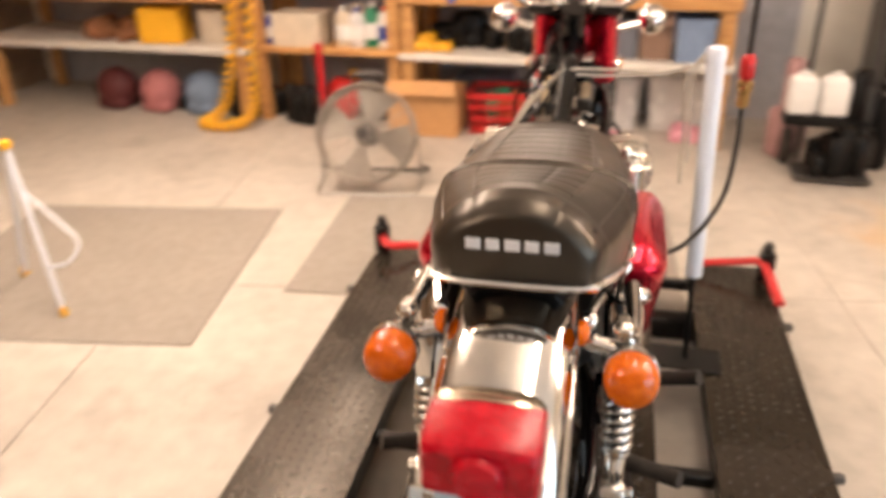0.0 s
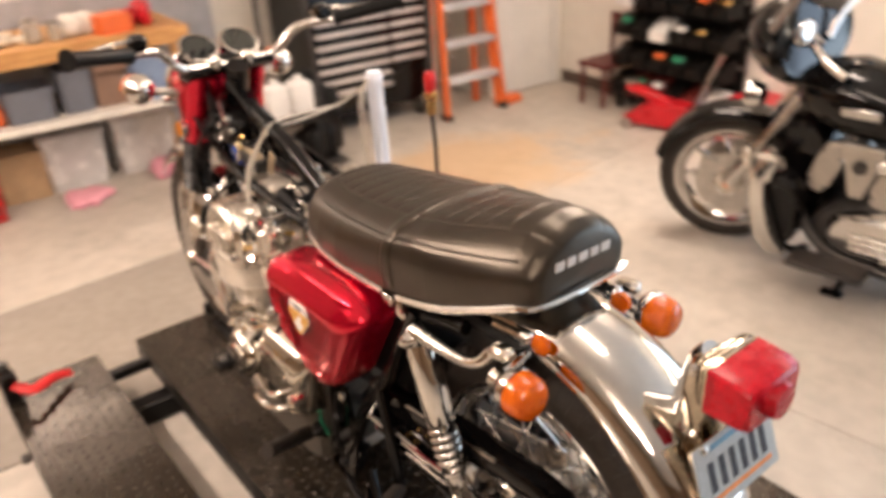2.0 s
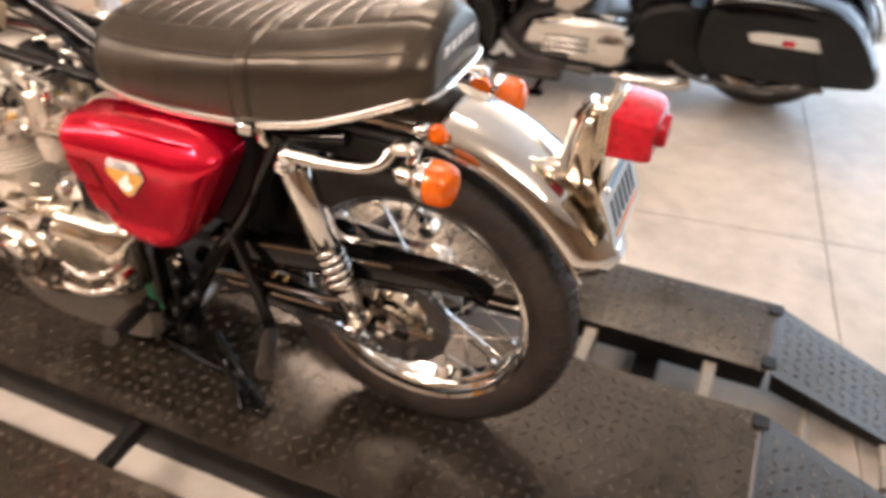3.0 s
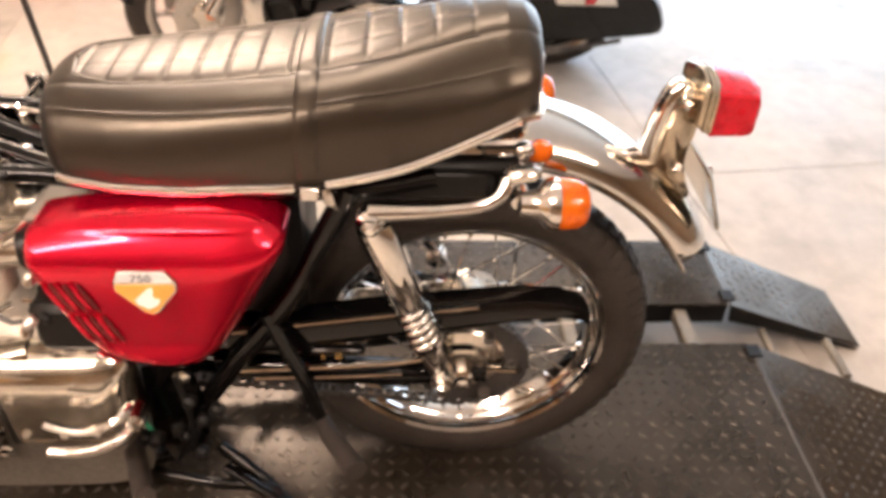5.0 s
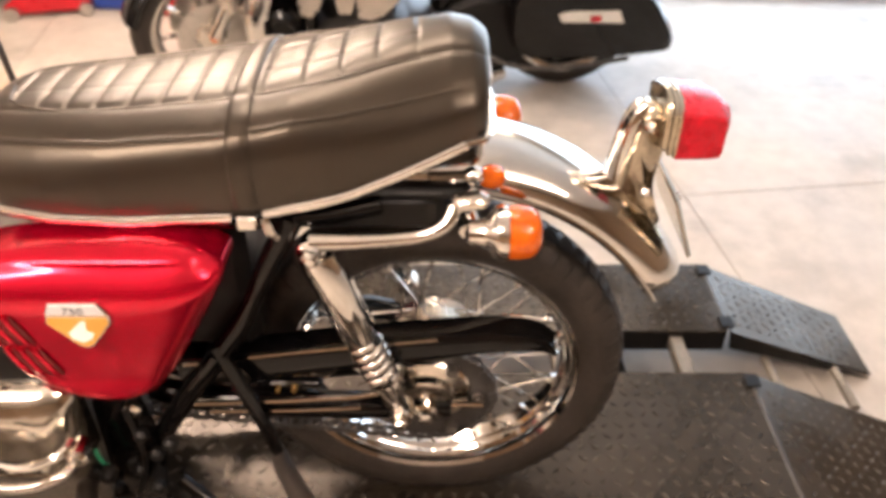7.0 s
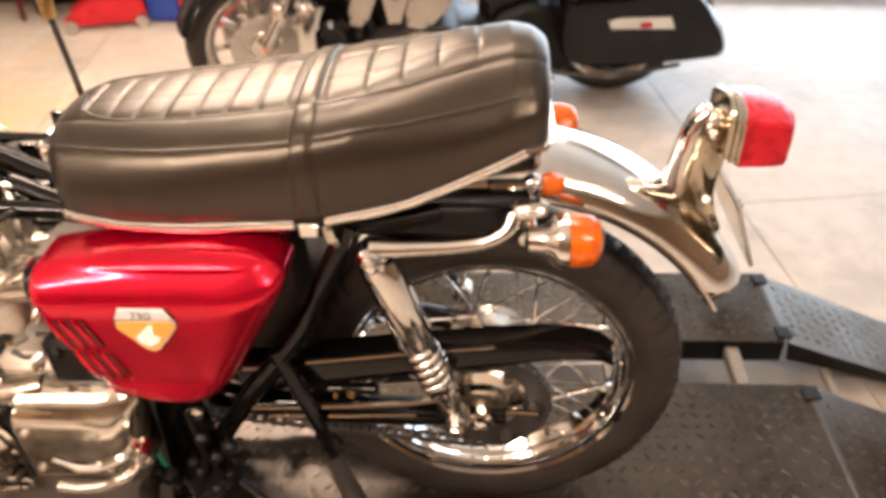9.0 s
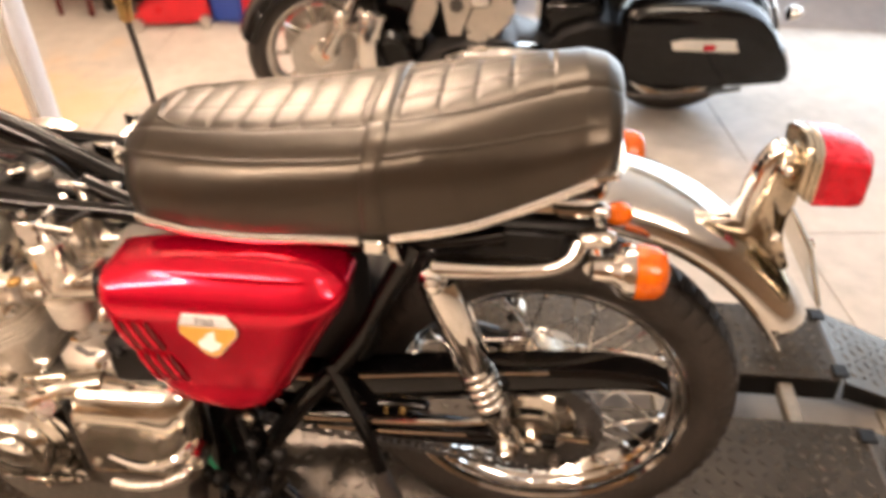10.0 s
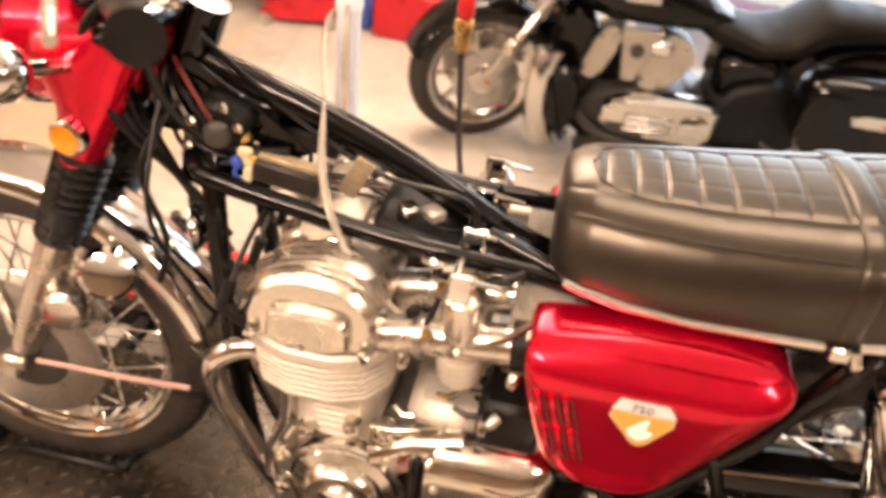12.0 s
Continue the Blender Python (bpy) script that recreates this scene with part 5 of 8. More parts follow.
# coils, horn and wiring below the backbone
for cx, cz in ((-0.052, 0.772), (0.045, 0.785)):
    coil_ = bpart("ignition_coil", Shape().box((cx, 0.975, cz), (0.040, 0.098, 0.034), 0.004, Matrix.Rotation(radians(8), 4, "X")), COIL, "dark brown ignition coil")
    bpart("coil_core", Shape().box((cx, 0.975, cz + 0.019), (0.022, 0.085, 0.010), 0.002, Matrix.Rotation(radians(8), 4, "X")), ZINC, "", coil_)
    bpart("coil_terminal", Shape().lathe([(0.012, 0), (0.014, 0.012), (0.01, 0.025)], (cx, 1.022, cz + 0.012), (-0.2, 1, 0.1), 10), IVORY, "", coil_)
for i, (x, y, z, m) in enumerate(((-0.062, 1.036, 0.800, IVORY), (-0.058, 1.022, 0.786, YELLOW), (-0.070, 1.045, 0.786, BLUE), (-0.066, 1.030, 0.770, IVORY), (-0.060, 1.012, 0.768, CHROME), (-0.050, 1.040, 0.815, BRASS))):
    bpart("connector", Shape().box((x, y, z), (0.014, 0.020, 0.013), 0.003, Matrix.Rotation(0.5 * i, 4, "X")), m)
bpart("blue_wire", Shape().tube(smooth([(-0.055, 1.03, 0.79), (-0.07, 1.05, 0.77), (-0.06, 1.03, 0.745)], 4), 0.003, 6), BLUE)
bpart("coil_bracket", Shape().box((-0.052, 0.878, 0.786), (0.004, 0.028, 0.066), 0.0015, Matrix.Rotation(radians(26), 4, "X")), ZINC, "yellowed zinc bracket")
bpart("electrics_tray", Shape().box((0.0, 0.74, 0.70), (0.14, 0.22, 0.03), 0.01, Matrix.Rotation(radians(14), 4, "X")), MATTBLACK)
rnd = random.Random(4)
for i in range(7):
    y = 0.66 + 0.035 * i
    bpart("connector", Shape().box((rnd.uniform(-0.06, 0.05), y, 0.715 + 0.2 * (y - 0.66) + rnd.uniform(0, 0.012)), (0.03, 0.028, 0.018), 0.004, Matrix.Rotation(rnd.uniform(0, 3), 4, "Z")), (POLISHED, CHROME, GRAPHITE, ALLOY)[i % 4], "", None)
for i in range(5):
    a = rnd.uniform(-0.05, 0.05)
    bpart("wire", Shape().tube(smooth([(a, 0.66, 0.715), (a + rnd.uniform(-0.04, 0.04), 0.76, 0.72), (a + rnd.uniform(-0.03, 0.03), 0.88, 0.73), (-0.05, 1.03, 0.775), (-0.06, 1.12, 0.78 + 0.03 * i), (-0.05 + 0.02 * i, 1.17, 0.90)], 5), 0.0035, 6), (MATTBLACK, MATTBLACK, GRAPHITE, MATTBLACK, DARKRED)[i])
bpart("horn", Shape().lathe([(0.012, 0), (0.03, 0.01), (0.04, 0.02), (0.042, 0.03), (0.02, 0.034)], (-0.05, 1.10, 0.66), (-0.5, 0.9, 0), 24), CHROME, "chrome horn")
bpart("cable", Shape().tube(smooth([(-0.06, 1.13, 0.86), (-0.12, 1.16, 0.78), (-0.11, 1.14, 0.66), (-0.09, 1.17, 0.56)], 6), 0.005, 6), MATTBLACK, "black hose")
bpart("cable", Shape().tube(smooth([(-0.04, 1.15, 0.90), (-0.15, 1.14, 0.74), (-0.13, 1.10, 0.60), (-0.10, 1.07, 0.52)], 6), 0.004, 6), MATTBLACK, "black hose")
bpart("regulator", Shape().box((-0.05, 0.975, 0.735), (0.05, 0.05, 0.04), 0.01), ALLOY)
# small castings, hose clamps and bolts round the crankcase
for y, z, r in ((0.765, 0.395, 0.010), (0.888, 0.395, 0.010), (0.918, 0.325, 0.010), (0.888, 0.258, 0.010), (0.778, 0.255, 0.010), (0.750, 0.325, 0.009)):
    bpart("cover_screw", Shape().lathe([(r, 0), (r, 0.007), (r * 0.5, 0.010)], (-0.205, y, z), (-1, 0, 0), 8), CHROME, "", engine)
bpart("cover_rim", Shape().lathe([(0.088, 0.200), (0.096, 0.202), (0.096, 0.210), (0.088, 0.212)], (0, 0.832, 0.328), (-1, 0, 0), 40, True), CHROME, "", engine)
bpart("tacho_drive", Shape().tube([(-0.19, 0.77, 0.40), (-0.225, 0.76, 0.415), (-0.235, 0.74, 0.44)], [0.018, 0.014, 0.012], 12), POLISHED, "", engine)
bpart("oil_gallery", Shape().tube(smooth([(-0.19, 0.96, 0.30), (-0.20, 0.95, 0.38), (-0.20, 0.93, 0.45), (-0.205, 0.93, 0.56)], 5), 0.009, 10), CHROME, "chrome oil pipe", engine)
bpart("neutral_switch", Shape().lathe([(0.014, 0), (0.014, 0.01), (0.008, 0.022)], (-0.20, 0.50, 0.27), (-1, 0, 0), 12), MATTBLACK, "", engine)
for x in (-0.168, -0.058, 0.058, 0.168):
    bpart("intake_stub", Shape().tube([(x, 0.80, 0.618), (x, 0.755, 0.628)], 0.028, 16), SATIN, "", engine)
    bpart("plug_cap", Shape().tube([(x - 0.02, 0.985, 0.60), (x - 0.03, 1.02, 0.635), (x - 0.02, 1.01, 0.67)], 0.010, 10), MATTBLACK, "black spark plug cap", engine)
    bpart("plug_lead", Shape().tube(smooth([(x - 0.02, 1.01, 0.67), (x * 0.7, 1.0, 0.72), (x * 0.3, 0.98, 0.755)], 5), 0.0042, 7), MATTBLACK, "black ignition lead", engine)
for y, z in ((0.44, 0.33), (0.425, 0.285), (0.46, 0.245), (0.44, 0.20), (0.40, 0.31)):
    bpart("clutter_bolt", Shape().lathe([(0.012, 0), (0.012, 0.012), (0.006, 0.018)], (-0.175, y, z), (-1, 0, 0.2), 8), MATTBLACK)
bpart("cable", Shape().tube(smooth([(-0.17, 0.46, 0.38), (-0.19, 0.44, 0.30), (-0.17, 0.47, 0.2), (-0.15, 0.5, 0.14)], 5), 0.005, 7), MATTBLACK, "black cable")
bpart("neck_harness", Shape().tube(smooth([(-0.04, 0.98, 0.80), (-0.06, 1.06, 0.80), (-0.07, 1.13, 0.84), (-0.06, 1.18, 0.92), (-0.03, 1.25, 0.93)], 6), 0.007, 10), MATTBLACK, "thick black wiring loom")
for k in range(4):
    bpart("cable", Shape().tube(smooth([(-0.12 + 0.03 * k, 1.15, 1.03), (-0.11 + 0.02 * k, 1.22, 0.95), (-0.10 + 0.02 * k, 1.20, 0.84), (-0.075 + 0.01 * k, 1.12, 0.74 - 0.02 * k), (-0.07, 1.06, 0.66 - 0.03 * k)], 6), 0.0055, 7), MATTBLACK, "black control cable")
for y, z in ((1.03, 0.80), (1.085, 0.775), (1.06, 0.84), (1.11, 0.73)):
    bpart("gusset_bolt", Shape().lathe([(0.009, 0), (0.009, 0.007), (0.005, 0.010)], (-0.033, y, z), (-1, 0, 0), 8), CHROME)
bpart("neck_box", Shape().box((-0.040, 1.075, 0.825), (0.05, 0.075, 0.085), 0.012, Matrix.Rotation(radians(18), 4, "X")), MATTBLACK, "matt black electrics at the steering neck")
bpart("neck_horn", Shape().lathe([(0.008, 0.0), (0.017, 0.003), (0.020, 0.010), (0.017, 0.014), (0.004, 0.016)], (-0.066, 1.072, 0.822), (-1, -0.2, 0.4), 20), COIL, "dark round unit at the steering neck")
for y, z in ((1.108, 0.838), (1.060, 0.866), (1.040, 0.838), (1.115, 0.80)):
    bpart("neck_bolt", Shape().lathe([(0.008, 0), (0.008, 0.008), (0.004, 0.012)], (-0.068, y, z), (-1, 0, 0.3), 8), CHROME)
# bosses, screws, and black blocks for the shaded gaps between the crankcase covers
bpart("cover_gap_shade", Shape().box((-0.205, 0.722, 0.36), (0.04, 0.012, 0.16), 0.003), MATTBLACK, "", engine)
# added black block for the unlit gap behind the carburettors
bpart("gap_shade_block", Shape().box((-0.14, 0.60, 0.50), (0.10, 0.10, 0.09), 0.012), MATTBLACK, "", engine)
rnd = random.Random(21)
for y, z in ((0.745, 0.425), (0.775, 0.445), (0.83, 0.450), (0.90, 0.425), (0.935, 0.36), (0.938, 0.28), (0.89, 0.225), (0.82, 0.215), (0.76, 0.235), (0.725, 0.445)):
    r = rnd.uniform(0.010, 0.017)
    bpart("case_boss", Shape().lathe([(r * 1.25, 0), (r * 1.1, 0.014), (r, 0.026), (r * 0.6, 0.028), (r * 0.55, 0.036), (r * 0.3, 0.038)], (-0.178, y, z), (-1, rnd.uniform(-0.15, 0.15), rnd.uniform(-0.1, 0.25)), 12), rnd.choice([CASE, CHROME, CASE]), "", engine)
for y0, z0, y1, z1 in ((0.80, 0.448, 0.73, 0.460), (0.92, 0.42, 0.945, 0.35), (0.79, 0.205, 0.88, 0.195)):
    bpart("case_web", Shape().tube([(-0.186, y0, z0), (-0.196, (y0 + y1) / 2, (z0 + z1) / 2 + 0.006), (-0.186, y1, z1)], 0.010, 10), CASE, "", engine)
bpart("cap_ring", Shape().lathe([(0.030, 0.242), (0.036, 0.244), (0.036, 0.250), (0.028, 0.252), (0.012, 0.254), (0.002, 0.254)], (0, 0.832, 0.328), (-1, 0, 0), 28), CHROME, "", engine)
# header pipes
for x in (-0.165, -0.06, 0.06, 0.165):
    bpart("header_pipe", Shape().tube(smooth([(x, 0.95, 0.545), (x * 1.05, 1.005, 0.54), (x * 1.08, 1.045, 0.505), (x * 1.06, 1.045, 0.44), (x, 1.00, 0.32), (x * 0.9, 0.95, 0.20), (x * 0.7 + 0.03, 0.88, 0.075), (x * 0.3 + 0.09, 0.70, 0.055), (0.13, 0.52, 0.06)], 6), 0.0185, 14), CHROME, "chrome exhaust header pipe")
    bpart("exhaust_flange", Shape().lathe([(0.030, 0), (0.032, 0.006), (0.030, 0.016), (0.024, 0.02)], (x, 0.965, 0.545), (0, 1, 0), 20), POLISHED)
bpart("muffler", Shape().tube(smooth([(0.12, 0.54, 0.06), (0.16, 0.42, 0.10), (0.18, 0.30, 0.13), (0.185, 0.12, 0.155), (0.185, -0.06, 0.175)], 6), [0.022] * 6 + [0.03] * 4 + [0.042] * 14 + [0.03], 18), MATTBLACK, "black exhaust muffler")

# controls by the foot, stands, pegs
wpart("gear_lever", Shape().tube(smooth([(-0.262, 0.528, 0.366), (-0.285, 0.536, 0.368), (-0.292, 0.570, 0.354), (-0.293, 0.610, 0.346), (-0.290, 0.646, 0.345)], 5), 0.0085, 10), CHROME, "chrome gear lever")
wpart("gear_linkage", Shape().tube(smooth([(-0.258, 0.522, 0.412), (-0.282, 0.532, 0.409), (-0.290, 0.570, 0.394), (-0.290, 0.605, 0.394), (-0.286, 0.638, 0.404)], 5), 0.007, 8), CHROME, "chrome gear linkage")
wpart("lever_pivot", Shape().lathe([(0.018, 0), (0.018, 0.03), (0.012, 0.036)], (-0.235, 0.522, 0.378), (-1, 0, 0), 14), CASE)
for sx in (-1, 1):
    bpart("foot_peg", Shape().tube([(sx * 0.14, 0.54, 0.22), (sx * 0.22, 0.54, 0.245)], 0.012, 10).tube([(sx * 0.215, 0.541, 0.245), (sx * 0.347, 0.475, 0.308)], 0.0175, 12), RUBBER, "black rubber foot peg")
    bpart("passenger_peg", Shape().tube([(sx * 0.17, 0.235, 0.265), (sx * 0.20, 0.22, 0.27), (sx * 0.29, 0.17, 0.29)], 0.017, 12), RUBBER, "folded black passenger peg")
    bpart("centre_stand_leg", Shape().tube(smooth([(sx * 0.12, 0.43, 0.14), (sx * 0.15, 0.355, 0.075), (sx * 0.17, 0.305, 0.012)], 4), 0.012, 10).box((sx * 0.172, 0.305, 0.008), (0.04, 0.05, 0.012), 0.004), BLACK, "black centre stand leg")
bpart("stand_tang", Shape().tube(smooth([(-0.14, 0.42, 0.10), (-0.20, 0.33, 0.09), (-0.24, 0.29, 0.075)], 4), 0.010, 10), BLACK)
bpart("side_stand", Shape().tube(smooth([(-0.13, 0.60, 0.09), (-0.16, 0.45, 0.085), (-0.175, 0.34, 0.085), (-0.21, 0.31, 0.07)], 5), 0.011, 10), BLACK, "black side stand folded up")
bpart("frame_bracket", Shape().prism([(0.44, 0.40), (0.52, 0.38), (0.53, 0.22), (0.50, 0.12), (0.45, 0.12), (0.42, 0.27)], lambda a, b, d: (-0.155 + d, a, b), 0.008, 0.002), BLACK)
bpart("bracket_bolt", Shape().lathe([(0.016, 0), (0.016, 0.01), (0.008, 0.014)], (-0.156, 0.45, 0.37), (-1, 0, 0), 6), POLISHED)
bpart("green_wire", Shape().tube(smooth([(-0.17, 0.53, 0.34), (-0.19, 0.52, 0.29), (-0.18, 0.505, 0.24)], 4), 0.004, 6), GREEN)

# front end
FT = Vector((0, 1.178, 0.96))
FB = Vector((0, 1.452, 0.345))
fd_ = (FB - FT).normalized()
for sx in (-1, 1):
    o = Vector((sx * 0.084, -0.006, 0))
    leg = bpart("fork_leg", Shape().lathe([(0.012, 0.37), (0.029, 0.375), (0.0305, 0.385), (0.0305, 0.56), (0.027, 0.63), (0.025, 0.665), (0.012, 0.672)], FT + o, fd_, 24), SATIN, "polished alloy fork leg")
    bpart("fork_tube", Shape().tube([FT + o - fd_ * 0.02, FT + o + fd_ * 0.4], 0.0185, 16), CHROME, "", leg)
    ribs = []
    for i in range(21):
        ribs.append((0.040 if i % 2 else 0.025, 0.205 + 0.185 * i / 20))
    bpart("fork_boot", Shape().lathe([(0.02, 0.203)] + ribs + [(0.02, 0.392)], FT + o, fd_, 24), BOOT, "ribbed black rubber fork boot", leg, 80)
    ear = []
    for h, a, b, ahead in ((0.004, 0.030, 0.050, 0.026), (0.02, 0.034, 0.076, 0.046), (0.06, 0.034, 0.078, 0.048), (0.095, 0.034, 0.060, 0.031), (0.13, 0.034, 0.046, 0.014), (0.165, 0.033, 0.040, 0.007), (0.205, 0.032, 0.036, 0.003), (0.226, 0.032, 0.035, 0.002)):
        c = FT + o + fd_ * h + Vector((0, ahead, 0))
        ear.append([c + Vector((a * math.cos(g), b * math.sin(g), 0)) for g in np.linspace(0, 2 * math.pi, 20, endpoint=False)])
    bpart("headlight_ear", Shape().loft(ear), RED, "candy red headlight ear", None, 60)
    ri = FT + o + fd_ * 0.185 + Vector((sx * 0.030, 0.006, 0.014))
    ref = bpart("side_reflector", Shape().lathe([(0.026, 0), (0.026, 0.012), (0.022, 0.015)], ri, (sx, 0.1, 0), 24), CHROME, "round amber reflector in a chrome ring")
    bpart("lens", Shape().lathe([(0.021, 0.012), (0.020, 0.018), (0.012, 0.020), (0.002, 0.021)], ri, (sx, 0.1, 0), 24), REFLECTOR, "", ref)
    sg = Vector((sx * 0.205, 1.265, 0.928))
    ts = bpart("turn_signal", Shape().tube([Vector((sx * 0.10, 1.24, 0.905)), sg + Vector((0, 0.0, 0.0))], 0.011, 10).lathe([(0.004, -0.032), (0.02, -0.028), (0.033, -0.016), (0.040, 0.0), (0.041, 0.02), (0.036, 0.024)], sg, (0, 1, 0), 24), CHROME, "chrome front turn signal")
    bpart("lens", Shape().lathe([(0.039, 0.022), (0.038, 0.045), (0.028, 0.056), (0.002, 0.06)], sg, (0, 1, 0), 24), AMBER, "amber plastic lens", ts)
bpart("top_yoke", Shape().box((0, 1.165, 0.965), (0.25, 0.09, 0.03), 0.012, Matrix.Rotation(radians(-24), 4, "X")), BLACK, "black top yoke")
bpart("lower_yoke", Shape().box((0, 1.245, 0.79), (0.18, 0.08, 0.04), 0.012, Matrix.Rotation(radians(-24), 4, "X")), BLACK)
for sx in (-1, 1):
    bpart("yoke_bolt", Shape().lathe([(0.02, 0), (0.02, 0.016), (0.012, 0.024)], FT + Vector((sx * 0.084, -0.012, 0.015)), -fd_, 16), CHROME)
    bpart("bar_clamp", Shape().box((sx * 0.045, 1.14, 0.993), (0.03, 0.045, 0.04), 0.01), POLISHED)
hl = Vector((0, 1.325, 0.90))
shell = bpart("headlight", Shape().lathe([(0.003, -0.115), (0.04, -0.108), (0.07, -0.088), (0.088, -0.055), (0.095, -0.01), (0.095, 0.025)], hl, (0, 1, -0.06), 36), RED, "candy red headlight shell")
bpart("headlight_rim", Shape().lathe([(0.092, 0.02), (0.101, 0.024), (0.103, 0.045), (0.097, 0.058), (0.088, 0.06)], hl, (0, 1, -0.06), 36), CHROME, "chrome headlight rim", shell)
bpart("headlight_glass", Shape().lathe([(0.089, 0.056), (0.07, 0.068), (0.03, 0.076), (0.002, 0.077)], hl, (0, 1, -0.06), 36), CLEAR, "", shell)
bpart("rim_screw", Shape().tube([(-0.075, 1.385, 0.84), (-0.11, 1.36, 0.865)], 0.007, 8).ball((-0.112, 1.358, 0.866), 0.012, 10), CHROME, "", shell)
# handlebar, grips, gauges
bar = smooth([(-0.28, 1.06, 1.066), (-0.235, 1.09, 1.06), (-0.185, 1.12, 1.045), (-0.135, 1.14, 0.995), (-0.08, 1.142, 0.985), (0.08, 1.142, 0.985), (0.135, 1.14, 0.995), (0.185, 1.12, 1.045), (0.235, 1.09, 1.06), (0.28, 1.06, 1.066)], 5)
hb = bpart("handlebar", Shape().tube(bar, 0.0115, 12), CHROME, "chrome handlebar")
for sx in (-1, 1):
    bpart("grip", Shape().tube([(sx * 0.278, 1.062, 1.066), (sx * 0.295, 1.051, 1.070), (sx * 0.42, 0.969, 1.097), (sx * 0.434, 0.96, 1.10)], [0.022, 0.0175, 0.0185, 0.024], 14), MATTBLACK, "black rubber grip", hb)
    bpart("switch_pod", Shape().box((sx * 0.25, 1.072, 1.088), (0.045, 0.04, 0.04), 0.01), BLACK, "", hb)
    bpart("lever", Shape().tube(smooth([(sx * 0.25, 1.10, 1.088), (sx * 0.31, 1.11, 1.084), (sx * 0.42, 1.045, 1.078)], 5), 0.007, 8), POLISHED, "alloy lever", hb)
    g0 = Vector((sx * 0.058, 1.20, 1.02))
    gg = bpart("gauge", Shape().lathe([(0.03, -0.05), (0.046, -0.04), (0.05, -0.01), (0.05, 0.0), (0.044, 0.004)], g0, (0, -0.55, 0.83), 28), BLACK, "black round instrument with a dark dial")
    bpart("gauge_ring", Shape().lathe([(0.045, 0.0), (0.0515, -0.002), (0.0515, 0.006), (0.045, 0.008)], g0, (0, -0.55, 0.83), 28, True), CHROME, "", gg)
    bpart("dial", Shape().lathe([(0.044, 0.004), (0.002, 0.0045)], g0, (0, -0.55, 0.83), 28), principled("dial_face", (0.020, 0.024, 0.021), 0.3, coat=0.4), "", gg)
bpart("ignition_cluster", Shape().box((0, 1.18, 0.985), (0.07, 0.05, 0.03), 0.01), MATTBLACK)
# brake disc and caliper
wpart("brake_disc", Shape().lathe([(0.085, -0.003), (0.148, -0.003), (0.148, 0.003), (0.085, 0.003)], FW + Vector((-0.074, 0, 0)), (1, 0, 0), 48, True), STEEL, "steel brake disc", front)
wpart("disc_carrier", Shape().lathe([(0.03, -0.012), (0.06, -0.012), (0.088, -0.002), (0.088, 0.006), (0.03, 0.02)], FW + Vector((-0.074, 0, 0)), (1, 0, 0), 32), GRAPHITE, "", front)
bpart("caliper", Shape().lathe([(0.034, -0.03), (0.038, -0.02), (0.038, 0.03), (0.03, 0.04), (0.01, 0.042)], (-0.085, 1.335, 0.475), (-1, -0.25, 0), 24).box((-0.07, 1.345, 0.45), (0.05, 0.07, 0.08), 0.015), POLISHED, "polished brake caliper")
bpart("caliper_cover", Shape().lathe([(0.04, 0), (0.042, 0.01), (0.034, 0.022), (0.01, 0.028)], (-0.10, 1.245, 0.565), (-0.8, -0.5, 0.5), 24), CHROME, "chrome caliper cover")
for sx in (-1, 1):
    bpart("axle_holder", Shape().box((sx * 0.1, 1.46, 0.318), (0.045, 0.05, 0.05), 0.012), SATIN)
wpart("speedo_cable", Shape().tube([(-0.12, 1.415, 0.357), (-0.123, 1.28, 0.364), (-0.12, 1.140, 0.370)], 0.0048, 8), principled("faded_red", (0.50, 0.32, 0.28), 0.4), "faded red rod beside the front wheel")
# clear fuel hoses from the carburettors up to the pole
for k in (0, 1):
    bpart("fuel_hose", Shape().tube(smooth([(-0.172 + 0.02 * k, 0.765 - 0.03 * k, 0.612), (-0.158 + 0.012 * k, 0.812 - 0.02 * k, 0.648), (-0.138, 0.855 - 0.006 * k, 0.698), (-0.112 + 0.008 * k, 0.898, 0.760), (-0.070 + 0.012 * k, 0.925, 0.812 + 0.006 * k), (-0.010, 0.940, 0.850 + 0.012 * k), (0.10, 0.975, 0.845 + 0.015 * k), (0.24, 1.02, 0.845), (0.33, 1.04, 0.87), (0.362, 1.02, 0.89)], 6), 0.0042, 10), CLEAR, "clear plastic fuel hose")

# wheel chock under the front wheel
chock = thing("wheel_chock", STAND @ pose(0, 1.475, P + 0.0022), "black steel wheel chock holding the front wheel", "wheel chock")
for sx in (-1, 1):
    part("side_rail", Shape().box((sx * 0.050, -0.01, 0.012), (0.022, 0.22, 0.020), 0.008), MATTBLACK, chock)
    part("foot", Shape().box((sx * 0.12, -0.16, 0.008), (0.07, 0.05, 0.014), 0.003), MATTBLACK, chock)
    part("bolt", Shape().lathe([(0.012, 0), (0.012, 0.01), (0.006, 0.016)], (sx * 0.13, -0.16, 0.015), (0, 0, 1), 6), STEEL, chock)
part("cross_bar", Shape().box((0, -0.125, 0.016), (0.11, 0.03, 0.028), 0.010), MATTBLACK, chock)
part("front_stop", Shape().box((0, 0.16, 0.03), (0.11, 0.03, 0.05), 0.010), MATTBLACK, chock)

# white pole that carries the fuel hoses, and the hanging air hose
pole = thing("hose_pole", (0.330, 1.050, P), "white plastic pole with fuel hoses tied to its top", "pole")
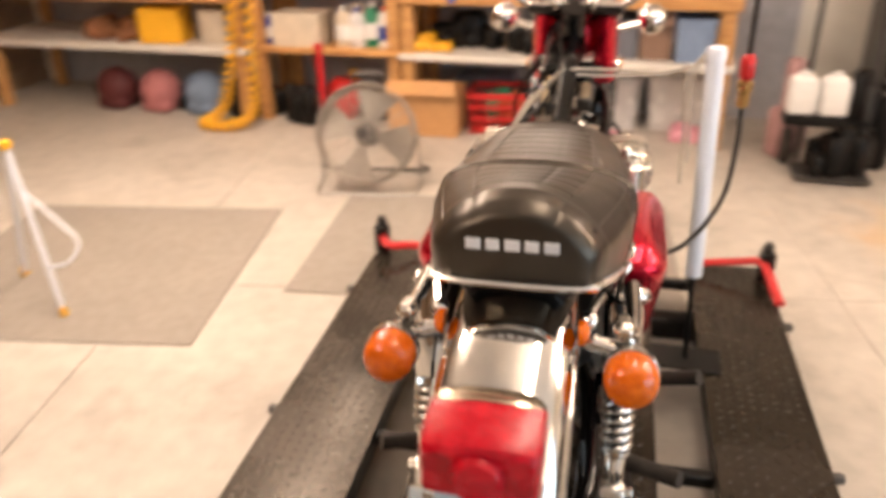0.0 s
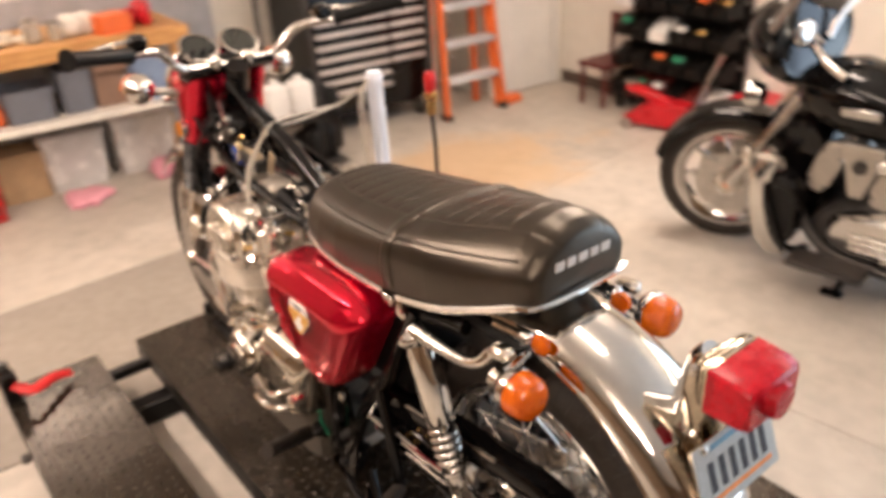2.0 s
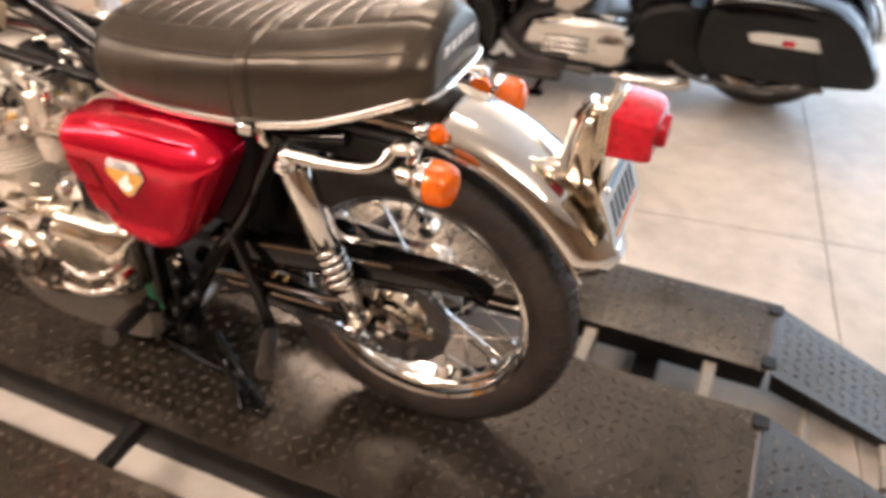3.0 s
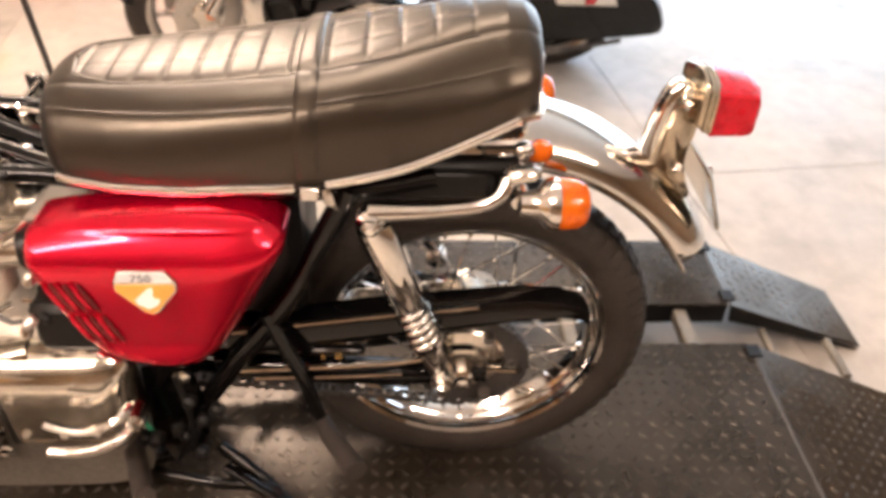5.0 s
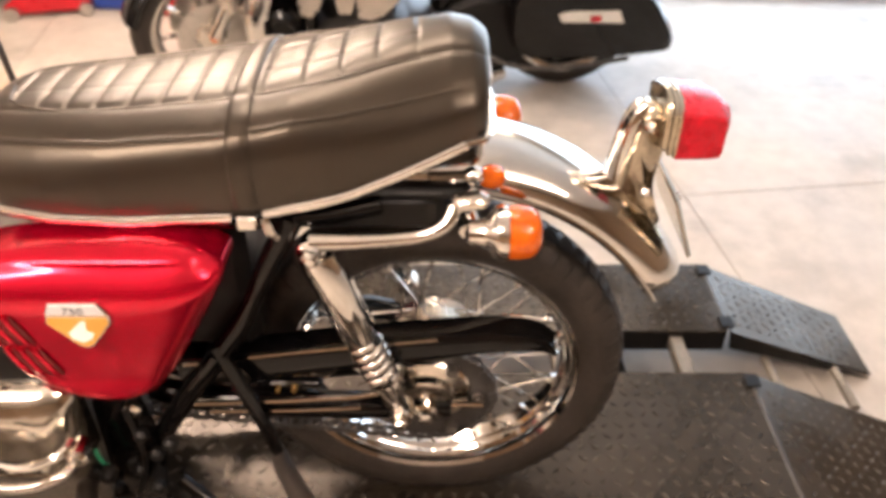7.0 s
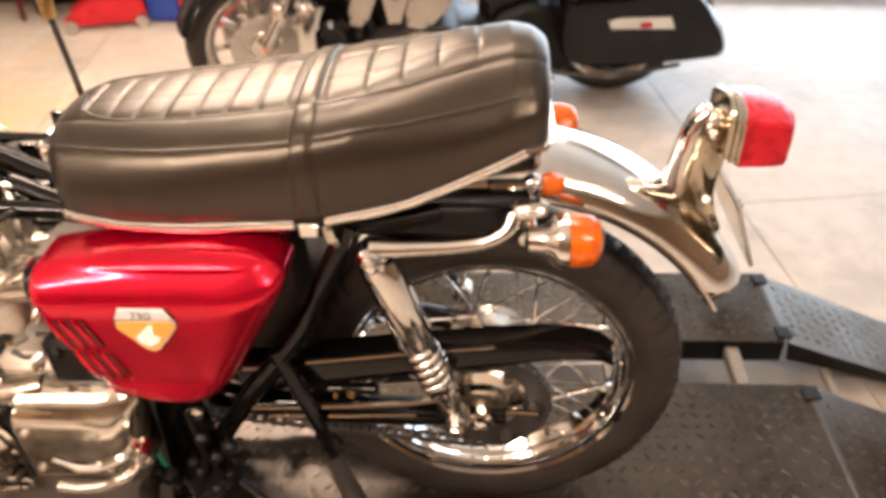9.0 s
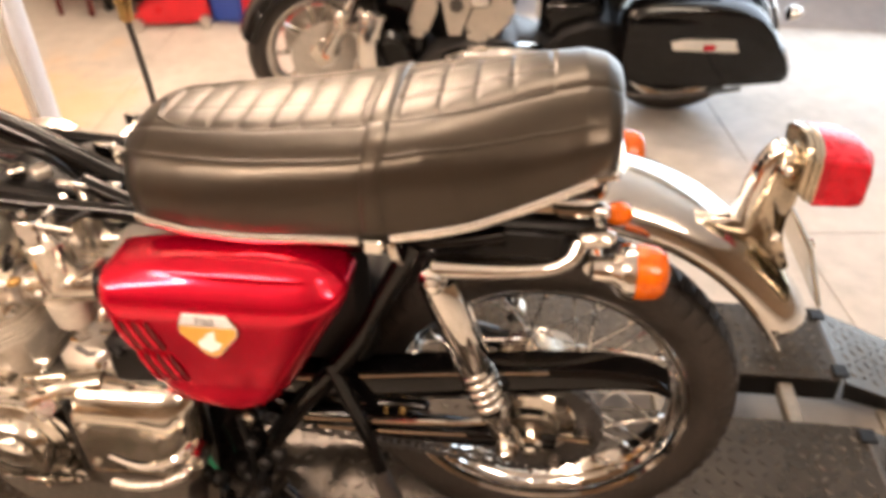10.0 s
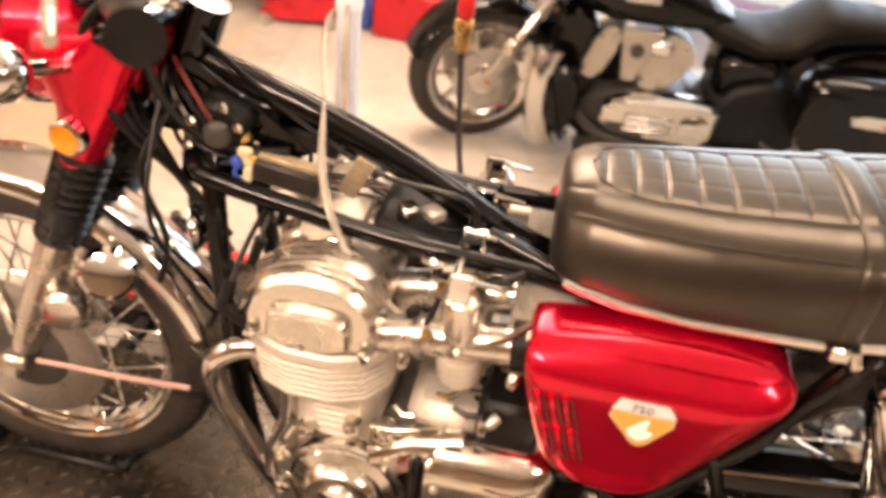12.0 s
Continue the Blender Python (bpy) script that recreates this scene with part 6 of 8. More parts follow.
part("foot_plate", Shape().box((0, 0, 0.005), (0.20, 0.12, 0.008), 0.002), MATTBLACK, pole)
part("rod", Shape().tube([(0, 0, 0.01), (-0.009, -0.002, 0.32)], 0.008, 10), MATTBLACK, pole, "thin black rod carrying the tube")
part("tube", Shape().tube([(-0.008, -0.0016, 0.285), (-0.025, -0.005, 0.905)], 0.0225, 18), POLEWHITE, pole, "white plastic tube")
part("cap", Shape().lathe([(0.0245, -0.02), (0.0255, 0.0), (0.021, 0.012), (0.004, 0.016)], (-0.025, -0.005, 0.905), (0, 0, 1), 18), POLEWHITE, pole)
for k in range(2):
    part("hose_end", Shape().tube(smooth([(-0.05, -0.01, 0.90), (-0.075 - 0.012 * k, -0.02, 0.84), (-0.07 - 0.01 * k, -0.02, 0.74 - 0.05 * k), (-0.065 - 0.012 * k, -0.02, 0.62 - 0.06 * k)], 5), 0.0042, 8), CLEAR, pole, "clear hanging hose")
airline = thing("air_hose", (0.361, 0.846, CEIL), "black air hose hanging from the ceiling with a brass coupler", "air hose")
part("upper_hose", Shape().tube([(0, 0, 0), (0.0, 0.0, -0.9), (0, 0, 1.08 - CEIL)], 0.007, 8), RUBBER, airline)
part("coupler", Shape().lathe([(0.008, -0.045), (0.014, -0.04), (0.014, -0.01), (0.018, -0.005), (0.018, 0.015), (0.010, 0.02)], (0, 0, 1.05 - CEIL), (0, 0, 1), 14), BRASS, airline, "brass coupler")
part("red_sleeve", Shape().lathe([(0.012, 0), (0.016, 0.006), (0.016, 0.045), (0.010, 0.055)], (0, 0, 1.07 - CEIL), (0, 0, 1), 14), REDPLASTIC, airline, "red plastic sleeve")
part("lower_hose", Shape().tube(smooth([(0, 0, 1.01 - CEIL), (0.0, -0.01, 0.90 - CEIL), (-0.02, -0.03, 0.78 - CEIL), (-0.10, -0.08, 0.68 - CEIL), (-0.22, -0.12, 0.66 - CEIL)], 6), 0.006, 8), RUBBER, airline)

# ==== workbench and shelves along the north wall ====
ORIGIN[0] = Matrix.Translation((-0.16, 0.20, 0))
rnd = random.Random(11)


def bench(x0, x1, y0, y1, tops, name, label, posts):
    b = thing(name, ((x0 + x1) / 2, (y0 + y1) / 2, 0), label, "workbench")
    c = ((x0 + x1) / 2, (y0 + y1) / 2)
    for z, h, m, nm in tops:
        part(nm, Shape().box((0, 0, z - h / 2), (x1 - x0, y1 - y0, h), 0.004), m, b)
    zt = tops[0][0] - tops[0][1]
    for px in posts:
        for py in (y0 + 0.06, y1 - 0.06):
            part("post", Shape().box((px - c[0], py - c[1], zt / 2), (0.075, 0.06, zt), 0.004), PINE, b, "pine post")
    return b


bench(-1.20, 0.72, 3.27, 3.92, [(0.86, 0.085, PINE, "bench_top"), (0.482, 0.035, SHELFWHITE, "shelf")], "workbench", "pine workbench with a white lower shelf, full of clutter", (-1.15, 0.66))
bench(-2.20, -1.21, 3.30, 3.92, [(0.955, 0.035, PINE, "top_shelf"), (0.482, 0.03, PINE, "shelf")], "shelf_unit", "pine shelf unit with rows of bottles", (-2.16, -1.25))
bench(-4.3, -2.21, 3.22, 3.92, [(0.86, 0.10, PINE, "bench_top"), (0.482, 0.04, SHELFWHITE, "shelf")], "workbench", "long pine workbench with a white lower shelf", (-4.2, -2.26))
solid("bench_back_panel", Shape().box((-1.6, 3.985, 0.5), (5.4, 0.02, 1.0), 0.002), principled("panel_grey", (0.42, 0.42, 0.44), 0.6), "pale grey board on the wall behind the benches", "wall panel", kind="structure")


def bottle(x, y, z, r, h, mat, cap, label, flat=0.7):
    o = thing("bottle", (x, y, z), label, "bottle", "bottles on the shelf")
    rings = []
    for k, hh in ((0.9, 0), (1, 0.03), (1, 0.68), (0.85, 0.8), (0.4, 0.88), (0.32, 0.93)):
        rings.append([(r * k * math.cos(a), r * k * flat * math.sin(a), h * hh) for a in np.linspace(0, 2 * math.pi, 16, endpoint=False)])
    part("body", Shape().loft(rings), mat, o)
    part("cap", Shape().lathe([(r * 0.36, 0), (r * 0.36, h * 0.08), (r * 0.3, h * 0.1)], (0, 0, h * 0.9), (0, 0, 1), 12), cap, o)
    part("paper_label", Shape().loft([[(r * 1.012 * math.cos(a), r * 1.012 * flat * math.sin(a), h * hh) for a in np.linspace(-2.6, -0.5, 10)] for hh in (0.2, 0.55)], closed=False), WHITE if mat is not WHITE else BLUE, o)
    return o


CREAM = principled("cream_plastic", (0.62, 0.54, 0.42), 0.5)
shelfz = 0.4825
for x, r, h, m, c, l in ((-1.60, 0.055, 0.25, CREAM, WHITE, "cream plastic bottle on the pine shelf"), (-1.51, 0.055, 0.24, CLEARBIN, BLUE, "milky jug on the pine shelf"), (-1.42, 0.05, 0.27, GREEN, WHITE, "green bottle on the pine shelf"), (-1.33, 0.045, 0.25, WHITE, REDPLASTIC, "white bottle on the pine shelf"), (-1.265, 0.035, 0.2, BLUE, REDPLASTIC, "blue bottle on the pine shelf"), (-2.12, 0.04, 0.2, BLUE, WHITE, "blue can on the pine shelf")):
    bottle(x, 3.40 + rnd.uniform(0, 0.05), shelfz, r, h, m, c, l)
bottle(-1.56, 3.56, shelfz, 0.06, 0.28, CREAM, GREY, "cream canister behind the bottles")
bottle(-1.36, 3.58, shelfz, 0.055, 0.3, GREY, WHITE, "grey canister behind the bottles")


def crate(x, y, z, w, d, h, mat, label, turn=0.0, tilt=0.0):
    o = thing("plastic_crate", pose(x, y, z, tilt, 0, turn), label, "crate")
    part("base", Shape().box((0, 0, 0.008), (w * 0.92, d * 0.92, 0.012), 0.003), mat, o)
    for i in range(4):
        zz = 0.03 + (h - 0.05) * i / 3
        k = 0.94 + 0.06 * i / 3
        for sy in (-1, 1):
            part("band", Shape().box((0, sy * d * k / 2, zz), (w * k, 0.012, 0.02 if i < 3 else 0.035), 0.003), mat, o)
        for sx in (-1, 1):
            part("band", Shape().box((sx * w * k / 2, 0, zz), (0.012, d * k - 0.014, 0.02 if i < 3 else 0.035), 0.003), mat, o)
    for i in range(9):
        xx = -w * 0.46 + w * 0.92 * i / 8
        for sy in (-1, 1):
            part("rib", Shape().box((xx, sy * d * 0.485, h / 2), (0.01, 0.01, h - 0.01), 0.002), mat, o)
    return o


def carton(x, y, z, w, d, h, mat, label, turn=0.0, flaps=True, name="cardboard_box"):
    o = thing(name, pose(x, y, z, 0, 0, turn), label, "box")
    t = 0.006
    part("front_panel", Shape().box((0, -d / 2, h / 2), (w, t, h), 0.001), mat, o)
    part("back_panel", Shape().box((0, d / 2, h / 2), (w, t, h), 0.001), mat, o)
    part("end_panel", Shape().box((-w / 2, 0, h / 2), (t, d - t, h), 0.001), mat, o)
    part("end_panel", Shape().box((w / 2, 0, h / 2), (t, d - t, h), 0.001), mat, o)
    part("bottom_panel", Shape().box((0, 0, 0.004), (w - t, d - t, 0.006), 0.001), mat, o)
    if flaps:
        part("flap", Shape().box((0, -d / 2 - 0.03, h + 0.035), (w * 0.98, t, 0.09), 0.001, Matrix.Rotation(radians(-35), 4, "X")), mat, o)
    else:
        part("lid", Shape().box((0, 0, h), (w + 0.004, d + 0.004, 0.008), 0.002), mat, o)
    return o


def lumps(name, x, y, z, w, d, h, mat, label, category, n=7, seed=1):
    """A heap of small rounded pieces."""
    r = random.Random(seed)
    heap = thing(name, (x, y, z), label, category)
    for i in range(n):
        sz = (w * r.uniform(0.25, 0.5), d * r.uniform(0.25, 0.5), h * r.uniform(0.35, 0.95))
        part("piece", Shape().box((r.uniform(-w, w) * 0.3, r.uniform(-d, d) * 0.3, sz[2] / 2), sz, min(sz) * 0.28, Matrix.Rotation(r.uniform(0, 3), 4, "Z")), mat, heap, "", 50)
    return heap


crate(-0.59, 3.47, 0, 0.40, 0.30, 0.26, REDPLASTIC, "red plastic crate under the workbench", 6)
lumps("rag_heap", -0.60, 3.49, 0.02, 0.28, 0.2, 0.26, GREEN, "green rags lying in the red crate", "rags", 5, 3)
lumps("rag_heap", -0.54, 3.44, 0.02, 0.24, 0.2, 0.24, principled("rust_cloth", (0.4, 0.09, 0.03), 0.9), "rust-coloured rags in the red crate", "rags", 6, 5)
carton(-1.05, 3.36, 0, 0.43, 0.30, 0.27, CARDBOARD, "open orange-brown cardboard box on the floor", 3)
carton(-1.9, 3.46, shelfz, 0.32, 0.22, 0.2, CREAM, "cream carton with a carry handle on the shelf", 0, False, "parts_carton")
for x, w in ((-1.9, 0.3), (-1.65, 0.25)):
    solid("book", Shape().box((0, 0, 0.02), (w, 0.2, 0.04), 0.004), SHELFWHITE, "thick pale catalogue lying on the shelf", "book", at=(x, 3.62, 0.957 + 0.001))
    solid("book", Shape().box((0, 0, 0.017), (w * 0.9, 0.18, 0.034), 0.004), SHELFWHITE, "pale catalogue lying on another on the shelf", "book", at=(x + 0.01, 3.62, 0.957 + 0.042))
rt = random.Random(17)
for i in range(13):
    x = -2.12 + 0.066 * i
    h = rt.uniform(0.10, 0.17)
    m = (REDPLASTIC, WHITE, PINK, WHITE, BLUE, CREAM)[i % 6]
    can = thing("spray_can", (x, 3.36 + rt.uniform(0, 0.03), 0.9555), ("red", "white", "pink", "white", "blue", "cream")[i % 6] + " spray can standing on the top pine shelf", "can", "cans on the top shelf")
    part("body", Shape().lathe([(0.026, 0.0), (0.028, 0.004), (0.028, h * 0.8), (0.022, h * 0.86)], (0, 0, 0), (0, 0, 1), 14), m, can)
    part("cap", Shape().lathe([(0.021, 0.0), (0.021, h * 0.12), (0.018, h * 0.14)], (0, 0, h * 0.86), (0, 0, 1), 12), (WHITE, REDPLASTIC)[i % 2], can)
# items on the workbench's lower shelf
lumps("tool_heap", -0.98, 3.42, shelfz, 0.34, 0.14, 0.10, YELLOW, "heap of yellow power tools on the shelf", "tools", 8, 7)
lumps("tool_bag", -0.86, 3.62, shelfz, 0.55, 0.22, 0.24, MATTBLACK, "black tool bag on the shelf", "bag", 8, 8)
lumps("tool_heap", -0.42, 3.52, shelfz, 0.38, 0.26, 0.22, MATTBLACK, "dark jumble of tools and straps on the shelf", "tools", 10, 9)
lumps("tool_heap", -0.30, 3.42, shelfz, 0.16, 0.12, 0.12, principled("orange_tool", (0.6, 0.12, 0.03), 0.5), "small orange tool on the shelf", "tools", 4, 10)


def bin_(x, y, z, w, d, h, mat, label, lidm=None):
    o = thing("storage_bin", (x, y, z), label, "storage bin")
    rings = [[(a * k, b * k, zz) for a, b in slab_outline(-d / 2, d / 2, w / 2, 0.025)] for k, zz in ((0.88, 0), (0.9, 0.01), (1, h * 0.96), (1.03, h * 0.965), (1.03, h), (0.96, h), (0.9, 0.02))]
    part("tub", Shape().loft(rings), mat, o)
    if lidm:
        part("lid", Shape().box((0, 0, h + 0.012), (w * 1.06, d * 1.06, 0.022), 0.008), lidm, o)
    return o


bin_(-0.13, 3.46, shelfz, 0.24, 0.26, 0.17, GREY, "dark grey bin on the white shelf")
bin_(0.11, 3.48, shelfz, 0.17, 0.26, 0.22, GREY, "tall dark grey bin on the white shelf")
carton(0.29, 3.5, shelfz, 0.17, 0.24, 0.2, principled("brown_card", (0.26, 0.16, 0.11), 0.8), "brown carton on the white shelf", 0, True)
bin_(0.50, 3.45, shelfz, 0.22, 0.26, 0.24, principled("blue_grey", (0.22, 0.30, 0.45), 0.5), "blue-grey bin on the white shelf")
bin_(0.05, 3.72, 0, 0.34, 0.3, 0.30, CLEARBIN, "translucent storage bin with a pale lid on the floor", CLEARBIN)
bin_(0.45, 3.74, 0, 0.36, 0.3, 0.33, CLEARBIN, "translucent storage bin with a pale blue lid", CLEARBIN)
lumps("cloth", 0.03, 3.38, 0, 0.34, 0.22, 0.05, PINK, "crumpled pink cloth on the floor", "cloth", 9, 21)
lumps("cloth", 0.50, 3.46, 0, 0.22, 0.2, 0.10, PINK, "crumpled pink towel before the storage bin", "cloth", 7, 22)
# on top of the workbench
for i, (x, w, d, h, m, l) in enumerate(((-0.85, 0.2, 0.14, 0.09, YELLOW, "yellow drill lying on the workbench"), (-0.52, 0.30, 0.2, 0.03, WHITE, "white papers on the workbench"), (-0.15, 0.36, 0.24, 0.05, CREAM, "cream shop towels on the workbench"), (0.22, 0.3, 0.2, 0.12, SHELFWHITE, "pale parts tray on the workbench"), (0.52, 0.2, 0.2, 0.14, REDPAINT, "red parts can on the workbench"))):
    lumps("bench_item", x, 3.5, 0.861, w, d, h, m, l, "workshop item", 6, 30 + i)
for i, (x, m, l) in enumerate(((-3.6, CREAM, "cream boxes on the workbench"), (-3.0, WHITE, "white paper heap on the workbench"), (-2.5, CREAM, "pale packages on the workbench"))):
    lumps("bench_item", x, 3.5, 0.861, 0.45, 0.3, 0.13, m, l, "workshop item", 7, 40 + i)
solid("tape_strip", Shape().box((0, 0, 0.0), (0.035, 0.004, 0.075), 0.001), BLUE, "strip of blue tape stuck on the bench edge", "tape", at=(-0.86, 3.267, 0.82))
bottle(-1.08, 3.40, 0.861, 0.04, 0.17, WHITE, REDPLASTIC, "white bottle standing on the workbench")
bottle(-0.30, 3.36, 0.861, 0.035, 0.15, CREAM, WHITE, "cream bottle standing on the workbench")
carton(-1.00, 3.62, 0.861, 0.20, 0.16, 0.10, REDPLASTIC, "small red box on the workbench", 12, False, "parts_carton")
carton(-0.66, 3.40, 0.861, 0.24, 0.17, 0.06, SHELFWHITE, "flat white box on the workbench", -8, False, "parts_carton")
carton(0.36, 3.40, 0.861, 0.16, 0.14, 0.09, ORANGE, "small orange box on the workbench", 15, False, "parts_carton")
for x, r, h in ((-0.02, 0.045, 0.11), (0.09, 0.04, 0.09)):
    jar = thing("jar", (x, 3.42, 0.861), "clear jar of small screws on the workbench", "jar", "jars on the workbench")
    part("glass", Shape().lathe([(r * 0.9, 0), (r, 0.006), (r, h * 0.8), (r * 0.8, h * 0.9)], (0, 0, 0), (0, 0, 1), 16), CLEAR, jar)
    part("lid", Shape().lathe([(r * 0.84, 0), (r * 0.84, 0.018), (r * 0.8, 0.02)], (0, 0, h * 0.9), (0, 0, 1), 16), STEEL, jar, "steel lid")
carton(-0.24, 3.70, 0, 0.24, 0.26, 0.26, principled("tan_card", (0.46, 0.31, 0.17), 0.8), "tan carton on the floor behind the crate", 0, False)
bin_(-0.78, 3.80, 0, 0.34, 0.24, 0.24, GREY, "dark grey bin on the floor under the workbench", GREY)
# left bench, lower shelf and floor
lumps("tool_heap", -3.3, 3.42, shelfz, 0.5, 0.25, 0.16, principled("rust_brown", (0.24, 0.10, 0.04), 0.7), "rusty brown parts on the white shelf", "tools", 9, 50)
carton(-2.86, 3.40, shelfz, 0.28, 0.2, 0.22, YELLOW, "bright yellow case on the white shelf", 8, False, "tool_case")
bin_(-2.48, 3.42, shelfz, 0.2, 0.2, 0.22, CREAM, "cream bucket on the white shelf")
for i, (x, m, l) in enumerate(((-3.35, principled("oxblood", (0.10, 0.02, 0.02), 0.6), "dark red helmet-like bags under the bench"), (-3.0, principled("faded_pink", (0.45, 0.17, 0.17), 0.7), "faded pink bag under the bench"), (-2.65, principled("slate", (0.20, 0.27, 0.38), 0.7), "slate blue bag under the bench"), (-2.32, MATTBLACK, "black bag under the bench"))):
    o = Shape().ball((0, 0, 0.14), 0.15, 16, (1, 0.9, 0.95)).box((0, -0.02, 0.05), (0.22, 0.2, 0.1), 0.03)
    solid("gear_bag", o, m, l, "bag", at=(x, 3.42, 0), sharp=60)
    lumps("gear_bag", x + 0.16, 3.5, 0, 0.2, 0.2, 0.2, MATTBLACK, "black gear under the bench", "bag", 6, 60 + i)
lumps("tool_case", -1.88, 3.33, 0, 0.30, 0.22, 0.27, MATTBLACK, "black tool case standing on the floor", "tool case", 7, 70)
gc = thing("fuel_can", (-1.66, 3.5, 0), "red fuel can below the shelf", "fuel can")
part("body", Shape().box((0, 0, 0.13), (0.2, 0.18, 0.26), 0.04), REDPLASTIC, gc)
part("spout", Shape().tube([(0.06, 0, 0.25), (0.08, -0.02, 0.32)], 0.02, 12), YELLOW, gc)
lumps("tool_heap", -1.4, 3.55, 0, 0.35, 0.28, 0.2, MATTBLACK, "black boxes under the shelf", "tools", 7, 72)
solid("red_bar", Shape().tube([(0, 0, 0), (-0.03, 0.05, 0.5)], 0.018, 10).box((-0.03, 0.05, 0.5), (0.05, 0.04, 0.05), 0.01), REDPAINT, "red painted steel bar leaning on the shelf", "bar", at=(-1.70, 3.245, 0.0))
# yellow coiled air hose: hangs down and lies on the floor
pts = []
path_ = smooth([(-2.05, 3.12, 1.6), (-2.07, 3.12, 1.0), (-2.10, 3.12, 0.5), (-2.14, 3.12, 0.12), (-2.25, 3.05, 0.045), (-2.42, 3.04, 0.04), (-2.47, 3.09, 0.045), (-2.36, 3.13, 0.12), (-2.27, 3.14, 0.4), (-2.2, 3.14, 0.8), (-2.14, 3.14, 1.3), (-2.12, 3.14, 1.6)], 40)
for i, p in enumerate(path_):
    a = i * 1.05
    d = (path_[min(i + 1, len(path_) - 1)] - path_[max(i - 1, 0)]).normalized()
    u = d.orthogonal().normalized()
    pts.append(p + 0.032 * (math.cos(a) * u + math.sin(a) * d.cross(u)))
solid("coiled_air_hose", Shape().tube(pts, 0.009, 6), YELLOW, "yellow coiled air hose hanging to the floor", "air hose", sharp=60)

# drum fan
ORIGIN[0] = Matrix.Translation((0, 0, 0))
fan = thing("floor_fan", pose(-1.24, 2.62, 0, 0, 0, 8), "silver drum fan with wire guard on a tube stand", "fan")
FC = Vector((0, -0.06, 0.285))
fax = Vector((0, -0.93, 0.37)).normalized()
part("drum", Shape().lathe([(0.245, -0.07), (0.25, -0.065), (0.25, 0.065), (0.245, 0.07), (0.242, 0.06), (0.242, -0.06)], FC, fax, 40, True), FANSTEEL, fan, "dull steel drum")
part("motor", Shape().lathe([(0.03, -0.1), (0.06, -0.09), (0.06, 0.02), (0.03, 0.05), (0.004, 0.055)], FC, fax, 20), GRAPHITE, fan)
fu = fax.orthogonal().normalized()
fv = fax.cross(fu)
for k in range(4):
    a = k * math.pi / 2 + 0.5
    rows_ = []
    for r in (0.05, 0.12, 0.19, 0.23):
        row = []
        for s in (-0.42, -0.2, 0.0, 0.2, 0.42):
            g = a + s * (0.8 + r * 1.4)
            row.append(FC + r * (math.cos(g) * fu + math.sin(g) * fv) + fax * (s * 0.07))
        rows_.append(row)
    part("blade", Shape().loft(rows_, closed=False), FANSTEEL, fan, "bare metal blade")
for r in [0.03 + 0.0166 * i for i in range(14)]:
    part("guard_ring", Shape().tube([FC + fax * (0.085 - 0.04 * (r / 0.25) ** 2) + r * (math.cos(a) * fu + math.sin(a) * fv) for a in np.linspace(0, 2 * math.pi, 40, endpoint=False)], 0.0018, 5, closed=True), FANSTEEL, fan)
for k in range(20):
    a = 2 * math.pi * k / 20
    part("guard_wire", Shape().tube([FC + fax * 0.086 + 0.04 * (math.cos(a) * fu + math.sin(a) * fv), FC + fax * 0.05 + 0.246 * (math.cos(a) * fu + math.sin(a) * fv)], 0.0018, 5), FANSTEEL, fan)
part("stand", Shape().tube(smooth([(-0.258, -0.05, 0.285), (-0.262, -0.02, 0.06), (-0.25, -0.17, 0.010), (-0.15, -0.19, 0.009), (0.15, -0.19, 0.009), (0.25, -0.17, 0.010), (0.262, -0.02, 0.06), (0.258, -0.05, 0.285)], 6), 0.007, 10), STEEL, fan)
part("rear_foot", Shape().tube(smooth([(-0.26, 0.0, 0.1), (-0.24, 0.16, 0.013), (0.24, 0.16, 0.013), (0.26, 0.0, 0.1)], 6), 0.011, 10), GRAPHITE, fan)
part("handle", Shape().tube(smooth([(-0.08, 0.06, 0.51), (-0.07, 0.04, 0.565), (0.07, 0.04, 0.565), (0.08, 0.06, 0.51)], 5), 0.009, 8), GRAPHITE, fan)

# tool chest
ORIGIN[0] = Matrix.Translation((0, 0.22, 0))
PULL = principled("drawer_pull", (0.62, 0.57, 0.53), 0.40, 0.5, var=0.1)
tc = thing("tool_chest", (1.74, 3.62, 0), "black rolling tool chest with aluminium drawer pulls", "tool chest")
part("body", Shape().box((0, 0.0, 0.60), (0.86, 0.6, 0.96), 0.008), BLACK, tc)
for i in range(8):
    z = 0.275 + 0.0735 * i
    d1 = part("drawer", Shape().box((-0.155, -0.305, z - 0.012), (0.52, 0.012, 0.066), 0.003), BLACK, tc)
    part("pull", Shape().box((-0.155, -0.322, z + 0.012), (0.515, 0.026, 0.031), 0.006), PULL, d1, "aluminium drawer pull")
    if i > 1:
        d2 = part("drawer", Shape().box((0.27, -0.305, z - 0.012), (0.30, 0.012, 0.066), 0.003), BLACK, tc)
        part("pull", Shape().box((0.27, -0.322, z + 0.012), (0.295, 0.026, 0.031), 0.006), PULL, d2, "aluminium drawer pull")
part("locker_door", Shape().box((0.27, -0.306, 0.25), (0.30, 0.014, 0.2), 0.003), BLACK, tc)
part("top_chest", Shape().box((0, 0.05, 1.28), (0.84, 0.48, 0.38), 0.008), BLACK, tc)
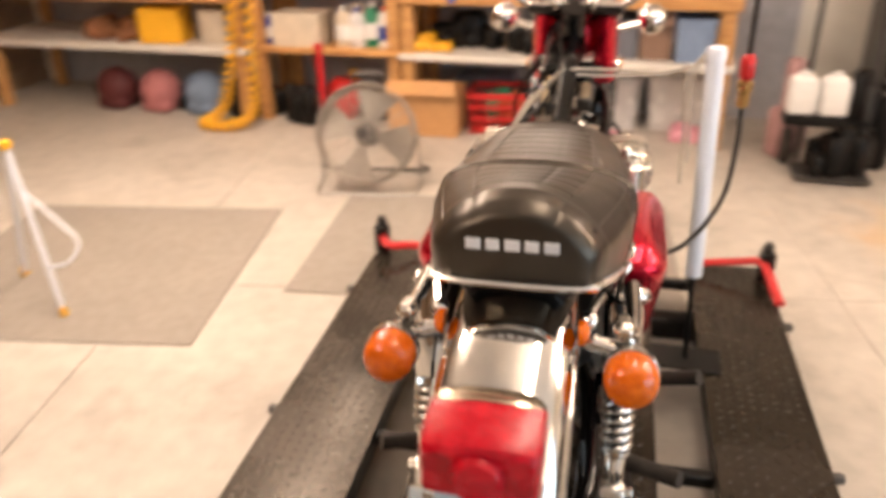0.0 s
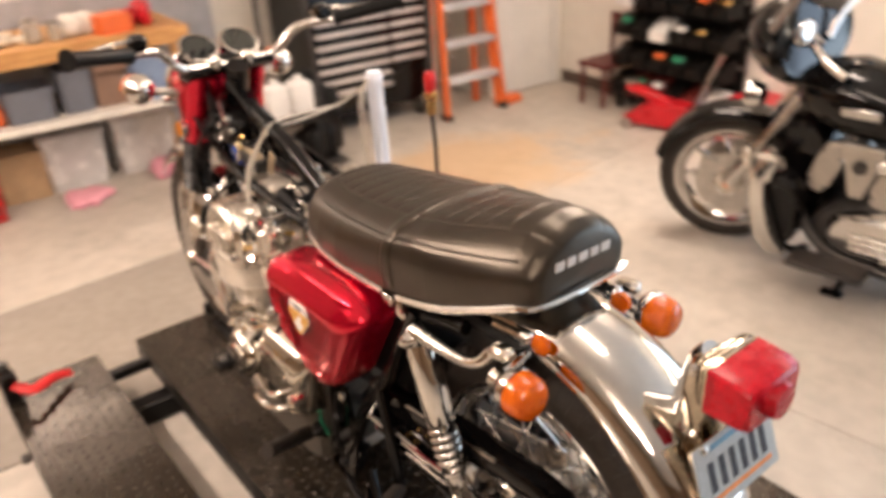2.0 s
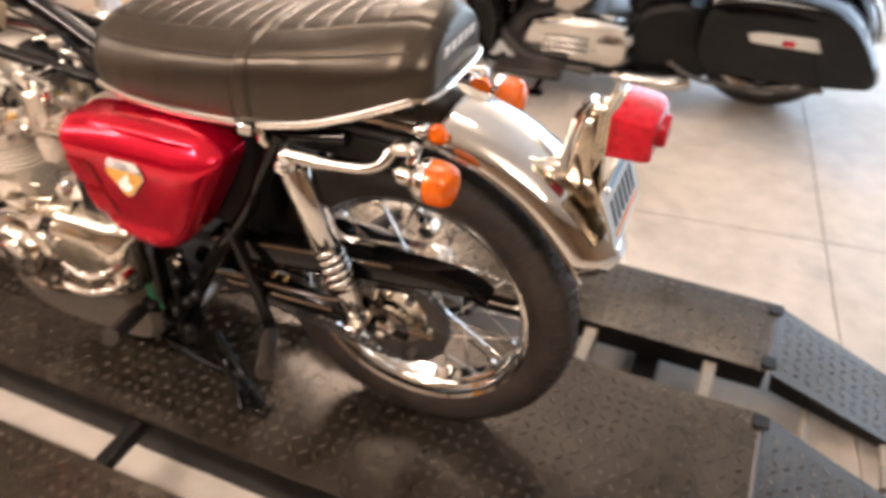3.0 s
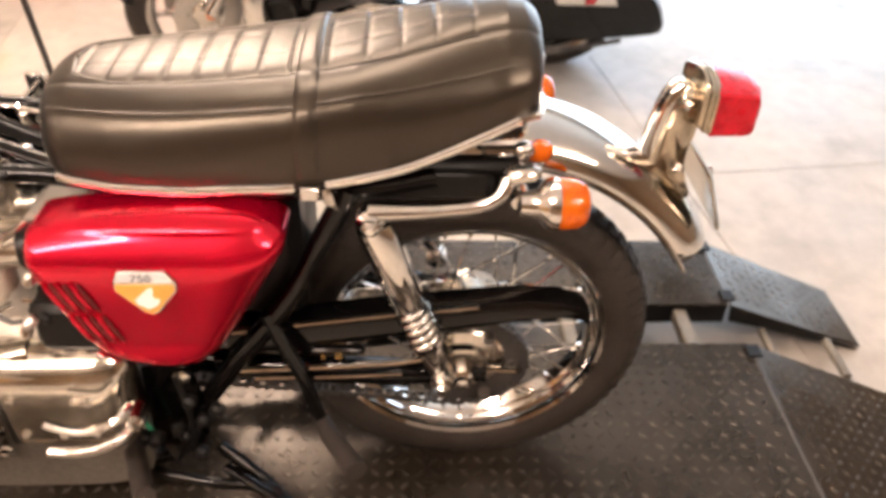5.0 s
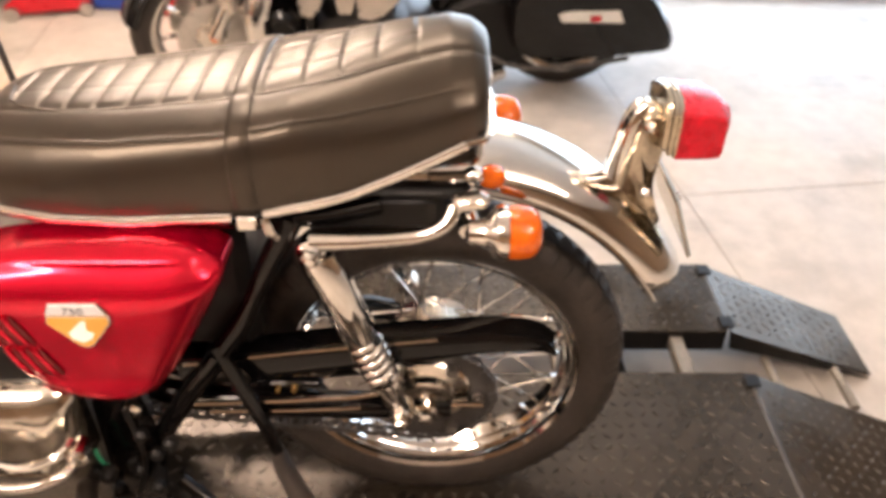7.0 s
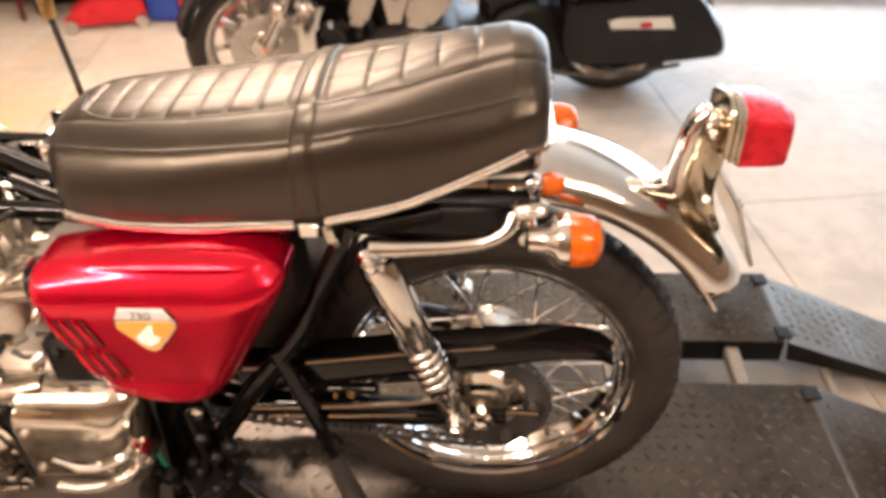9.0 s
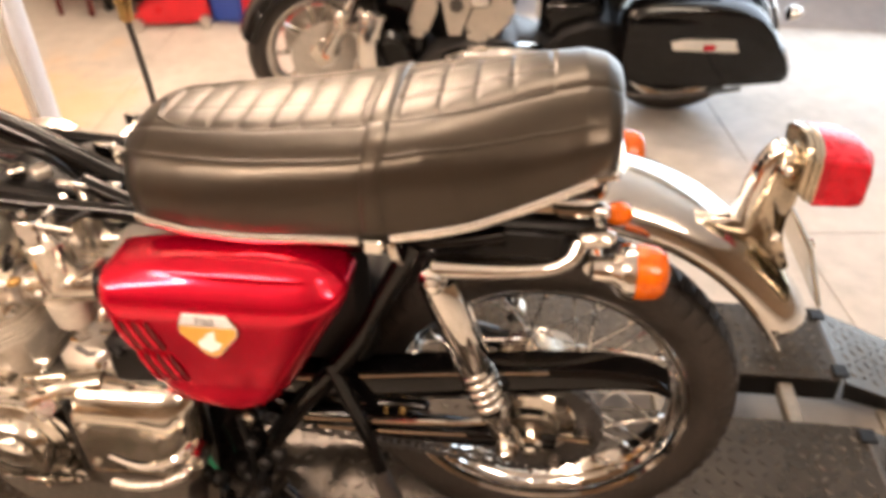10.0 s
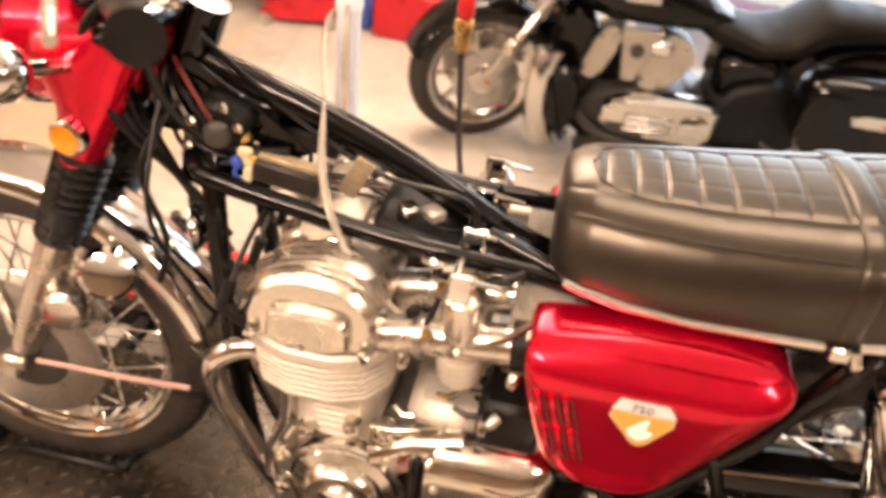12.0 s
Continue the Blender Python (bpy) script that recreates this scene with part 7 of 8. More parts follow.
for x in (-0.38, 0.37):
    for y in (-0.24, 0.22):
        w_ = part("caster", Shape().lathe([(0.01, -0.016), (0.055, -0.016), (0.058, -0.01), (0.058, 0.01), (0.055, 0.016), (0.01, 0.016)], (x, y, 0.058), (1, 0, 0), 20), RUBBER, tc)
        part("hub", Shape().lathe([(0.005, -0.02), (0.03, -0.019), (0.03, 0.019), (0.005, 0.02)], (x, y, 0.058), (1, 0, 0), 16), STEEL, w_)
        part("fork", Shape().box((x, y, 0.105), (0.05, 0.07, 0.03), 0.005), STEEL, w_)

# step ladder
ORIGIN[0] = Matrix.Translation((0.08, 0.27, 0))
ld = thing("step_ladder", (2.30, 3.06, 0), "orange fibreglass step ladder with aluminium treads", "ladder")
for sx in (-1, 1):
    top, bot = Vector((sx * 0.15, 0.22, 1.75)), Vector((sx * 0.235, 0.0, 0.0))
    mid = (top + bot) / 2
    d = top - bot
    m = d.to_track_quat("Z", "Y").to_matrix().to_4x4()
    part("front_rail", Shape().box(mid, (0.032, 0.085, d.length), 0.005, m), ORANGE, ld, "orange front rail")
    top2, bot2 = Vector((sx * 0.15, 0.26, 1.7)), Vector((sx * 0.20, 0.13 + 0.12, 0.0))
    d2 = top2 - bot2
    part("back_rail", Shape().box((top2 + bot2) / 2, (0.03, 0.05, d2.length), 0.005, d2.to_track_quat("Z", "Y").to_matrix().to_4x4()), ORANGE, ld)
    part("foot", Shape().box(bot + Vector((0, 0, 0.02)), (0.045, 0.1, 0.045), 0.006), RUBBER, ld)
for i in range(6):
    z = 0.255 + 0.235 * i
    w = 0.42 - 0.022 * i
    part("tread", Shape().box((0, 0.035 + 0.03 * i, z), (w, 0.10, 0.045), 0.005), principled("aluminium", (0.70, 0.72, 0.75), 0.35, 0.5) if i == 0 else bpy.data.materials["aluminium"], ld, "pale aluminium tread")
    part("brace", Shape().tube([(-w / 2, 0.05 + 0.03 * i, z - 0.02), (-w / 2 + 0.09, 0.04 + 0.03 * i, z - 0.10)], 0.006, 6), STEEL, ld)
solid("orange_block", Shape().box((0, 0, 0.03), (0.14, 0.1, 0.06), 0.015), ORANGE, "orange wheel block on the floor by the ladder", "wheel block", at=(2.66, 3.1, 0))
solid("door_leaf", Shape().box((0, 0, 1.0), (0.5, 0.02, 2.0), 0.004).box((0, -0.012, 0.55), (0.34, 0.008, 0.7), 0.003).box((0, -0.012, 1.45), (0.34, 0.008, 0.8), 0.003), WHITE, "white panelled door in the short wall", "door", at=(2.95, 3.286, 0.005), kind="structure")

# dark cart with a twin white jug
ORIGIN[0] = Matrix.Translation((0, 0.20, 0))
cart = thing("hand_cart", (1.06, 3.1, 0), "dark steel cart loaded with black workshop gear", "cart")
for sx in (-1, 1):
    part("upright", Shape().tube(smooth([(sx * 0.15, 0.0, 0.05), (sx * 0.15, 0.05, 0.7), (sx * 0.12, 0.09, 1.15), (sx * 0.02, 0.1, 1.2)], 5), 0.014, 10), GRAPHITE, cart)
    part("wheel", Shape().lathe([(0.02, -0.02), (0.09, -0.022), (0.1, -0.01), (0.1, 0.01), (0.09, 0.022), (0.02, 0.02)], (sx * 0.2, 0.08, 0.1), (1, 0, 0), 24), RUBBER, cart)
part("toe_plate", Shape().box((0, -0.12, 0.03), (0.36, 0.24, 0.012), 0.003), GRAPHITE, cart)
lumps("gear_pile", 1.08, 2.99, 0.037, 0.34, 0.24, 0.28, MATTBLACK, "black hoses and gear piled on the cart", "gear", 10, 80)
lumps("gear_pile", 1.25, 3.2, 0.0, 0.24, 0.24, 0.55, MATTBLACK, "black gear beside the tool chest", "gear", 9, 81)
lumps("gear_pile", 0.88, 3.32, 0.0, 0.22, 0.24, 0.6, principled("dusty_pink", (0.42, 0.24, 0.23), 0.6), "dusty pink and grey rolls beside the bench", "gear", 7, 82)
jug = thing("twin_jug", (0.93, 2.93, 0.30), "white twin plastic jug resting on the gear pile", "jug")
for sx in (-1, 1):
    part("jug", Shape().loft([[(sx * 0.072 + a * k, b * k, z) for a, b in slab_outline(-0.06, 0.06, 0.066, 0.022)] for k, z in ((0.92, 0.06), (1, 0.07), (1, 0.205), (0.92, 0.225), (0.55, 0.24), (0.34, 0.246), (0.32, 0.262))]), WHITE, jug)
part("rack", Shape().box((0, 0, 0.03), (0.29, 0.13, 0.06), 0.008), MATTBLACK, jug)

# stool, tool rack, jack at the east wall
ORIGIN[0] = Matrix.Translation((0.10, 0.25, 0))
st = thing("low_chair", (3.13, 2.66, 0), "small dark red wooden chair by the wall", "chair")
for sy in (-1, 1):
    part("back_post", Shape().box((0.145, sy * 0.11, 0.44), (0.025, 0.025, 0.30), 0.004), DARKRED, st)
part("backrest", Shape().box((0.145, 0, 0.54), (0.02, 0.20, 0.09), 0.005), DARKRED, st)
part("seat", Shape().box((0, 0, 0.285), (0.34, 0.26, 0.03), 0.005), DARKRED, st)
for sx in (-1, 1):
    for sy in (-1, 1):
        part("leg", Shape().box((sx * 0.14, sy * 0.1, 0.135), (0.025, 0.025, 0.27), 0.004), DARKRED, st)
rack = thing("parts_rack", (3.13, 2.12, 0), "black rack of small parts bins, half full", "rack")
part("back_board", Shape().box((0.12, 0, 0.62), (0.02, 0.9, 1.2), 0.003), MATTBLACK, rack)
for i in range(6):
    part("rail", Shape().box((0.08, 0, 0.2 + 0.19 * i), (0.05, 0.9, 0.02), 0.003), GRAPHITE, rack)
rr_ = random.Random(5)
for i in range(6):
    for j in range(6):
        m = rr_.choice([MATTBLACK] * 9 + [WHITE, GREY, DARKRED])
        o = Vector((0.0, -0.37 + 0.148 * j, 0.12 + 0.19 * i))
        part("bin", Shape().prism([(-0.08, 0), (0.07, 0), (0.07, 0.13), (0.03, 0.13), (-0.08, 0.06)], lambda a, b, d: o + Vector((a, -0.06 + d, b)), 0.12, 0.004), m, rack)
        if (i * 7 + j * 3) % 4 < 2:
            part("bin_content", Shape().box(o + Vector((-0.02, 0, 0.085)), (0.06, 0.08, 0.05), 0.012), rr_.choice([WHITE, ORANGE, SHELFWHITE, BRASS, BLUE, GREEN, WHITE]), rack)
for x in (-0.02, 0.1):
    for y in (-0.4, 0.4):
        part("foot", Shape().box((x, y, 0.06), (0.04, 0.04, 0.12), 0.005), MATTBLACK, rack)
jk = thing("trolley_jack", pose(2.97, 2.03, 0, 0, 0, 18), "red trolley jack on the floor by the wall", "jack")
for sx in (-1, 1):
    part("side_frame", Shape().prism([(-0.22, 0.03), (0.20, 0.03), (0.22, 0.07), (0.1, 0.15), (-0.2, 0.16)], lambda a, b, d: (sx * 0.09 - 0.008 + d, a, b), 0.016, 0.003), REDPAINT, jk)
part("cover_plate", Shape().box((0, -0.06, 0.165), (0.19, 0.26, 0.02), 0.004), REDPAINT, jk)
part("lift_arm", Shape().box((0, 0.08, 0.2), (0.07, 0.34, 0.05), 0.01, Matrix.Rotation(radians(16), 4, "X")), REDPAINT, jk)
part("saddle", Shape().lathe([(0.03, 0), (0.05, 0.02), (0.05, 0.035)], (0, 0.22, 0.25), (0, 0, 1), 16), STEEL, jk)
part("handle", Shape().tube([(0, -0.2, 0.14), (0.0, -0.34, 0.5)], 0.014, 10), STEEL, jk)
for sx in (-1, 1):
    for y in (-0.19, 0.18):
        part("wheel", Shape().lathe([(0.01, -0.02), (0.036, -0.018), (0.036, 0.018), (0.01, 0.02)], (sx * 0.125, y, 0.037), (1, 0, 0), 16), STEEL, jk)
solid("red_tool_box", Shape().box((0, 0, 0.13), (0.34, 0.5, 0.26), 0.015).box((0, 0, 0.275), (0.3, 0.46, 0.03), 0.01), REDPAINT, "red steel tool box on the floor by the wall", "tool box", at=(3.1, 1.35, 0))
solid("blue_bin", Shape().box((0, 0, 0.09), (0.22, 0.2, 0.18), 0.02), BLUE, "blue plastic bin by the wall", "bin", at=(3.1, 1.72, 0))
solid("parts_box", Shape().box((0, 0, 0.17), (0.3, 0.4, 0.34), 0.015), MATTBLACK, "black parts box against the wall", "box", at=(3.12, 0.85, 0))

# things outside the open door
ORIGIN[0] = Matrix()
solid("pink_tarp", Shape().box((0, 0, 0.06), (0.3, 1.3, 0.12), 0.05), principled("pale_pink", (0.80, 0.52, 0.60), 0.7), "pale pink folded tarp on the driveway", "tarp", at=(4.6, -0.1, 0))
lumps("garden_items", 4.9, 0.2, -0.01, 0.6, 0.4, 0.28, MATTBLACK, "black garden gear on the driveway", "garden gear", 6, 90)
lumps("garden_items", 4.6, -2.0, -0.01, 0.4, 0.4, 0.35, YELLOW, "yellow garden gear on the driveway", "garden gear", 5, 91)
lumps("garden_items", 4.9, -1.5, -0.01, 0.4, 0.4, 0.5, GREEN, "green garden gear on the driveway", "garden gear", 5, 92)
bin_(4.5, -1.75, -0.01, 0.4, 0.4, 0.4, CLEARBIN, "pale storage bin on the driveway", CLEARBIN)

# ==== the black touring motorcycle ====
b2 = thing("touring_motorcycle", pose(2.305, 0.035, 0, 0, -9, 9.5) @ Matrix.Scale(0.98, 4), "black touring motorcycle with saddlebags parked on its stand", "motorcycle")


def p2(name, s, mat, label="", parent=None, sharp=38):
    return part(name, s, mat, parent or b2, label, sharp)


STEER = Matrix.Translation((0, 1.08, 0)) @ Matrix.Rotation(radians(20), 4, "Z") @ Matrix.Translation((0, -1.08, 0))  # the handlebar is turned
for nm, y, r, w in (("front_wheel", 1.08, 0.315, 0.055), ("rear_wheel", -0.46, 0.315, 0.07)):
    o = Vector((0, y, r))
    wh = p2(nm, Shape().lathe([(r - 0.085, -w * 0.8), (r - 0.072, -w * 0.85), (r - 0.095, -w * 0.5), (r - 0.105, 0), (r - 0.095, w * 0.5), (r - 0.072, w * 0.85), (r - 0.085, w * 0.8), (r - 0.115, w * 0.4), (r - 0.115, -w * 0.4)], o, (1, 0, 0), 48, True), CHROME, "chrome cast wheel")
    if nm == "front_wheel":
        wh.matrix_basis = STEER
    p2("tyre", Shape().lathe([(r - 0.082, -w * 0.75), (r - 0.06, -w), (r - 0.03, -w), (r - 0.008, -w * 0.7), (r, -w * 0.2), (r, w * 0.2), (r - 0.008, w * 0.7), (r - 0.03, w), (r - 0.06, w), (r - 0.082, w * 0.75)], o, (1, 0, 0), 56, True), RUBBER, "black tyre", wh)
    p2("hub", Shape().lathe([(0.02, -0.09), (0.06, -0.08), (0.07, -0.03), (0.07, 0.03), (0.06, 0.08), (0.02, 0.09)], o, (1, 0, 0), 24), POLISHED, "", wh)
    for sx in (-1, 1):
        p2("brake_disc", Shape().lathe([(0.07, -0.003), (0.145, -0.003), (0.145, 0.003), (0.07, 0.003)], o + Vector((sx * 0.075, 0, 0)), (1, 0, 0), 36, True), STEEL, "", wh)
    for k in range(9):
        a = 2 * math.pi * k / 9
        d = Vector((0, math.cos(a), math.sin(a)))
        p2("spoke", Shape().tube([o + d * 0.06, o + d * (r - 0.11)], [0.016, 0.011], 8), POLISHED, "", wh)
p2("axle_reflector", Shape().lathe([(0.018, 0), (0.018, 0.01), (0.01, 0.014)], (-0.11, 1.08, 0.33), (-1, 0, 0), 16), principled("orange_reflector", (0.8, 0.18, 0.02), 0.3), "orange axle reflector").matrix_basis = STEER


def shell2(y0, r_in, r_out, a0, a1, half, z0=0.315):
    rings = []
    for a in np.linspace(radians(a0), radians(a1), 26):
        row = []
        for u, v in ((-1, 0), (-1, 0.5), (-0.8, 0.85), (-0.4, 1), (0.4, 1), (0.8, 0.85), (1, 0.5), (1, 0), (0.95, 0.0), (0.94, 0.48), (0.75, 0.78), (0.4, 0.92), (-0.4, 0.92), (-0.75, 0.78), (-0.94, 0.48), (-0.95, 0)):
            r = r_in + (r_out - r_in) * v
            row.append((u * half, y0 - r * math.sin(a), z0 + r * math.cos(a)))
        rings.append(row)
    return Shape().loft(rings)


p2("front_fender", shell2(1.08, 0.30, 0.345, -70, 55, 0.085), BLACK, "glossy black front fender").matrix_basis = STEER
p2("rear_fender", shell2(-0.46, 0.33, 0.385, -40, 85, 0.11), BLACK, "glossy black rear fender")
p2("fender_rail", Shape().tube([(-0.06, -0.46 - 0.40 * math.sin(a), 0.315 + 0.40 * math.cos(a)) for a in np.linspace(0.3, 1.4, 12)], 0.012, 8), CHROME, "chrome fender rail")
for sx in (-1, 1):
    p2("fork_leg", Shape().tube([(sx * 0.10, 1.08, 0.33), (sx * 0.10, 0.86, 0.66), (sx * 0.10, 0.72, 0.90)], [0.034, 0.030, 0.026], 16), CHROME, "chrome fork leg").matrix_basis = STEER
    p2("fork_brace", Shape().box((sx * 0.105, 1.0, 0.46), (0.06, 0.06, 0.12), 0.02), POLISHED).matrix_basis = STEER
    # lower leg fairing
    lf = []
    for z, y, w in ((0.13, 0.80, 0.03), (0.2, 0.84, 0.05), (0.36, 0.865, 0.062), (0.50, 0.86, 0.058), (0.56, 0.84, 0.03)):
        lf.append([(sx * (0.20 + w * math.cos(a)), y - 0.02 + 0.055 * math.sin(a), z) for a in np.linspace(0, 2 * math.pi, 16, endpoint=False)])
    p2("leg_shield", Shape().loft(lf), CHROME, "chrome leg shield")
    p2("engine_guard", Shape().tube(smooth([(sx * 0.08, 0.80, 0.56), (sx * 0.20, 0.82, 0.52), (sx * 0.26, 0.79, 0.38), (sx * 0.22, 0.72, 0.18), (sx * 0.10, 0.68, 0.12)], 6), 0.014, 12), BLACK, "black engine guard")
    p2("saddlebag", Shape().loft([[(sx * (0.17 + k * 0.17), -0.445 + a * s * 1.02, 0.470 + b * s) for a, b in rounded([(0.30, 0.12), (0.29, -0.15), (0.10, -0.18), (-0.34, -0.16), (-0.40, -0.14), (-0.37, -0.05), (-0.27, 0.10), (-0.18, 0.16), (0.0, 0.18), (0.2, 0.17)], 2)] for k, s in ((0, 0.96), (0.1, 1.0), (0.75, 1.0), (0.95, 0.95), (1.0, 0.82), (1.01, 0.4))]), BLACK, "glossy black hard saddlebag", None, 50)
    p2("bag_reflector", Shape().prism([(-0.04, -0.030), (0.22, -0.018), (0.235, 0.018), (0.19, 0.03), (-0.015, 0.026)], lambda a, b, d: (sx * (0.338 + d), -0.56 + a, 0.500 + b), 0.012, 0.004), CHROME, "chrome bag trim with a red reflector")
    p2("red_reflector", Shape().box((sx * 0.352, -0.48, 0.493), (0.008, 0.045, 0.022), 0.003), REDLENS)
    p2("bag_rail", Shape().tube(smooth([(sx * 0.30, -0.06, 0.32), (sx * 0.345, -0.19, 0.285), (sx * 0.345, -0.44, 0.278), (sx * 0.31, -0.66, 0.285)], 5), 0.010, 10), GRAPHITE, "dark bag guard rail")
    p2("exhaust", Shape().tube(smooth([(sx * 0.21, 0.16, 0.165), (sx * 0.235, 0.08, 0.165), (sx * 0.235, 0.00, 0.168), (sx * 0.225, -0.08, 0.172), (sx * 0.20, -0.15, 0.18)], 6), [0.025] * 4 + [0.040] * 21, 16), CHROME, "chrome exhaust pipe")
    p2("floorboard", Shape().box((sx * 0.30, 0.52, 0.20), (0.12, 0.30, 0.03), 0.012), RUBBER, "black rubber floorboard")
# engine
p2("crankcase", Shape().prism(rounded([(0.64, 0.16), (0.12, 0.14), (0.06, 0.24), (0.12, 0.36), (0.35, 0.42), (0.60, 0.38), (0.68, 0.27)]), lambda a, b, d: (-0.15 + d, a, b), 0.30, 0.02), GRAPHITE, "dark engine crankcase")
p2("primary_cover", Shape().prism(rounded([(0.56, 0.22), (0.16, 0.20), (0.10, 0.24), (0.10, 0.38), (0.16, 0.42), (0.54, 0.40), (0.58, 0.31)], 2), lambda a, b, d: (-0.23 + d, a, b), 0.09, 0.022), CHROME, "chrome primary cover")
for i in range(3):
    p2("cover_rib", Shape().box((-0.235, 0.38, 0.265 + 0.03 * i), (0.018, 0.2, 0.014), 0.005), CHROME)
p2("derby_cover", Shape().lathe([(0.068, 0), (0.068, 0.012), (0.05, 0.022), (0.003, 0.024)], (-0.23, 0.19, 0.29), (-1, 0, 0), 28), CHROME)
for k, a in enumerate((24, -24)):
    d = Vector((0, math.sin(radians(a)), math.cos(radians(a))))
    o = Vector((0, 0.45 + (0.05 if a > 0 else -0.05), 0.36))
    for i in range(8):
        p2("cylinder_fin", Shape().lathe([(0.05, 0), (0.085, 0.001), (0.085, 0.006), (0.05, 0.007)], o + d * (0.05 + 0.017 * i), d, 24), MATTBLACK)
    p2("rocker_cover", Shape().lathe([(0.07, 0), (0.085, 0.01), (0.08, 0.045), (0.06, 0.06), (0.01, 0.065)], o + d * 0.19, d, 24), GRAPHITE, "dark rocker cover")
for out in ([(0.70, 0.45), (0.62, 0.42), (0.55, 0.60), (0.575, 0.66), (0.64, 0.64)], [(0.475, 0.43), (0.37, 0.40), (0.25, 0.52), (0.28, 0.63), (0.395, 0.66)]):
    p2("side_panel", Shape().prism(rounded(out, 1), lambda u, v, dd: (-0.125 - dd, u, v), 0.03, 0.004), ALLOY, "cast cylinder side panel", None, 25)
    cu, cv = sum(a for a, b in out) / 5, sum(b for a, b in out) / 5
    for a, b in out:
        p2("panel_bolt", Shape().lathe([(0.008, 0), (0.008, 0.006), (0.004, 0.008)], (-0.154, cu + (a - cu) * 0.72, cv + (b - cv) * 0.72), (-1, 0, 0), 8), CHROME)
p2("air_cleaner", Shape().prism([(0.405, 0.665), (0.565, 0.67), (0.525, 0.45), (0.475, 0.45)], lambda u, v, d: (-0.145 - d, u, v), 0.03, 0.004), ALLOY, "triangular cast cover between the cylinders")
p2("air_ring", Shape().lathe([(0.028, 0), (0.028, 0.008), (0.018, 0.01)], (-0.176, 0.492, 0.585), (-1, 0, 0), 20), GRAPHITE)
p2("down_pipe", Shape().tube(smooth([(-0.12, 0.72, 0.40), (-0.17, 0.68, 0.30), (-0.2, 0.55, 0.2), (-0.22, 0.25, 0.17)], 6), 0.022, 12), GRAPHITE, "dark exhaust down pipe")
p2("belt_guard", Shape().prism(rounded([(0.12, 0.44), (0.14, 0.20), (0.0, 0.15), (-0.26, 0.17), (-0.30, 0.40), (-0.1, 0.52)], 1), lambda u, v, d: (-0.17 + d, u, v), 0.30, 0.02), MATTBLACK, "black belt guard and transmission housing")
p2("lower_frame", Shape().box((0, 0.32, 0.125), (0.26, 0.62, 0.06), 0.02), MATTBLACK)
p2("front_frame", Shape().prism(rounded([(0.84, 0.66), (0.70, 0.70), (0.62, 0.60), (0.62, 0.22), (0.70, 0.16), (0.78, 0.30)], 1), lambda u, v, d: (-0.11 + d, u, v), 0.22, 0.02), BLACK, "black frame and oil cooler behind the fork")
for sx in (-1, 1):
    p2("leg_fairing", Shape().prism(rounded([(0.83, 0.50), (0.70, 0.50), (0.66, 0.36), (0.69, 0.20), (0.80, 0.18)], 2), lambda u, v, d: (sx * (0.12 + d), u, v), 0.12, 0.02), BLACK, "black lower leg fairing")
    p2("fairing_pocket", Shape().prism(rounded([(0.80, 0.46), (0.72, 0.46), (0.69, 0.36), (0.71, 0.24), (0.78, 0.23)], 2), lambda u, v, d: (sx * (0.238 + d), u, v), 0.006, 0.002), MATTBLACK)
# tank, seat, fairing
tank = []
for y, w, z0, z1 in ((0.80, 0.05, 0.74, 0.84), (0.74, 0.12, 0.68, 0.91), (0.60, 0.165, 0.64, 0.93), (0.42, 0.17, 0.64, 0.89), (0.26, 0.13, 0.64, 0.80), (0.14, 0.08, 0.64, 0.73)):
    tank.append([(w * math.cos(a), y, (z0 + z1) / 2 + (z1 - z0) / 2 * math.copysign(abs(math.sin(a)) ** 0.8, math.sin(a))) for a in np.linspace(0, 2 * math.pi, 24, endpoint=False)])
p2("fuel_tank", Shape().loft(tank), BLACK, "glossy black fuel tank", None, 60)
p2("tank_emblem", Shape().box((-0.166, 0.52, 0.79), (0.012, 0.14, 0.04), 0.01), CHROME)
st2 = []
for y, w, z0, z1 in ((0.26, 0.08, 0.64, 0.74), (0.18, 0.13, 0.60, 0.72), (0.02, 0.165, 0.585, 0.675), (-0.10, 0.17, 0.60, 0.70), (-0.18, 0.155, 0.62, 0.80), (-0.24, 0.14, 0.66, 0.795), (-0.42, 0.13, 0.69, 0.79), (-0.58, 0.10, 0.69, 0.77)):
    st2.append([(w * math.cos(a), y, (z0 + z1) / 2 + (z1 - z0) / 2 * math.copysign(abs(math.sin(a)) ** 0.7, math.sin(a))) for a in np.linspace(0, 2 * math.pi, 24, endpoint=False)])
p2("seat", Shape().loft(st2), BROWNLEATHER, "stepped dark leather seat", None, 60)
p2("side_panel", Shape().box((0, 0.02, 0.49), (0.24, 0.26, 0.2), 0.04), BLACK, "black side panel")
p2("frame_tube", Shape().tube(smooth([(0, 0.80, 0.80), (-0.05, 0.72, 0.5), (-0.07, 0.66, 0.16), (-0.09, 0.3, 0.11), (-0.09, -0.05, 0.16), (-0.1, -0.3, 0.4)], 6), 0.02, 10), BLACK, "black frame tube")
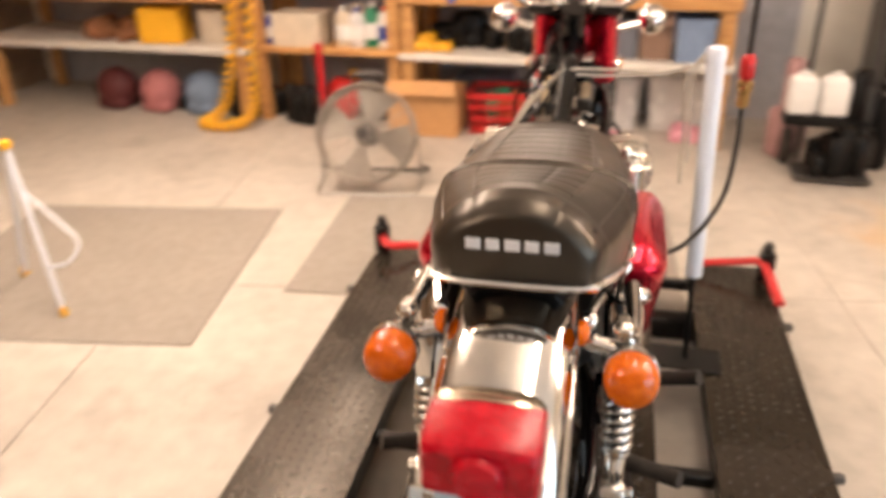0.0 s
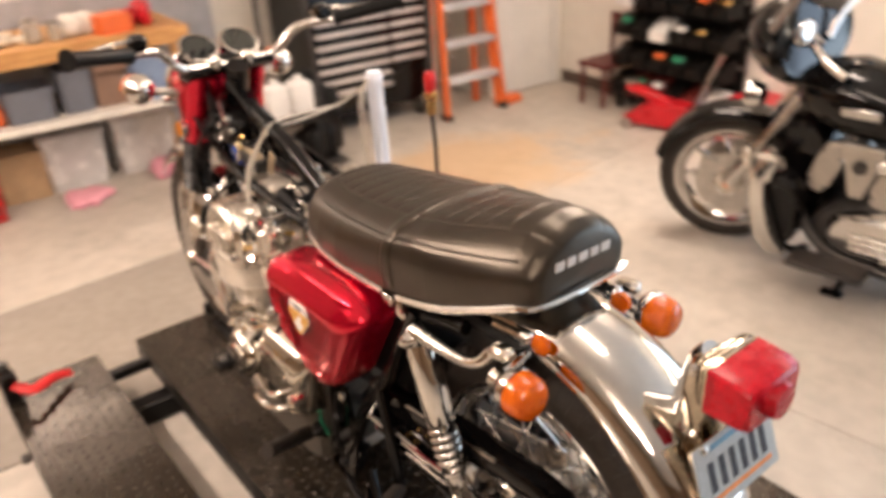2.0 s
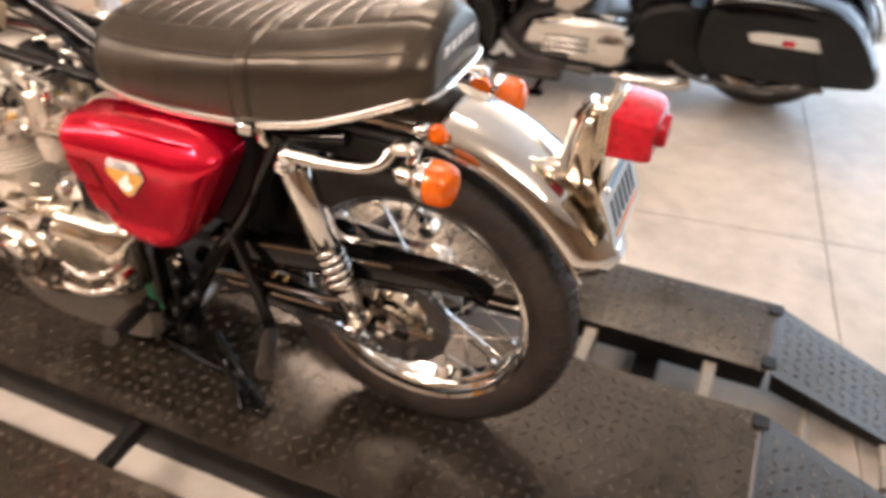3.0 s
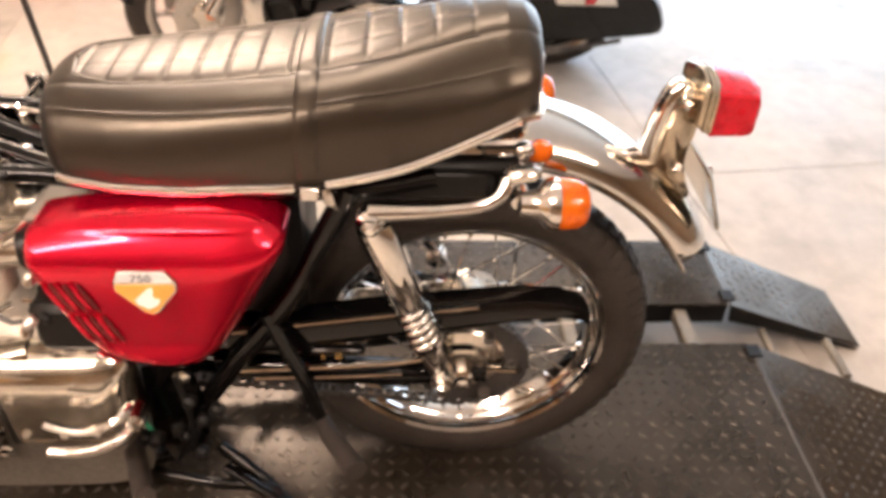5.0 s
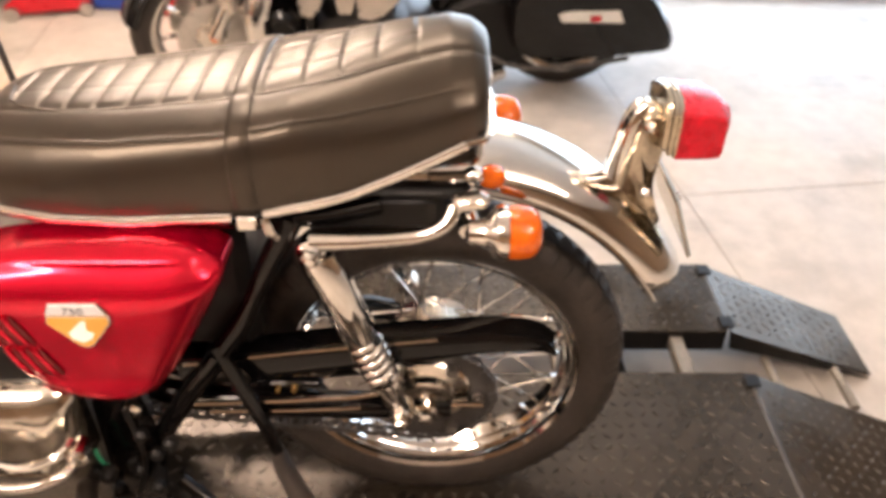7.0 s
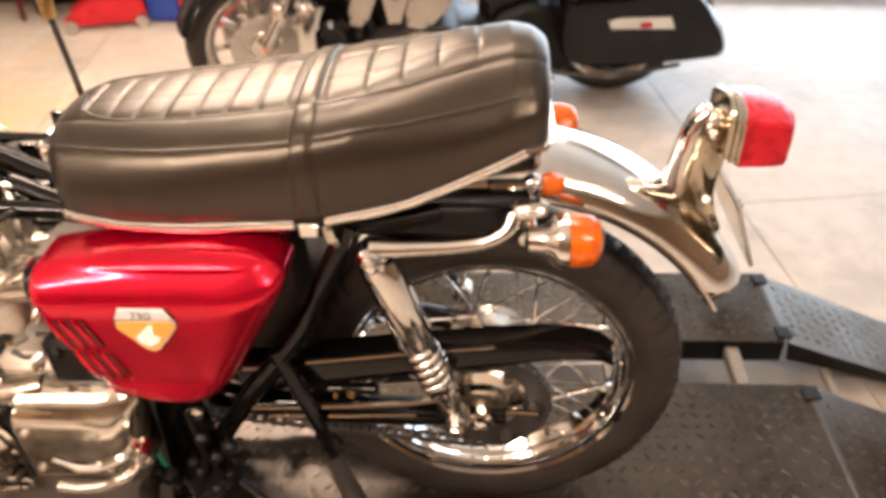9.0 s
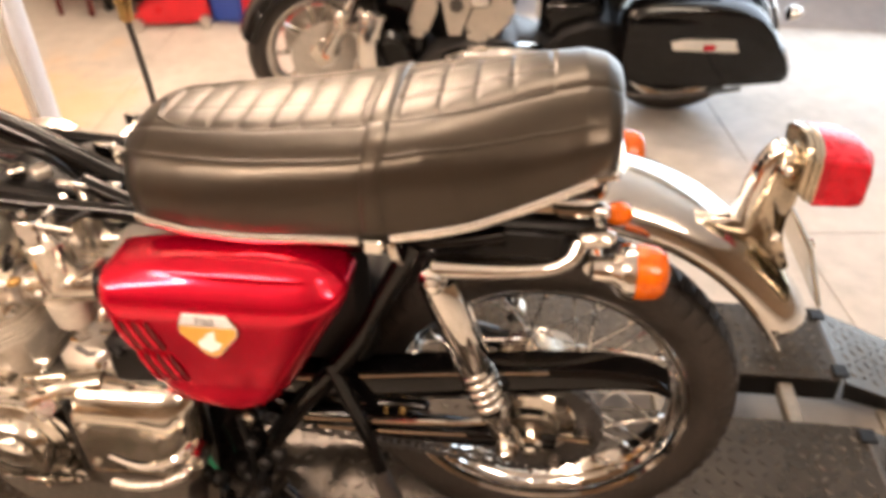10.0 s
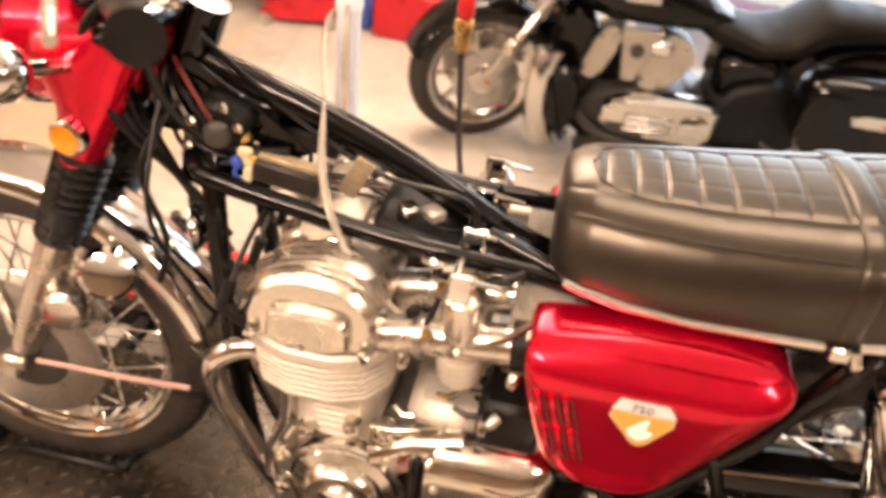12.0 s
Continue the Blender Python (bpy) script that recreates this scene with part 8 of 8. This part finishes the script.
p2("fairing", Shape().loft([[(w * math.cos(a), y + 0.05 * math.sin(a), z + h * math.sin(a)) for a in np.linspace(0, 2 * math.pi, 24, endpoint=False)] for y, z, w, h in ((0.98, 0.98, 0.05, 0.04), (0.95, 0.98, 0.16, 0.10), (0.88, 0.99, 0.26, 0.145), (0.80, 1.0, 0.32, 0.16), (0.76, 1.0, 0.30, 0.14))]), BLACK, "black handlebar fairing", None, 60)
p2("windshield", Shape().loft([[(w * math.sin(a), y + 0.10 * (1 - math.cos(a)) * -1.6, z) for a in np.linspace(-1.15, 1.15, 18)] + [(w * 0.97 * math.sin(a), y - 0.006 + 0.10 * (1 - math.cos(a)) * -1.6, z) for a in np.linspace(1.15, -1.15, 18)] for y, z, w in ((0.90, 1.10, 0.33), (0.82, 1.22, 0.33), (0.76, 1.34, 0.28))]), SMOKE, "smoked windshield")
p2("headlight", Shape().lathe([(0.08, -0.05), (0.095, 0.0), (0.095, 0.03), (0.08, 0.045), (0.03, 0.055), (0.003, 0.057)], (0, 0.95, 0.97), (0, 1, 0), 28), CHROME, "chrome headlight")
for sx in (-1, 1):
    p2("passing_lamp", Shape().lathe([(0.004, -0.05), (0.04, -0.035), (0.055, 0.0), (0.055, 0.02), (0.04, 0.03), (0.003, 0.035)], (sx * 0.20, 0.90, 0.82), (0, 1, 0), 22), CHROME, "chrome passing lamp")
    p2("handlebar", Shape().tube(smooth([(sx * 0.03, 0.74, 0.98), (sx * 0.2, 0.72, 1.08), (sx * 0.36, 0.6, 1.06), (sx * 0.42, 0.5, 1.03)], 5), 0.014, 10), CHROME)
    p2("mirror", Shape().ball((sx * 0.38, 0.66, 1.15), 0.05, 16, (1.3, 0.4, 0.9)), CHROME, "chrome mirror")
    p2("rear_turn_signal", Shape().lathe([(0.004, -0.03), (0.03, -0.02), (0.034, 0.01), (0.02, 0.03), (0.003, 0.032)], (sx * 0.13, -0.86, 0.52), (0, -1, 0), 18), CHROME)
p2("kickstand", Shape().tube([(-0.12, 0.45, 0.14), (-0.24, 0.50, 0.045)], 0.014, 10).box((-0.25, 0.505, 0.038), (0.06, 0.09, 0.012), 0.004), BLACK, "black kickstand")
p2("horn_cover", Shape().box((-0.16, 0.40, 0.60), (0.05, 0.1, 0.07), 0.02), CHROME)
